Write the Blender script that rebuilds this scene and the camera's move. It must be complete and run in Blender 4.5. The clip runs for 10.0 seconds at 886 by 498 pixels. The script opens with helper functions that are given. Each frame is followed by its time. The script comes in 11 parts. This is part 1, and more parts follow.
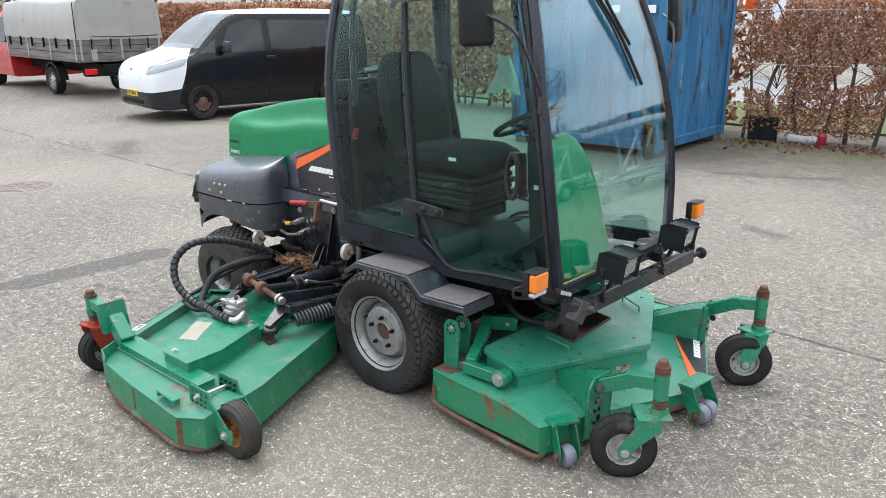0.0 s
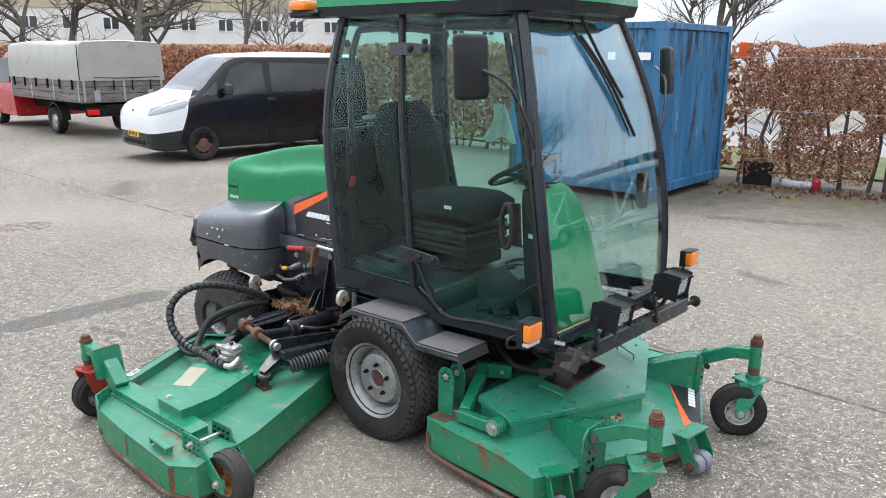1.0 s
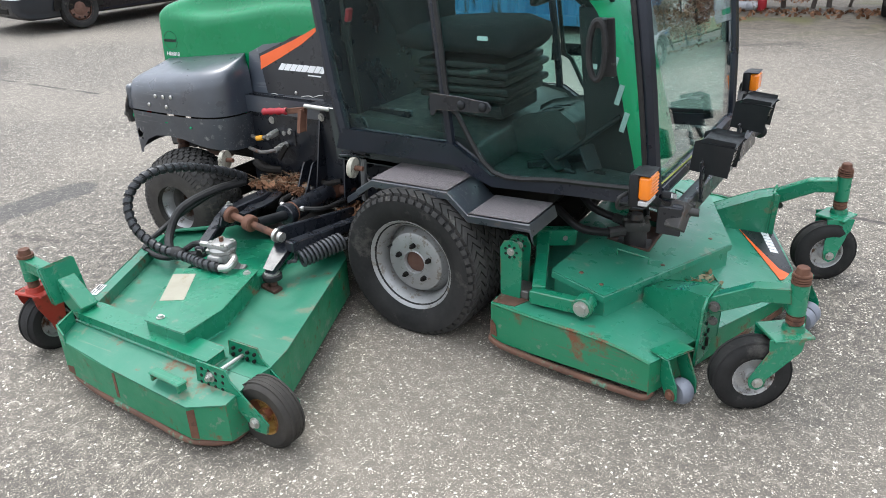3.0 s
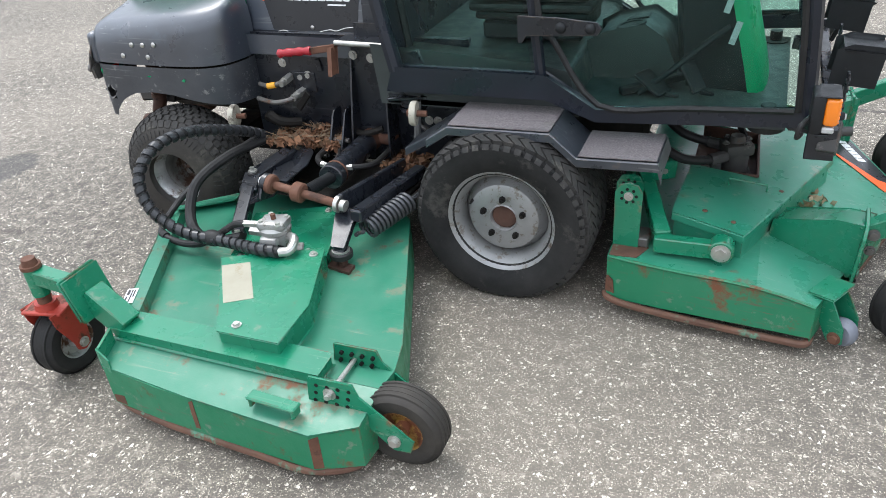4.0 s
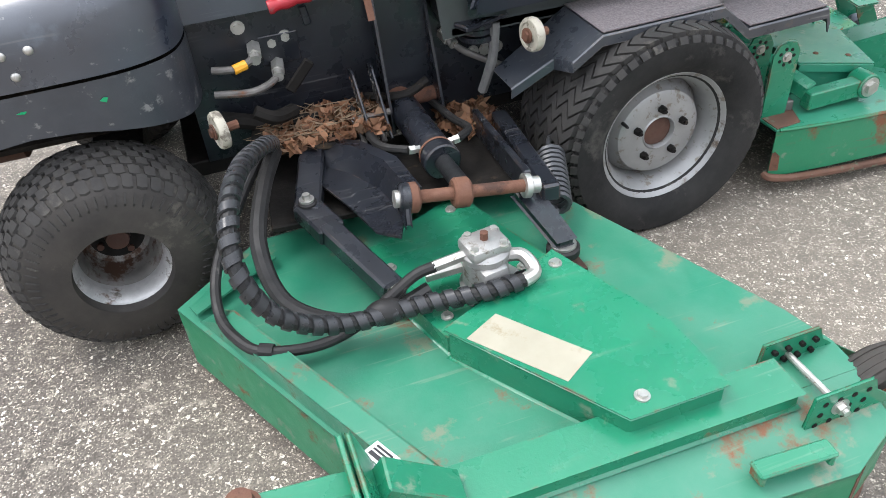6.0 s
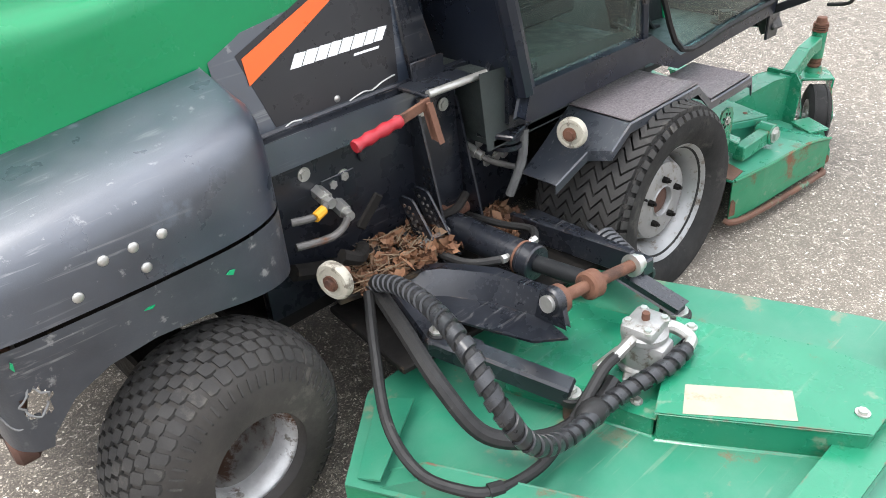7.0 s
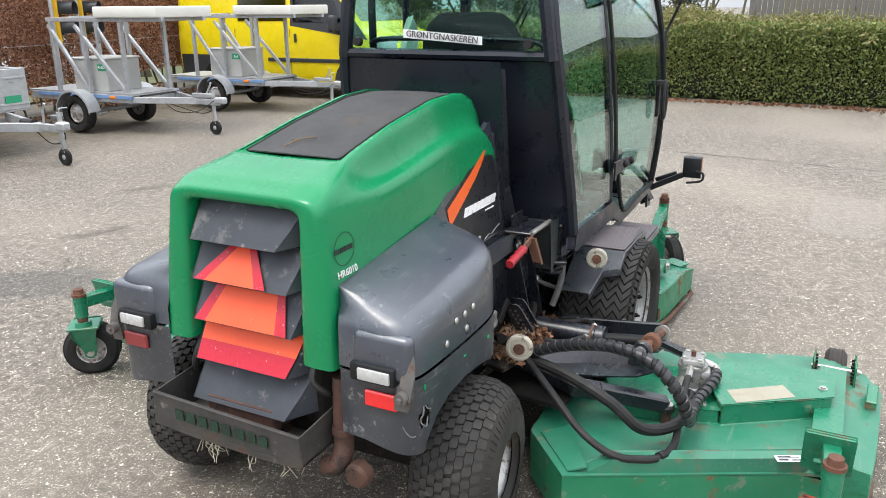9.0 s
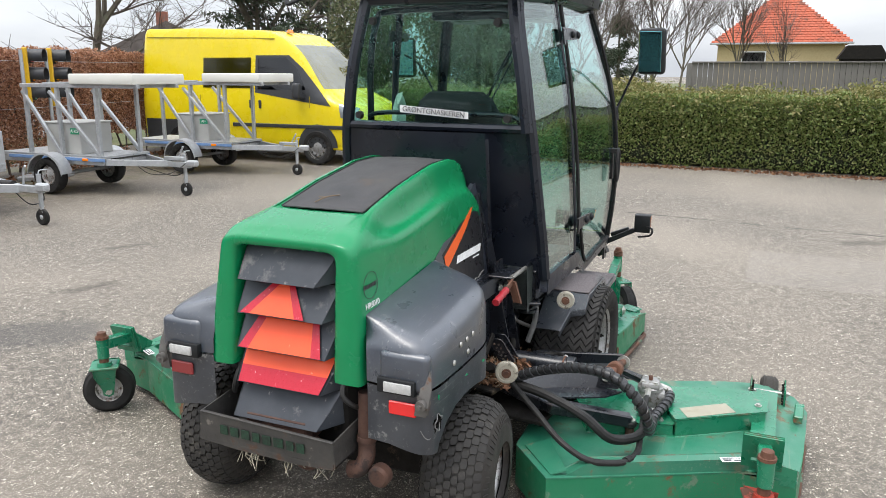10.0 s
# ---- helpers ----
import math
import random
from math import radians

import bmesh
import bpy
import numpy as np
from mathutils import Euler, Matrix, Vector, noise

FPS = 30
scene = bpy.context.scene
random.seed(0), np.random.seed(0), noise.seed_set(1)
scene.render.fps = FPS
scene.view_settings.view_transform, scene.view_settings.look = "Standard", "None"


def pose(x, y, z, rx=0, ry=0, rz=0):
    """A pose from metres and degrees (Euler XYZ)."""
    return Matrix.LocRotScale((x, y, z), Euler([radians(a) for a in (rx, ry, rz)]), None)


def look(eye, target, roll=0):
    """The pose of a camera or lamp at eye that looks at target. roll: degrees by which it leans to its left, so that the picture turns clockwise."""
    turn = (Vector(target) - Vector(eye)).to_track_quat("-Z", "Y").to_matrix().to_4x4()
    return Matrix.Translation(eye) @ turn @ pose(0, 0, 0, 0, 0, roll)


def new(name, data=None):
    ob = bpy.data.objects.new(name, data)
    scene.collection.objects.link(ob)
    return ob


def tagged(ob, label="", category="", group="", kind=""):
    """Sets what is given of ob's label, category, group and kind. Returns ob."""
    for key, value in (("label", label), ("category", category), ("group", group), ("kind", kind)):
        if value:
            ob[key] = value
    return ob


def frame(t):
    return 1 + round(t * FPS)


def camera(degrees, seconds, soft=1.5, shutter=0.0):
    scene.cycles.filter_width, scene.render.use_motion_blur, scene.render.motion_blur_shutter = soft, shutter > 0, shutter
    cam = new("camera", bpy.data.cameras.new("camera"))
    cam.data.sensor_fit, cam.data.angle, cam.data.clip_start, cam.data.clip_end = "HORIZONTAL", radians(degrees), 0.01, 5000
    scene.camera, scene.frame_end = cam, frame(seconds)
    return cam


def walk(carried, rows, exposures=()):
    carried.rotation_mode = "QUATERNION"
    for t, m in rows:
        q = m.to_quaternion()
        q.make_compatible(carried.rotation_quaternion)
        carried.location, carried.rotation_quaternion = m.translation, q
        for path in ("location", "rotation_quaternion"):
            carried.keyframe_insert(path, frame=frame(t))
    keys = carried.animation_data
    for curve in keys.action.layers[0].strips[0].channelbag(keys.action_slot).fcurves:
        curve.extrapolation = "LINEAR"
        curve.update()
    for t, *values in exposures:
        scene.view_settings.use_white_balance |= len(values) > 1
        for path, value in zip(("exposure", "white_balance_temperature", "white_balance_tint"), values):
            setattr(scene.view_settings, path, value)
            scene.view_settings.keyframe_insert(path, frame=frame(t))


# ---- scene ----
cam = camera(59.6, 10.0, 0.8)
# seconds, stops, kelvin, tint
EXPOSURE = [(0.0, 0.65, 6270, 10), (2.0, 0.64, 6290, 11), (3.5, 0.64, 6200, 10), (4.5, 0.68, 6180, 10), (5.2, 0.73, 6200, 10), (6.3, 1.00, 6420, 13), (7.0, 1.15, 6500, 12), (7.6, 1.06, 6520, 10), (8.5, 0.85, 6530, 11), (10.0, 0.53, 6540, 11)]
SKY = 0.1
PATH = [
    (0, (2.731, -3.449, 1.956), (1.491, -1.994, 1.37), 0.1),
    (0.5, (2.749, -3.461, 1.99), (1.495, -1.994, 1.464), 0.4),
    (1, (2.753, -3.451, 2.007), (1.498, -1.972, 1.518), 0.5),
    (1.5, (2.707, -3.436, 1.974), (1.482, -1.942, 1.458), 0.4),
    (2, (2.466, -3.411, 1.898), (1.322, -1.895, 1.271), -0.3),
    (2.2, (2.337, -3.411, 1.885), (1.23, -1.889, 1.209), -0.7),
    (3.3, (1.525, -3.146, 1.741), (0.599, -1.615, 0.848), -3.7),
    (3.4, (1.449, -3.135, 1.738), (0.547, -1.602, 0.824), -4.0),
    (3.5, (1.343, -3.144, 1.725), (0.474, -1.603, 0.792), -4.0),
    (4, (0.824, -3.136, 1.736), (0.12, -1.578, 0.699), -5.1),
    (4.5, (0.316, -3.016, 1.679), (-0.159, -1.445, 0.536), -5.6),
    (5, (-0.192, -2.893, 1.651), (-0.39, -1.326, 0.424), -5.6),
    (5.2, (-0.453, -2.848, 1.647), (-0.523, -1.293, 0.392), -5.4),
    (6.3, (-1.467, -2.274, 1.511), (-0.821, -0.823, 0.296), -5.2),
    (6.5, (-1.651, -2.152, 1.533), (-0.864, -0.741, 0.355), -5.3),
    (7, (-2.056, -1.941, 1.596), (-0.929, -0.667, 0.543), -4.5),
    (7.5, (-2.496, -1.749, 1.667), (-1.128, -0.631, 0.729), -3.3),
    (8, (-2.928, -1.584, 1.694), (-1.413, -0.575, 0.867), -2.2),
    (8.5, (-3.315, -1.59, 1.735), (-1.7, -0.649, 1.022), -1.2),
    (9, (-3.646, -1.538, 1.771), (-1.949, -0.67, 1.167), -0.5),
    (9.5, (-3.92, -1.526, 1.825), (-2.167, -0.713, 1.309), 0.0),
    (10, (-4.206, -1.588, 1.84), (-2.415, -0.82, 1.39), 0.2),
]
walk(cam, [(t, look(eye, target, roll)) for t, eye, target, roll in PATH], EXPOSURE)

# ---- sky and sun: a bright overcast day ----
world = bpy.data.worlds.new("overcast_sky")
scene.world = world
world.use_nodes = True
wn, wl = world.node_tree.nodes, world.node_tree.links
bg = wn["Background"]
sky = wn.new("ShaderNodeTexSky")
sky.sky_type, sky.sun_disc = "NISHITA", False
sky.sun_elevation, sky.sun_rotation = radians(38), radians(200)
w_co = wn.new("ShaderNodeTexCoord")
w_map = wn.new("ShaderNodeMapping")
w_map.inputs["Scale"].default_value = (1.0, 1.0, 3.0)
cloud = wn.new("ShaderNodeTexNoise")
cloud.inputs["Scale"].default_value, cloud.inputs["Detail"].default_value = 2.2, 7.0
w_ramp = wn.new("ShaderNodeValToRGB")
w_ramp.color_ramp.elements[0].position, w_ramp.color_ramp.elements[0].color = 0.35, (6.0, 6.5, 7.3, 1)
w_ramp.color_ramp.elements[1].position, w_ramp.color_ramp.elements[1].color = 0.68, (10.5, 10.8, 11.2, 1)
w_mix = wn.new("ShaderNodeMix")
w_mix.data_type = "RGBA"
w_mix.inputs[0].default_value = 0.88
wl.new(w_co.outputs["Generated"], w_map.inputs["Vector"])
wl.new(w_map.outputs["Vector"], cloud.inputs["Vector"])
wl.new(cloud.outputs["Fac"], w_ramp.inputs["Fac"])
wl.new(sky.outputs["Color"], w_mix.inputs[6])
wl.new(w_ramp.outputs["Color"], w_mix.inputs[7])
# an overcast sky is brightest overhead
w_sep = wn.new("ShaderNodeSeparateXYZ")
w_up = wn.new("ShaderNodeMapRange")
for k, v in zip(("From Min", "From Max", "To Min", "To Max"), (0.0, 1.0, 0.72, 2.25)):
    w_up.inputs[k].default_value = v
w_mul = wn.new("ShaderNodeVectorMath")
w_mul.operation = "SCALE"
wl.new(w_co.outputs["Generated"], w_sep.inputs["Vector"])
wl.new(w_sep.outputs["Z"], w_up.inputs["Value"])
wl.new(w_mix.outputs[2], w_mul.inputs[0])
wl.new(w_up.outputs["Result"], w_mul.inputs["Scale"])
wl.new(w_mul.outputs["Vector"], bg.inputs["Color"])
bg.inputs["Strength"].default_value = SKY
sun = new("sun", bpy.data.lights.new("sun", "SUN"))
sun.data.energy, sun.data.angle, sun.data.color = 1.4, radians(25), (1.0, 0.96, 0.9)
sun.matrix_world = look((0, 0, 30), (12, -6, 0))


# ---- materials ----
def mat(name, c1, c2=None, scale=8.0, rough=0.5, metal=0.0, bump=0.0, bump_scale=60.0, wear=None, wear_scale=5.0,
        wear_amount=0.3, wear_rough=0.85, rough_var=0.12, coat=0.0, stretch=(1, 1, 1), rand=0.0, spec=0.5, wear2=None, wear2_amount=0.2, wear2_scale=30.0,
        coat_rough=0.12, scratch=None, edge=None, edge_width=0.006):
    """A painted, cast or worn surface: two tones of noise, blotches of wear, fine relief."""
    m = bpy.data.materials.new(name)
    m.use_nodes = True
    n, l = m.node_tree.nodes, m.node_tree.links
    p = n["Principled BSDF"]
    co = n.new("ShaderNodeTexCoord")
    mp = n.new("ShaderNodeMapping")
    mp.inputs["Scale"].default_value = stretch
    l.new(co.outputs["Object"], mp.inputs["Vector"])

    def noise_tex(s, detail=6.0, rgh=0.6):
        t = n.new("ShaderNodeTexNoise")
        t.inputs["Scale"].default_value, t.inputs["Detail"].default_value, t.inputs["Roughness"].default_value = s, detail, rgh
        l.new(mp.outputs["Vector"], t.inputs["Vector"])
        return t

    def mixed(fac, a, b):
        k = n.new("ShaderNodeMix")
        k.data_type = "RGBA"
        if isinstance(fac, float):
            k.inputs[0].default_value = fac
        else:
            l.new(fac, k.inputs[0])
        for i, v in ((6, a), (7, b)):
            if isinstance(v, tuple):
                k.inputs[i].default_value = (*v, 1)
            else:
                l.new(v, k.inputs[i])
        return k.outputs[2]

    def step(src, lo, hi):
        r = n.new("ShaderNodeMapRange")
        r.inputs["From Min"].default_value, r.inputs["From Max"].default_value = lo, hi
        l.new(src, r.inputs["Value"])
        return r.outputs["Result"]

    base = noise_tex(scale)
    col = mixed(step(base.outputs["Fac"], 0.3, 0.7), c1, c2 or c1)
    ro = step(noise_tex(scale * 2.3).outputs["Fac"], 0.3, 0.7)
    rr = n.new("ShaderNodeMapRange")
    rr.inputs["To Min"].default_value, rr.inputs["To Max"].default_value = max(0.03, rough - rough_var), min(1, rough + rough_var)
    l.new(ro, rr.inputs["Value"])
    rough_out = rr.outputs["Result"]
    if wear:
        wf = step(noise_tex(wear_scale, 9.0, 0.7).outputs["Fac"], 0.72 - wear_amount * 0.5, 0.8 - wear_amount * 0.5)
        col = mixed(wf, col, wear)
        wr = n.new("ShaderNodeMix")
        l.new(wf, wr.inputs[0])
        l.new(rough_out, wr.inputs[2])
        wr.inputs[3].default_value = wear_rough
        rough_out = wr.outputs[0]
    if wear2:
        wf2 = step(noise_tex(wear2_scale, 8.0, 0.65).outputs["Fac"], 0.74 - wear2_amount * 0.5, 0.8 - wear2_amount * 0.5)
        col = mixed(wf2, col, wear2)
    if scratch:
        # bundles of thin scrapes in two directions
        for turn_, freq in ((0.6, 34.0), (-0.85, 46.0)):
            sm = n.new("ShaderNodeMapping")
            sm.inputs["Rotation"].default_value = (0.25, 0.15, turn_)
            sm.inputs["Scale"].default_value = (1.2, freq, freq)
            l.new(co.outputs["Object"], sm.inputs["Vector"])
            st = n.new("ShaderNodeTexNoise")
            st.inputs["Scale"].default_value, st.inputs["Detail"].default_value = 2.2, 4.0
            l.new(sm.outputs["Vector"], st.inputs["Vector"])
            both = n.new("ShaderNodeMath")
            both.operation = "MULTIPLY"
            l.new(step(st.outputs["Fac"], 0.60, 0.68), both.inputs[0])
            l.new(step(noise_tex(3.3 + turn_, 5.0).outputs["Fac"], 0.50, 0.66), both.inputs[1])
            col = mixed(both.outputs[0], col, scratch)
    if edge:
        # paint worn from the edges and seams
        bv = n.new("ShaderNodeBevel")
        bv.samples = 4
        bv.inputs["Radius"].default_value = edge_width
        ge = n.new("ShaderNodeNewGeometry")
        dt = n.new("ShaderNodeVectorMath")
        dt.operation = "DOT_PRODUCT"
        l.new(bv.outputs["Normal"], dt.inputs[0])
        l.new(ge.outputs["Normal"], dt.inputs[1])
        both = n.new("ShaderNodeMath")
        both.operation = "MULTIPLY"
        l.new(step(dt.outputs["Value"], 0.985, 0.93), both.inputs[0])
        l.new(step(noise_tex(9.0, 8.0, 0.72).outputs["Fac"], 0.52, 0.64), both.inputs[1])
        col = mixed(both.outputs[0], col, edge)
    if rand:
        oi = n.new("ShaderNodeObjectInfo")
        hs = n.new("ShaderNodeHueSaturation")
        rv = n.new("ShaderNodeMapRange")
        rv.inputs["To Min"].default_value, rv.inputs["To Max"].default_value = 1 - rand, 1 + rand
        l.new(oi.outputs["Random"], rv.inputs["Value"])
        l.new(rv.outputs["Result"], hs.inputs["Value"])
        l.new(col, hs.inputs["Color"])
        col = hs.outputs["Color"]
    l.new(col, p.inputs["Base Color"])
    l.new(rough_out, p.inputs["Roughness"])
    p.inputs["Metallic"].default_value = metal
    p.inputs["Specular IOR Level"].default_value = spec
    p.inputs["Coat Weight"].default_value = coat
    p.inputs["Coat Roughness"].default_value = coat_rough
    if bump:
        b = n.new("ShaderNodeBump")
        b.inputs["Strength"].default_value, b.inputs["Distance"].default_value = bump, 0.004
        l.new(noise_tex(bump_scale, 8.0).outputs["Fac"], b.inputs["Height"])
        l.new(b.outputs["Normal"], p.inputs["Normal"])
    return m


RUST = (0.16, 0.05, 0.02)
DUST = (0.26, 0.23, 0.19)
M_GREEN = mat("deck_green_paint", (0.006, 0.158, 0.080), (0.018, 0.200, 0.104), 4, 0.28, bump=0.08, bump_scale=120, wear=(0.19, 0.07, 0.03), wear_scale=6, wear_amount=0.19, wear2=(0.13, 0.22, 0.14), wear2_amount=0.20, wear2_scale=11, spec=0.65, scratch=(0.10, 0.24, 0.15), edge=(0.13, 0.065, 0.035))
# A paler mix of the deck green, for the front deck's top and cover.
M_GREEN_PALER = mat("paler_deck_green_paint", (0.016, 0.195, 0.112), (0.050, 0.240, 0.150), 4, 0.33, bump=0.08, bump_scale=120, wear=(0.16, 0.075, 0.04), wear_scale=6, wear_amount=0.20, wear2=(0.17, 0.26, 0.18), wear2_amount=0.24, wear2_scale=11, spec=0.65, scratch=(0.16, 0.27, 0.19), edge=(0.13, 0.065, 0.035))
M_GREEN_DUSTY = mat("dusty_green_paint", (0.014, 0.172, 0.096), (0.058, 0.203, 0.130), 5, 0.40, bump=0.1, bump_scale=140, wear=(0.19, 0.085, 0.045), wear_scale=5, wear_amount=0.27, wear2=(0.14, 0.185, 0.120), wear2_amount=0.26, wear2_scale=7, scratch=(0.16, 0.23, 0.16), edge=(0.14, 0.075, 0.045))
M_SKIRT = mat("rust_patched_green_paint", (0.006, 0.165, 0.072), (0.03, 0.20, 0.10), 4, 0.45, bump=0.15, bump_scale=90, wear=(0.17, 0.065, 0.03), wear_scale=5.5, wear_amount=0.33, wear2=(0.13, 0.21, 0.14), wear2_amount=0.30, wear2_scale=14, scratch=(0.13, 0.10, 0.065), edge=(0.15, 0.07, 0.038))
M_HOOD = mat("hood_green_gelcoat", (0.002, 0.190, 0.066), (0.004, 0.222, 0.080), 2.5, 0.26, bump=0.02, bump_scale=40, rough_var=0.06, coat=0.12, spec=0.4, wear2=(0.10, 0.16, 0.07), wear2_amount=0.06, wear2_scale=16)
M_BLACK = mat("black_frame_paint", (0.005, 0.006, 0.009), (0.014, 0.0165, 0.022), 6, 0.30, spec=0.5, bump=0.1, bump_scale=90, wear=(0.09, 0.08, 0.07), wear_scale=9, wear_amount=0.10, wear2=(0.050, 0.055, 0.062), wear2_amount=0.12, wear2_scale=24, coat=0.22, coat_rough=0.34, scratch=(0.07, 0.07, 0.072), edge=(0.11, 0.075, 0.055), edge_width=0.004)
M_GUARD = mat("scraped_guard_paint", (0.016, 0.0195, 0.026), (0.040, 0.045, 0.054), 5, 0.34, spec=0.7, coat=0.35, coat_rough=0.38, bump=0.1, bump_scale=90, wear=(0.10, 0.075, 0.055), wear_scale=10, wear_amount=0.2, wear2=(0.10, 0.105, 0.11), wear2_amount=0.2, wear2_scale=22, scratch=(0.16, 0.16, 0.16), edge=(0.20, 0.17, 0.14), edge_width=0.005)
M_CAB = mat("black_cab_paint", (0.007, 0.009, 0.0145), (0.013, 0.0165, 0.025), 4, 0.32, spec=0.45, bump=0.05, bump_scale=60, wear2=(0.07, 0.07, 0.07), wear2_amount=0.1, wear2_scale=45)
M_PLASTIC = mat("grey_black_fender_plastic", (0.012, 0.0175, 0.029), (0.033, 0.044, 0.062), 4.0, 0.36, spec=1.0, bump=0.12, bump_scale=220, wear=(0.070, 0.088, 0.112), wear_scale=5, wear_amount=0.24, wear2=(0.15, 0.152, 0.155), wear2_amount=0.22, wear2_scale=26, coat=1.0, coat_rough=0.36, scratch=(0.13, 0.135, 0.14))
M_SLAT = mat("dusty_slat_plastic", (0.026, 0.031, 0.040), (0.052, 0.058, 0.068), 5.0, 0.5, bump=0.12, bump_scale=200, wear=(0.15, 0.15, 0.148), wear_scale=7, wear_amount=0.24, wear2=(0.22, 0.21, 0.20), wear2_amount=0.2, wear2_scale=26)
M_SCUFFED = mat("scraped_skirt_plastic", (0.014, 0.017, 0.024), (0.038, 0.043, 0.051), 6.0, 0.44, spec=0.7, bump=0.15, bump_scale=200, wear=(0.27, 0.26, 0.24), wear_scale=8, wear_amount=0.18, wear2=(0.16, 0.16, 0.155), wear2_amount=0.26, wear2_scale=20, coat=0.5, coat_rough=0.42, scratch=(0.20, 0.20, 0.195))
M_TRAY = mat("rusty_dirty_tray_steel", (0.032, 0.031, 0.030), (0.070, 0.065, 0.058), 7, 0.6, bump=0.3, bump_scale=110, wear=(0.10, 0.055, 0.035), wear_scale=7, wear_amount=0.30, wear2=(0.16, 0.145, 0.125), wear2_amount=0.26, wear2_scale=16)
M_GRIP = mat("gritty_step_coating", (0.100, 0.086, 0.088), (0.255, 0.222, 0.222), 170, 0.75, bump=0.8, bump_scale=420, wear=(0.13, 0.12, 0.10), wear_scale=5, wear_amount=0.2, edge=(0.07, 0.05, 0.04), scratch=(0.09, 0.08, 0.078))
M_RUBBER = mat("tyre_rubber", (0.013, 0.0128, 0.0125), (0.029, 0.0278, 0.0262), 7, 0.75, spec=0.22, bump=0.2, bump_scale=90, wear=(0.060, 0.056, 0.050), wear_scale=6, wear_amount=0.3)
M_TREAD = mat("dusty_tread_rubber", (0.024, 0.023, 0.022), (0.046, 0.043, 0.039), 9, 0.8, spec=0.35, bump=0.3, bump_scale=80, wear=(0.080, 0.073, 0.063), wear_scale=8, wear_amount=0.3)
M_RUBBER_OLD = mat("dusty_tyre_rubber", (0.022, 0.020, 0.018), (0.050, 0.044, 0.037), 7, 0.7, spec=0.35, bump=0.3, bump_scale=70, wear=(0.088, 0.079, 0.066), wear_scale=5, wear_amount=0.3)
M_RIM = mat("silver_rim_paint", (0.25, 0.25, 0.243), (0.345, 0.343, 0.335), 8, 0.42, 0.4, bump=0.08, wear=(0.12, 0.09, 0.065), wear_scale=7, wear_amount=0.26, wear2=(0.19, 0.17, 0.145), wear2_amount=0.36)
M_RIM_OLD = mat("weathered_rim_paint", (0.55, 0.545, 0.535), (0.30, 0.295, 0.285), 13, 0.42, 0.5, bump=0.2, wear=(0.12, 0.062, 0.035), wear_scale=10, wear_amount=0.38, wear2=(0.15, 0.135, 0.115), wear2_amount=0.34, wear2_scale=18, scratch=(0.55, 0.55, 0.54))
# Darker than the rim flange, with rust blotches.
M_DISH = mat("darker_rim_dish", (0.11, 0.105, 0.098), (0.23, 0.22, 0.205), 12, 0.55, 0.35, bump=0.2, wear=(0.075, 0.04, 0.025), wear_scale=9, wear_amount=0.42)
M_RUST = mat("rusty_steel", (0.095, 0.040, 0.024), (0.17, 0.078, 0.046), 14, 0.8, 0.1, bump=0.5, bump_scale=70, wear=(0.06, 0.03, 0.02), wear_scale=10, wear_amount=0.3)
M_EXHAUST = mat("dark_rusted_pipe", (0.055, 0.028, 0.020), (0.10, 0.048, 0.032), 12, 0.75, 0.1, bump=0.4, bump_scale=70, wear=(0.03, 0.02, 0.017), wear_scale=9, wear_amount=0.3)
M_RUST_EDGE = mat("rusted_skid_edge", (0.085, 0.042, 0.028), (0.16, 0.078, 0.048), 9, 0.75, 0.1, bump=0.3, bump_scale=80, wear=(0.10, 0.27, 0.18), wear_scale=7, wear_amount=0.38)
M_ZINC = mat("zinc_bolt", (0.42, 0.41, 0.38), (0.55, 0.54, 0.5), 30, 0.38, 0.75, bump=0.1, wear=(0.2, 0.14, 0.08), wear_scale=40, wear_amount=0.2)
M_ALU = mat("cast_aluminium", (0.28, 0.275, 0.262), (0.40, 0.395, 0.38), 18, 0.45, 0.6, bump=0.25, bump_scale=150, wear=(0.16, 0.14, 0.11), wear_scale=18, wear_amount=0.36)
M_HOSE = mat("black_hose_rubber", (0.011, 0.011, 0.011), (0.024, 0.023, 0.022), 14, 0.55, spec=0.32, bump=0.2, bump_scale=200, wear=(0.09, 0.085, 0.08), wear_scale=16, wear_amount=0.2)
M_SPIRAL = mat("spiral_hose_guard", (0.016, 0.017, 0.018), (0.03, 0.031, 0.033), 20, 0.33, bump=0.05, wear=(0.2, 0.2, 0.19), wear_scale=16, wear_amount=0.18)
M_YELLOWED = mat("yellowed_plastic_cap", (0.36, 0.33, 0.26), (0.47, 0.44, 0.36), 30, 0.55, bump=0.25, wear=(0.16, 0.14, 0.11), wear_scale=22, wear_amount=0.38)
M_PAPER = mat("weathered_instruction_label", (0.30, 0.275, 0.205), (0.36, 0.335, 0.255), 10, 0.6, wear=(0.25, 0.21, 0.13), wear_scale=8, wear_amount=0.25)
M_WHITE = mat("white_print", (0.80, 0.80, 0.79), None, 20, 0.45)
M_ORANGE = mat("orange_decal", (0.83, 0.13, 0.025), (0.78, 0.12, 0.02), 10, 0.35)
M_BLACKDECAL = mat("black_decal", (0.016, 0.016, 0.018), (0.02, 0.02, 0.022), 10, 0.32, wear2=(0.2, 0.2, 0.2), wear2_amount=0.04, wear2_scale=60)
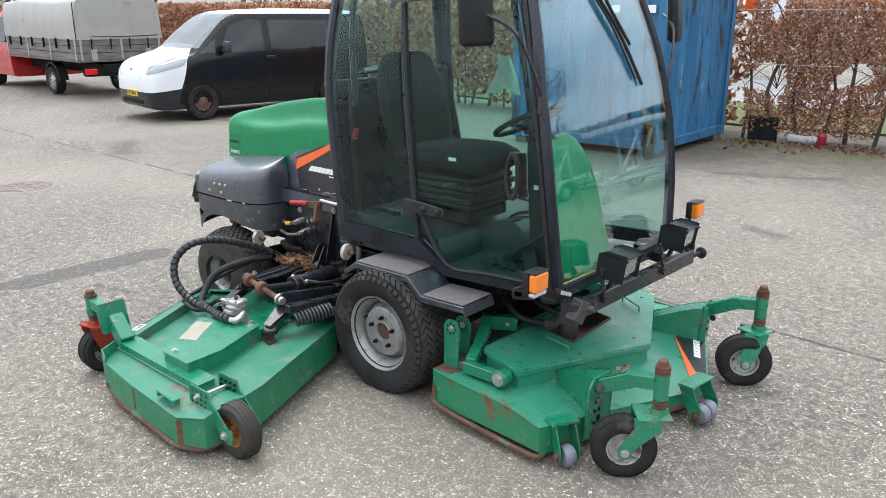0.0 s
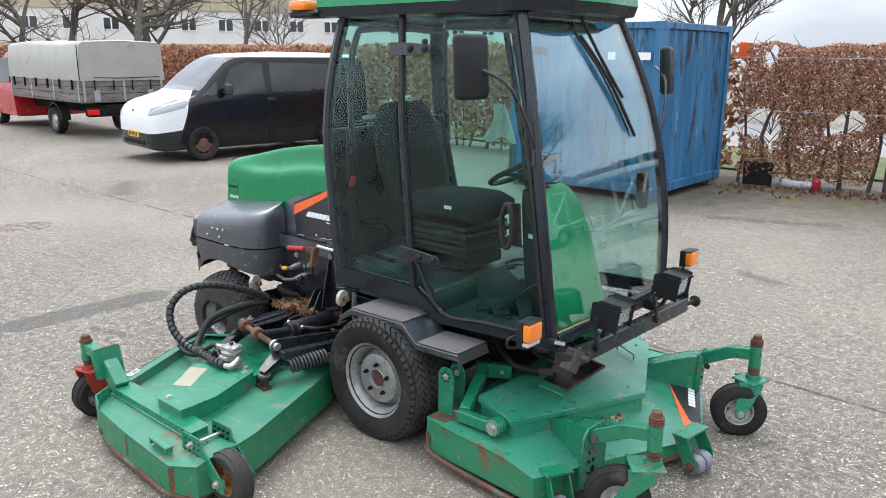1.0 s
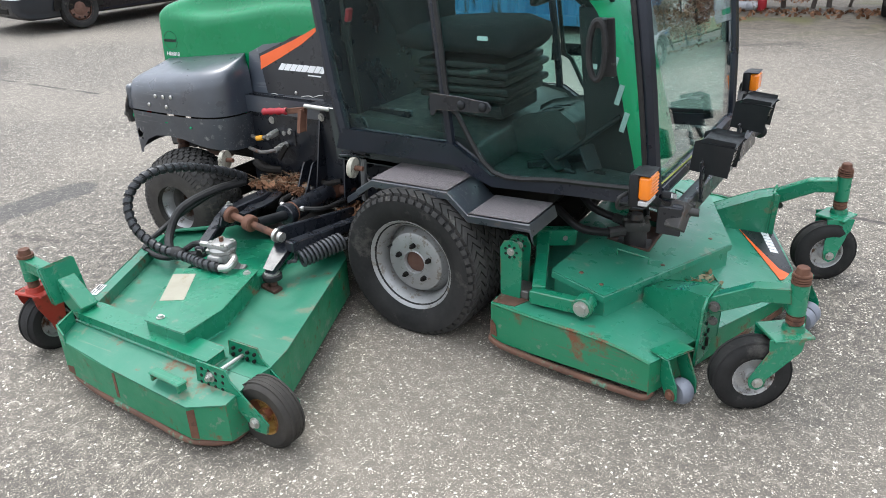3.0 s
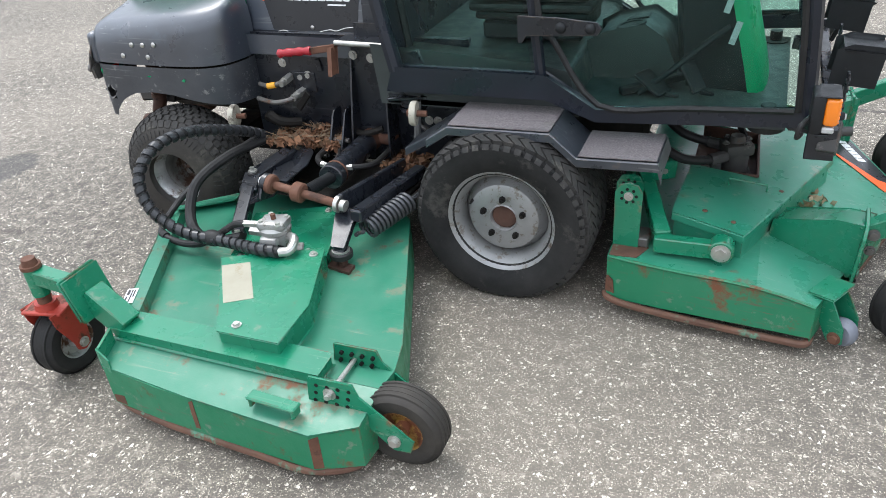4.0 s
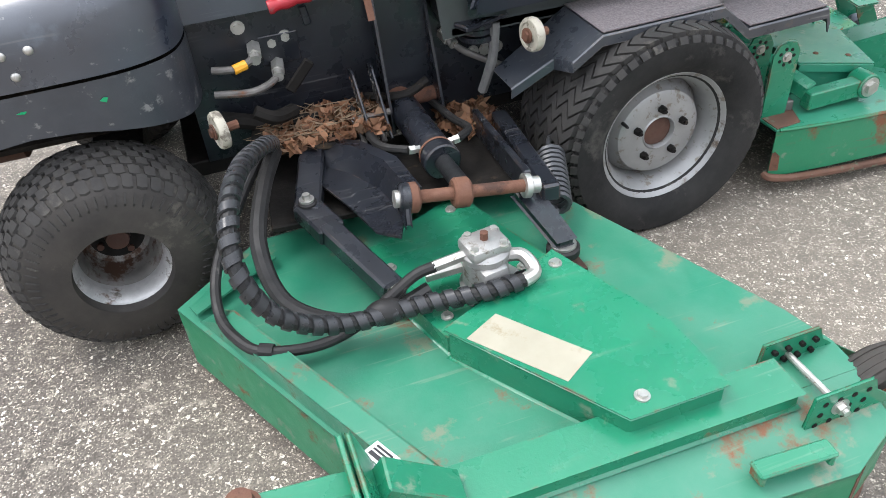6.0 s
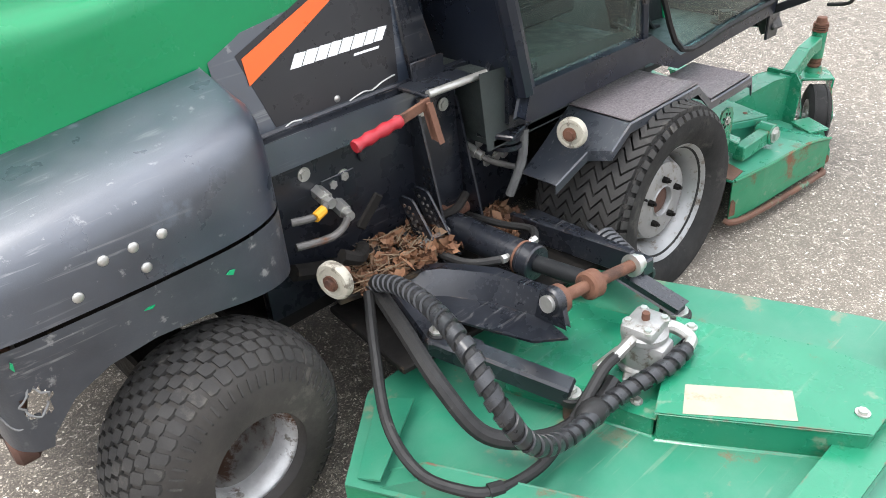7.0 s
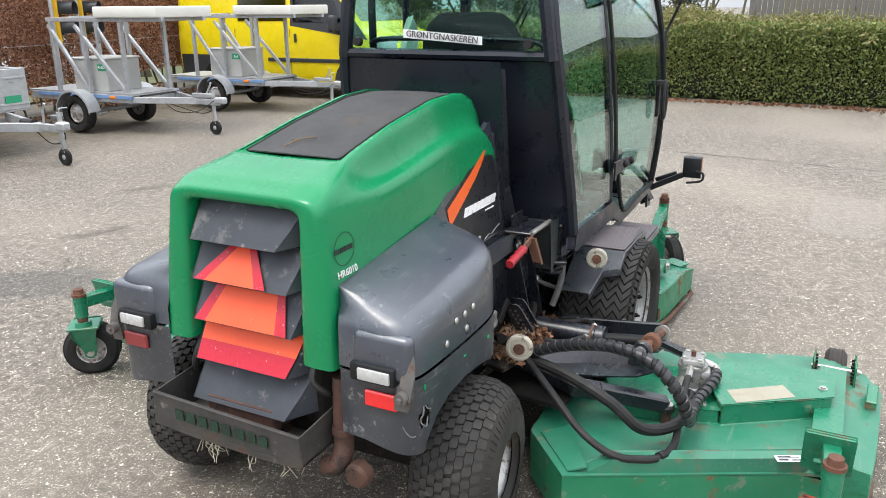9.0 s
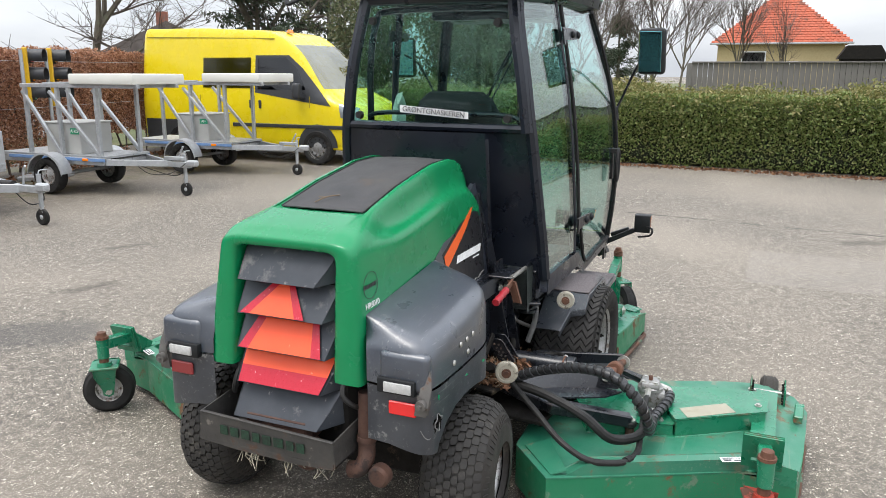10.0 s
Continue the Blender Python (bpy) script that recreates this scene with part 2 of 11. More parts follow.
M_SLATORANGE = mat("fluorescent_triangle_film", (0.92, 0.11, 0.035), (0.88, 0.095, 0.03), 9, 0.45, wear2=(0.85, 0.35, 0.2), wear2_amount=0.12, wear2_scale=30)
M_SLATRED = mat("red_reflective_film", (0.46, 0.010, 0.028), (0.52, 0.016, 0.038), 120, 0.35, wear2=(0.8, 0.45, 0.45), wear2_amount=0.2, wear2_scale=55)
M_REDGRIP = mat("red_rubber_grip", (0.30, 0.012, 0.02), (0.38, 0.02, 0.03), 20, 0.45, bump=0.1, wear=(0.2, 0.05, 0.05), wear_scale=20, wear_amount=0.3)
M_REDPAINT = mat("red_fork_paint", (0.30, 0.025, 0.015), (0.38, 0.045, 0.025), 9, 0.5, bump=0.15, wear=(0.09, 0.035, 0.02), wear_scale=9, wear_amount=0.35)
M_SEAT = mat("grey_seat_fabric", (0.014, 0.015, 0.017), (0.024, 0.025, 0.027), 30, 0.9, spec=0.2, bump=0.3, bump_scale=300)
M_CONSOLE = mat("dark_console_plastic", (0.010, 0.011, 0.012), (0.018, 0.019, 0.020), 9, 0.5, spec=0.28, bump=0.15, bump_scale=300, wear2=DUST, wear2_amount=0.1)
M_TOWER = mat("tower_green_plastic", (0.004, 0.25, 0.095), (0.010, 0.30, 0.12), 3, 0.35, bump=0.03, bump_scale=50, wear2=(0.10, 0.22, 0.12), wear2_amount=0.08, wear2_scale=12)
M_INTERIOR = mat("grey_cab_plastic", (0.024, 0.030, 0.029), (0.042, 0.050, 0.047), 9, 0.5, bump=0.15, bump_scale=300, wear2=DUST, wear2_amount=0.12)
M_MESH = mat("radiator_screen", (0.055, 0.055, 0.058), (0.075, 0.072, 0.07), 5, 0.75, 0.2, bump=0.9, bump_scale=700, wear=(0.11, 0.09, 0.075), wear_scale=3, wear_amount=0.3)
M_SPRING = mat("dark_spring_steel", (0.035, 0.037, 0.040), (0.075, 0.078, 0.082), 20, 0.4, 0.3, bump=0.1, wear=(0.10, 0.06, 0.035), wear_scale=25, wear_amount=0.2)
M_WOODDEBRIS = mat("dry_twigs", (0.11, 0.075, 0.045), (0.2, 0.14, 0.085), 30, 0.9)
M_DARK = mat("oily_dark_metal", (0.007, 0.0065, 0.006), (0.017, 0.015, 0.013), 12, 0.7, 0.0, spec=0.15, bump=0.3, bump_scale=60, wear=(0.06, 0.045, 0.03), wear_scale=10, wear_amount=0.25)


def glass(name, tint, rough=0.0, sheen=0.025):
    m = bpy.data.materials.new(name)
    m.use_nodes = True
    n, l = m.node_tree.nodes, m.node_tree.links
    n.remove(n["Principled BSDF"])
    out = n["Material Output"]
    tr = n.new("ShaderNodeBsdfTransparent")
    tr.inputs["Color"].default_value = (*tint, 1)
    gl = n.new("ShaderNodeBsdfGlossy")
    gl.inputs["Roughness"].default_value = rough
    gl.inputs["Color"].default_value = (1, 1, 1, 1)
    lw = n.new("ShaderNodeLayerWeight")
    pw = n.new("ShaderNodeMath")
    pw.operation, pw.inputs[1].default_value = "POWER", 4.0
    l.new(lw.outputs["Facing"], pw.inputs[0])
    fr = n.new("ShaderNodeMapRange")
    fr.inputs["To Min"].default_value, fr.inputs["To Max"].default_value = sheen, 0.92
    l.new(pw.outputs[0], fr.inputs["Value"])
    mx = n.new("ShaderNodeMixShader")
    l.new(fr.outputs["Result"], mx.inputs[0])
    l.new(tr.outputs[0], mx.inputs[1])
    l.new(gl.outputs[0], mx.inputs[2])
    l.new(mx.outputs[0], out.inputs["Surface"])
    return m


M_GLASS = glass("green_tinted_glass", (0.80, 0.945, 0.915), 0.0, 0.010)
M_SCREEN = glass("windscreen_glass", (0.83, 0.955, 0.955), 0.0, 0.085)
M_CARGLASS = glass("dark_car_glass", (0.16, 0.175, 0.18), 0.02, 0.06)
M_VANSCREEN = glass("van_windscreen_glass", (0.34, 0.37, 0.37), 0.02, 0.16)
M_LAMPGLASS = glass("clear_lens", (0.90, 0.90, 0.89), 0.05, 0.06)


def simple(name, col, rough=0.4, metal=0.0, trans=0.0, coat=0.0):
    m = bpy.data.materials.new(name)
    m.use_nodes = True
    p = m.node_tree.nodes["Principled BSDF"]
    p.inputs["Base Color"].default_value = (*col, 1)
    p.inputs["Roughness"].default_value, p.inputs["Metallic"].default_value = rough, metal
    p.inputs["Coat Weight"].default_value = coat
    return m


M_AMBER = simple("amber_lens", (0.85, 0.22, 0.01), 0.18, coat=0.6)
M_REDLENS = simple("red_lens", (0.72, 0.02, 0.02), 0.2, coat=0.5)
M_REDLENS_OLD = simple("faded_red_lens", (0.22, 0.03, 0.03), 0.35)
M_MIRROR = simple("mirror_glass", (0.20, 0.47, 0.52), 0.02, 1.0)
M_REFLECTOR = simple("lamp_reflector", (0.85, 0.85, 0.85), 0.5, 0.35)


# ---- mesh helpers ----
def B():
    return bmesh.new()


def finish(name, bm, material, smooth=35):
    bmesh.ops.recalc_face_normals(bm, faces=bm.faces)
    me = bpy.data.meshes.new(name)
    bm.to_mesh(me)
    bm.free()
    for poly in me.polygons:
        poly.use_smooth = smooth > 0
    if smooth > 0:
        me.set_sharp_from_angle(angle=radians(smooth))
    if isinstance(material, (list, tuple)):
        for k in material:
            me.materials.append(k)
    else:
        me.materials.append(material)
    return me


def part(name, bm, material, parent, label="", smooth=35):
    """One mesh under a thing or under a part."""
    ob = new(name, finish(name, bm, material, smooth))
    if parent:
        ob.parent = parent
        ob.matrix_parent_inverse = parent.matrix_world.inverted() if parent.type != "EMPTY" else Matrix()
    if label:
        ob["label"] = label
    return ob


def parts(name, bm, material, parent, label="", smooth=35, touch=True):
    """Every loose piece of a bmesh as a part of its own; with touch, pieces whose bounds meet stay together."""
    left, isles = set(bm.verts), []
    while left:
        seed = left.pop()
        isle, todo = [seed], [seed]
        while todo:
            for e in todo.pop().link_edges:
                for v in e.verts:
                    if v in left:
                        left.remove(v)
                        isle.append(v)
                        todo.append(v)
        isles.append(isle)
    groups = []
    for isle in isles:
        lo = [min(v.co[k] for v in isle) for k in range(3)]
        hi = [max(v.co[k] for v in isle) for k in range(3)]
        joined = [isle, lo, hi]
        if touch:
            for g in [g for g in groups if all(g[1][k] <= hi[k] + 1e-4 and g[2][k] >= lo[k] - 1e-4 for k in range(3))]:
                groups.remove(g)
                joined = [joined[0] + g[0], [min(a, b) for a, b in zip(joined[1], g[1])], [max(a, b) for a, b in zip(joined[2], g[2])]]
        groups.append(joined)
    groups.sort(key=lambda g: (round(g[1][0], 3), round(g[1][1], 3), round(g[1][2], 3)))
    made = []
    for verts, _, _ in groups:
        own = bmesh.new()
        twin = {v: own.verts.new(v.co) for v in verts}
        for f in {f for v in verts for f in v.link_faces}:
            own.faces.new([twin[v] for v in f.verts]).material_index = f.material_index
        made.append(part(name, own, material, parent, label, smooth))
    bm.free()
    return made


def thing(name, label, category, group="", at=(0, 0, 0), turn=0.0):
    ob = new(name)
    ob.empty_display_size = 0.2
    ob.matrix_world = pose(*at, 0, 0, turn)
    return tagged(ob, label, category, group)


def solid(name, bm, material, label, category, group="", kind="", smooth=35):
    """A thing that is one mesh."""
    return tagged(new(name, finish(name, bm, material, smooth)), label, category, group, kind)


def bevel_new(bm, verts, width, seg=2):
    vs = set(verts)
    edges = [e for e in bm.edges if e.verts[0] in vs and e.verts[1] in vs and len(e.link_faces) == 2 and e.calc_face_angle(0) > 0.5]
    if edges and width > 0:
        bmesh.ops.bevel(bm, geom=edges, offset=width, segments=seg, affect="EDGES", profile=0.5, clamp_overlap=True)


def box(bm, c, s, rot=(0, 0, 0), bevel=0.004, seg=1):
    made = bmesh.ops.create_cube(bm, size=1, matrix=pose(*c, *rot) @ Matrix.Diagonal((*s, 1)))["verts"]
    bevel_new(bm, made, min(bevel, min(s) * 0.45), seg)
    return bm


def frame_of(d):
    d = Vector(d).normalized()
    a = Vector((0, 0, 1)) if abs(d.z) < 0.9 else Vector((1, 0, 0))
    u = d.cross(a).normalized()
    return u, d.cross(u).normalized(), d


def beam(bm, p, q, w, h, bevel=0.004, up=(0, 0, 1)):
    """A square bar from p to q, w wide and h high."""
    p, q = Vector(p), Vector(q)
    d = (q - p).normalized()
    s = d.cross(Vector(up))
    s = s.normalized() if s.length > 1e-4 else Vector((1, 0, 0))
    t = s.cross(d)
    m = Matrix((s, d, t)).transposed().to_4x4()
    m.translation = (p + q) / 2
    made = bmesh.ops.create_cube(bm, size=1, matrix=m @ Matrix.Diagonal((w, (q - p).length, h, 1)))["verts"]
    bevel_new(bm, made, bevel, 1)
    return bm


def rod(bm, p, q, r, r2=None, seg=16, bevel=0.0):
    p, q = Vector(p), Vector(q)
    u, v, d = frame_of(q - p)
    m = Matrix((u, v, d)).transposed().to_4x4()
    m.translation = (p + q) / 2
    made = bmesh.ops.create_cone(bm, cap_ends=True, segments=seg, radius1=r, radius2=r if r2 is None else r2, depth=(q - p).length, matrix=m)["verts"]
    bevel_new(bm, made, bevel, 1)
    return bm


def ball(bm, c, r, s=(1, 1, 1), seg=16):
    bmesh.ops.create_uvsphere(bm, u_segments=seg, v_segments=max(6, seg // 2), radius=r, matrix=Matrix.Translation(c) @ Matrix.Diagonal((*s, 1)))
    return bm


def prism(bm, pts, by, bevel=0.0, seg=1):
    """A plate: the polygon pts pushed out along by."""
    a = [bm.verts.new(p) for p in pts]
    b = [bm.verts.new(Vector(p) + Vector(by)) for p in pts]
    n = len(pts)
    bm.faces.new(a)
    bm.faces.new(b[::-1])
    for i in range(n):
        bm.faces.new((a[i], a[(i + 1) % n], b[(i + 1) % n], b[i]))
    if bevel:
        bm.normal_update()
        bevel_new(bm, a + b, bevel, seg)
    return bm


def smooth_path(pts, sub=6):
    pts = [Vector(p) for p in pts]
    out = []
    for i in range(len(pts) - 1):
        a, b, c, d = pts[max(i - 1, 0)], pts[i], pts[i + 1], pts[min(i + 2, len(pts) - 1)]
        for k in range(sub):
            t = k / sub
            out.append(0.5 * (2 * b + (c - a) * t + (2 * a - 5 * b + 4 * c - d) * t * t + (3 * b - a - 3 * c + d) * t ** 3))
    return out + [pts[-1]]


def tube(bm, pts, r, seg=10, sub=6, radii=None):
    path = smooth_path(pts, sub) if sub > 1 else [Vector(p) for p in pts]
    u = frame_of(path[1] - path[0])[0]
    rings = []
    for i, p in enumerate(path):
        d = (path[min(i + 1, len(path) - 1)] - path[max(i - 1, 0)]).normalized()
        u = (u - d * u.dot(d)).normalized()
        v = d.cross(u)
        k = radii(i / (len(path) - 1)) if radii else r
        rings.append([bm.verts.new(p + (u * math.cos(a) + v * math.sin(a)) * k) for a in (2 * math.pi * j / seg for j in range(seg))])
    for a, b in zip(rings, rings[1:]):
        for j in range(seg):
            bm.faces.new((a[j], a[(j + 1) % seg], b[(j + 1) % seg], b[j]))
    bm.faces.new(rings[0][::-1])
    bm.faces.new(rings[-1])
    return bm


def helix(bm, pts, r, pitch, width, thick, sub=10):
    """A flat band wound round a path."""
    path = smooth_path(pts, sub)
    u = frame_of(path[1] - path[0])[0]
    frames, s = [], 0.0
    for i, p in enumerate(path):
        d = (path[min(i + 1, len(path) - 1)] - path[max(i - 1, 0)]).normalized()
        u = (u - d * u.dot(d)).normalized()
        if i:
            s += (p - path[i - 1]).length
        frames.append((p, d, u, d.cross(u), s))
    n = int(s / pitch * 14)
    prev, k = None, 0
    for j in range(n + 1):
        at = s * j / n
        while k < len(frames) - 2 and frames[k + 1][4] < at:
            k += 1
        f, g = frames[k], frames[k + 1]
        t = (at - f[4]) / max(g[4] - f[4], 1e-6)
        p, d = f[0].lerp(g[0], t), f[1].lerp(g[1], t).normalized()
        a = 2 * math.pi * at / pitch
        o = f[2].lerp(g[2], t).normalized() * math.cos(a) + f[3].lerp(g[3], t).normalized() * math.sin(a)
        row = [bm.verts.new(p + o * rr + d * dd) for rr, dd in ((r, -width / 2), (r + thick, -width / 2 + 0.002), (r + thick, width / 2 - 0.002), (r, width / 2))]
        if prev:
            for q in range(3):
                bm.faces.new((prev[q], prev[q + 1], row[q + 1], row[q]))
        prev = row
    return bm


def lathe(bm, profile, c, axis, seg=48, closed=False):
    """profile: (radius, distance along axis)."""
    u, v, d = frame_of(axis)
    c = Vector(c)
    rings = []
    for r, h in profile:
        rings.append([bm.verts.new(c + d * h + (u * math.cos(a) + v * math.sin(a)) * r) for a in (2 * math.pi * j / seg for j in range(seg))])
    pairs = list(zip(rings, rings[1:])) + ([(rings[-1], rings[0])] if closed else [])
    for a, b in pairs:
        for j in range(seg):
            bm.faces.new((a[j], a[(j + 1) % seg], b[(j + 1) % seg], b[j]))
    return bm


def surface(bm, rows, thick=0.0, away=(0, 0, 0), close=False):
    """A skin through rows of points; thick: shell pushed inwards to the point away."""
    grid = [[bm.verts.new(p) for p in row] for row in rows]
    fs = []
    for a, b in zip(grid, grid[1:]):
        for j in range(len(a) - (0 if close else 1)):
            k = (j + 1) % len(a)
            fs.append(bm.faces.new((a[j], a[k], b[k], b[j])))
    if thick:
        bm.normal_update()
        bmesh.ops.recalc_face_normals(bm, faces=fs)
        bmesh.ops.solidify(bm, geom=fs, thickness=thick)
    return bm


def bolt(bm, c, axis, r=0.011, h=0.009, washer=True):
    a = Vector(axis).normalized()
    c = Vector(c)
    if washer:
        rod(bm, c - a * 0.002, c + a * 0.003, r * 1.5, seg=14)
    rod(bm, c, c + a * h, r, seg=6)
    return bm


def lerp(a, b, t):
    return a + (b - a) * t


# ---- ground ----
def asphalt_material():
    m = bpy.data.materials.new("worn_chipped_asphalt")
    m.use_nodes = True
    n, l = m.node_tree.nodes, m.node_tree.links
    p = n["Principled BSDF"]
    co = n.new("ShaderNodeTexCoord")

    def tex(kind, scale, source=None, **kw):
        t = n.new(kind)
        t.inputs["Scale"].default_value = scale
        for k, v in kw.items():
            t.inputs[k].default_value = v
        l.new(source or co.outputs["Object"], t.inputs["Vector"])
        return t

    def rng(src, a, b, c=0.0, d=1.0):
        r = n.new("ShaderNodeMapRange")
        for k, v in zip(("From Min", "From Max", "To Min", "To Max"), (a, b, c, d)):
            r.inputs[k].default_value = v
        l.new(src, r.inputs["Value"])
        return r.outputs["Result"]

    def mix(f, a, b):
        k = n.new("ShaderNodeMix")
        k.data_type = "RGBA"
        l.new(f, k.inputs[0])
        for i, v in ((6, a), (7, b)):
            if isinstance(v, tuple):
                k.inputs[i].default_value = (*v, 1)
            else:
                l.new(v, k.inputs[i])
        return k.outputs[2]

    def times(a, b):
        k = n.new("ShaderNodeMath")
        k.operation = "MULTIPLY"
        l.new(a, k.inputs[0])
        l.new(b, k.inputs[1])
        return k.outputs[0]

    def math_node(op, a, b=None):
        k = n.new("ShaderNodeMath")
        k.operation = op
        for i, v in enumerate((a, b)):
            if isinstance(v, (int, float)):
                k.inputs[i].default_value = v
            elif v is not None:
                l.new(v, k.inputs[i])
        return k.outputs[0]

    def vec(op, a, b=None, scale=None, out="Vector"):
        k = n.new("ShaderNodeVectorMath")
        k.operation = op
        for i, v in enumerate((a, b)):
            if isinstance(v, tuple):
                k.inputs[i].default_value = v
            elif v is not None:
                l.new(v, k.inputs[i])
        if scale is not None:
            l.new(scale, k.inputs["Scale"])
        return k.outputs[out]

    where = co.outputs["Object"]
    ragged = tex("ShaderNodeTexNoise", 5.0, Detail=6.0, Roughness=0.7).outputs["Fac"]

    def streak(a, b, r, soft, rough):
        """A mask along the line a-b on the ground, r wide on either side, with a ragged edge."""
        a, b = Vector((*a, 0)), Vector((*b, 0))
        d = b - a
        rel = vec("SUBTRACT", where, tuple(a))
        t = rng(math_node("DIVIDE", vec("DOT_PRODUCT", rel, tuple(d), out="Value"), d.length_squared), 0.0, 1.0)
        dist = vec("LENGTH", vec("SUBTRACT", rel, vec("SCALE", tuple(d), scale=t)), out="Value")
        return rng(math_node("ADD", dist, math_node("MULTIPLY", math_node("SUBTRACT", ragged, 0.5), rough)), r, r + soft, 1.0, 0.0)

    def most(masks):
        out = masks[0]
        for k in masks[1:]:
            out = math_node("MAXIMUM", out, k)
        return out

    # bitumen and fine stone
    base = mix(rng(tex("ShaderNodeTexNoise", 140, Detail=4.0, Roughness=0.7).outputs["Fac"], 0.36, 0.64), (0.036, 0.031, 0.025), (0.170, 0.147, 0.119))
    fine = tex("ShaderNodeTexVoronoi", 150, Randomness=1.0)
    fs = n.new("ShaderNodeSeparateColor")
    l.new(fine.outputs["Color"], fs.inputs["Color"])
    base = mix(times(rng(fine.outputs["Distance"], 0.24, 0.36, 1.0, 0.0), rng(fs.outputs["Red"], 0.45, 0.5)), base, (0.361, 0.319, 0.258))
    # pale broken chips of two sizes
    crooked = vec("ADD", where, vec("MULTIPLY", vec("SUBTRACT", tex("ShaderNodeTexNoise", 75, Detail=2.0).outputs["Color"], (0.5, 0.5, 0.5)), (0.022, 0.022, 0.022)))
    for scale_, keep_, lo_, hi_ in ((128, 0.42, (0.318, 0.277, 0.222), (0.679, 0.616, 0.502)), (82, 0.62, (0.371, 0.326, 0.258), (0.891, 0.825, 0.687)), (58, 0.86, (0.50, 0.45, 0.37), (0.92, 0.86, 0.74))):
        chips = tex("ShaderNodeTexVoronoi", scale_, crooked, Randomness=1.0)
        cs = n.new("ShaderNodeSeparateColor")
        l.new(chips.outputs["Color"], cs.inputs["Color"])
        body_ = rng(math_node("ADD", chips.outputs["Distance"], math_node("MULTIPLY", cs.outputs["Blue"], 0.16)), 0.33, 0.40, 1.0, 0.0)
        base = mix(times(body_, rng(cs.outputs["Red"], keep_, keep_ + 0.02)), base, mix(cs.outputs["Green"], lo_, hi_))
    # patches where the binder or the stone shows more
    patchy = tex("ShaderNodeTexNoise", 16, Detail=10.0, Roughness=0.82).outputs["Fac"]
    base = mix(math_node("MULTIPLY", rng(patchy, 0.48, 0.40), 0.85), base, (0.055, 0.047, 0.038))
    base = mix(math_node("MULTIPLY", rng(patchy, 0.54, 0.63), 0.55), base, (0.47, 0.42, 0.342))
    # broad pale and dark drifts
    base = mix(math_node("MULTIPLY", rng(tex("ShaderNodeTexNoise", 0.33, Detail=4.0).outputs["Fac"], 0.42, 0.72), 0.4), base, (0.324, 0.280, 0.224))
    dark = rng(tex("ShaderNodeTexNoise", 0.8, Detail=9.0, Roughness=0.7).outputs["Fac"], 0.58, 0.76)
    base = mix(math_node("MULTIPLY", dark, 0.55), base, (0.090, 0.079, 0.063))
    spots = rng(tex("ShaderNodeTexNoise", 4.5, Detail=7.0, Roughness=0.75).outputs["Fac"], 0.70, 0.76)
    base = mix(math_node("MULTIPLY", spots, 0.7), base, (0.058, 0.049, 0.039))
    # a smoother mended rectangle
    sep = n.new("ShaderNodeSeparateXYZ")
    l.new(where, sep.inputs["Vector"])
    mend = times(times(rng(sep.outputs["X"], 3.0, 3.03), rng(sep.outputs["X"], 4.42, 4.39)), times(rng(sep.outputs["Y"], -1.42, -1.45), rng(sep.outputs["Y"], -4.6, -4.57)))
    base = mix(math_node("MULTIPLY", times(mend, rng(ragged, 0.30, 0.55)), 0.40), base, mix(rng(tex("ShaderNodeTexNoise", 60, Detail=5.0).outputs["Fac"], 0.3, 0.7), (0.205, 0.186, 0.163), (0.285, 0.258, 0.226)))
    # brown dirt and moss under the hedge
    dirt = streak((-2.2, 8.9), (14.5, 12.5), 1.3, 2.2, 2.0)
    base = mix(math_node("MULTIPLY", dirt, 0.8), base, mix(rng(ragged, 0.4, 0.6), (0.045, 0.035, 0.024), (0.105, 0.086, 0.060)))
    moss = times(streak((-2.2, 8.6), (14.5, 12.2), 0.8, 1.2, 2.2), rng(tex("ShaderNodeTexNoise", 1.1, Detail=6.0).outputs["Fac"], 0.52, 0.62))
    base = mix(math_node("MULTIPLY", moss, 0.7), base, (0.085, 0.085, 0.024))
    # long joints and cracks
    broken = rng(tex("ShaderNodeTexNoise", 2.2, Detail=5.0).outputs["Fac"], 0.40, 0.52)
    cracks = most([streak((-14, 1.82), (-5.7, 1.74), 0.008, 0.022, 0.07), streak((0.3, 1.49), (2.2, 1.37), 0.008, 0.018, 0.06), streak((2.2, 1.37), (8, 1.1), 0.008, 0.018, 0.06), streak((6.25, 1.1), (5.6, -4.0), 0.012, 0.035, 0.12)])
    base = mix(math_node("MULTIPLY", times(cracks, broken), 0.85), base, (0.035, 0.03, 0.026))
    # spilt oil and wet streaks: the stone still shows through
    wet = most([streak((-3.75, -2.9), (-3.22, -1.3), 0.075, 0.03, 0.08), streak((-3.22, -1.3), (-3.17, -0.30), 0.135, 0.035, 0.10), math_node("MULTIPLY", streak((-0.45, 3.0), (-0.62, 3.25), 0.20, 0.16, 0.25), 0.8)])
    damp = mix(rng(tex("ShaderNodeTexNoise", 140, Detail=3.0).outputs["Fac"], 0.35, 0.65), (0.028, 0.027, 0.026), (0.075, 0.072, 0.068))
    base = mix(math_node("MULTIPLY", wet, 0.66), base, damp)
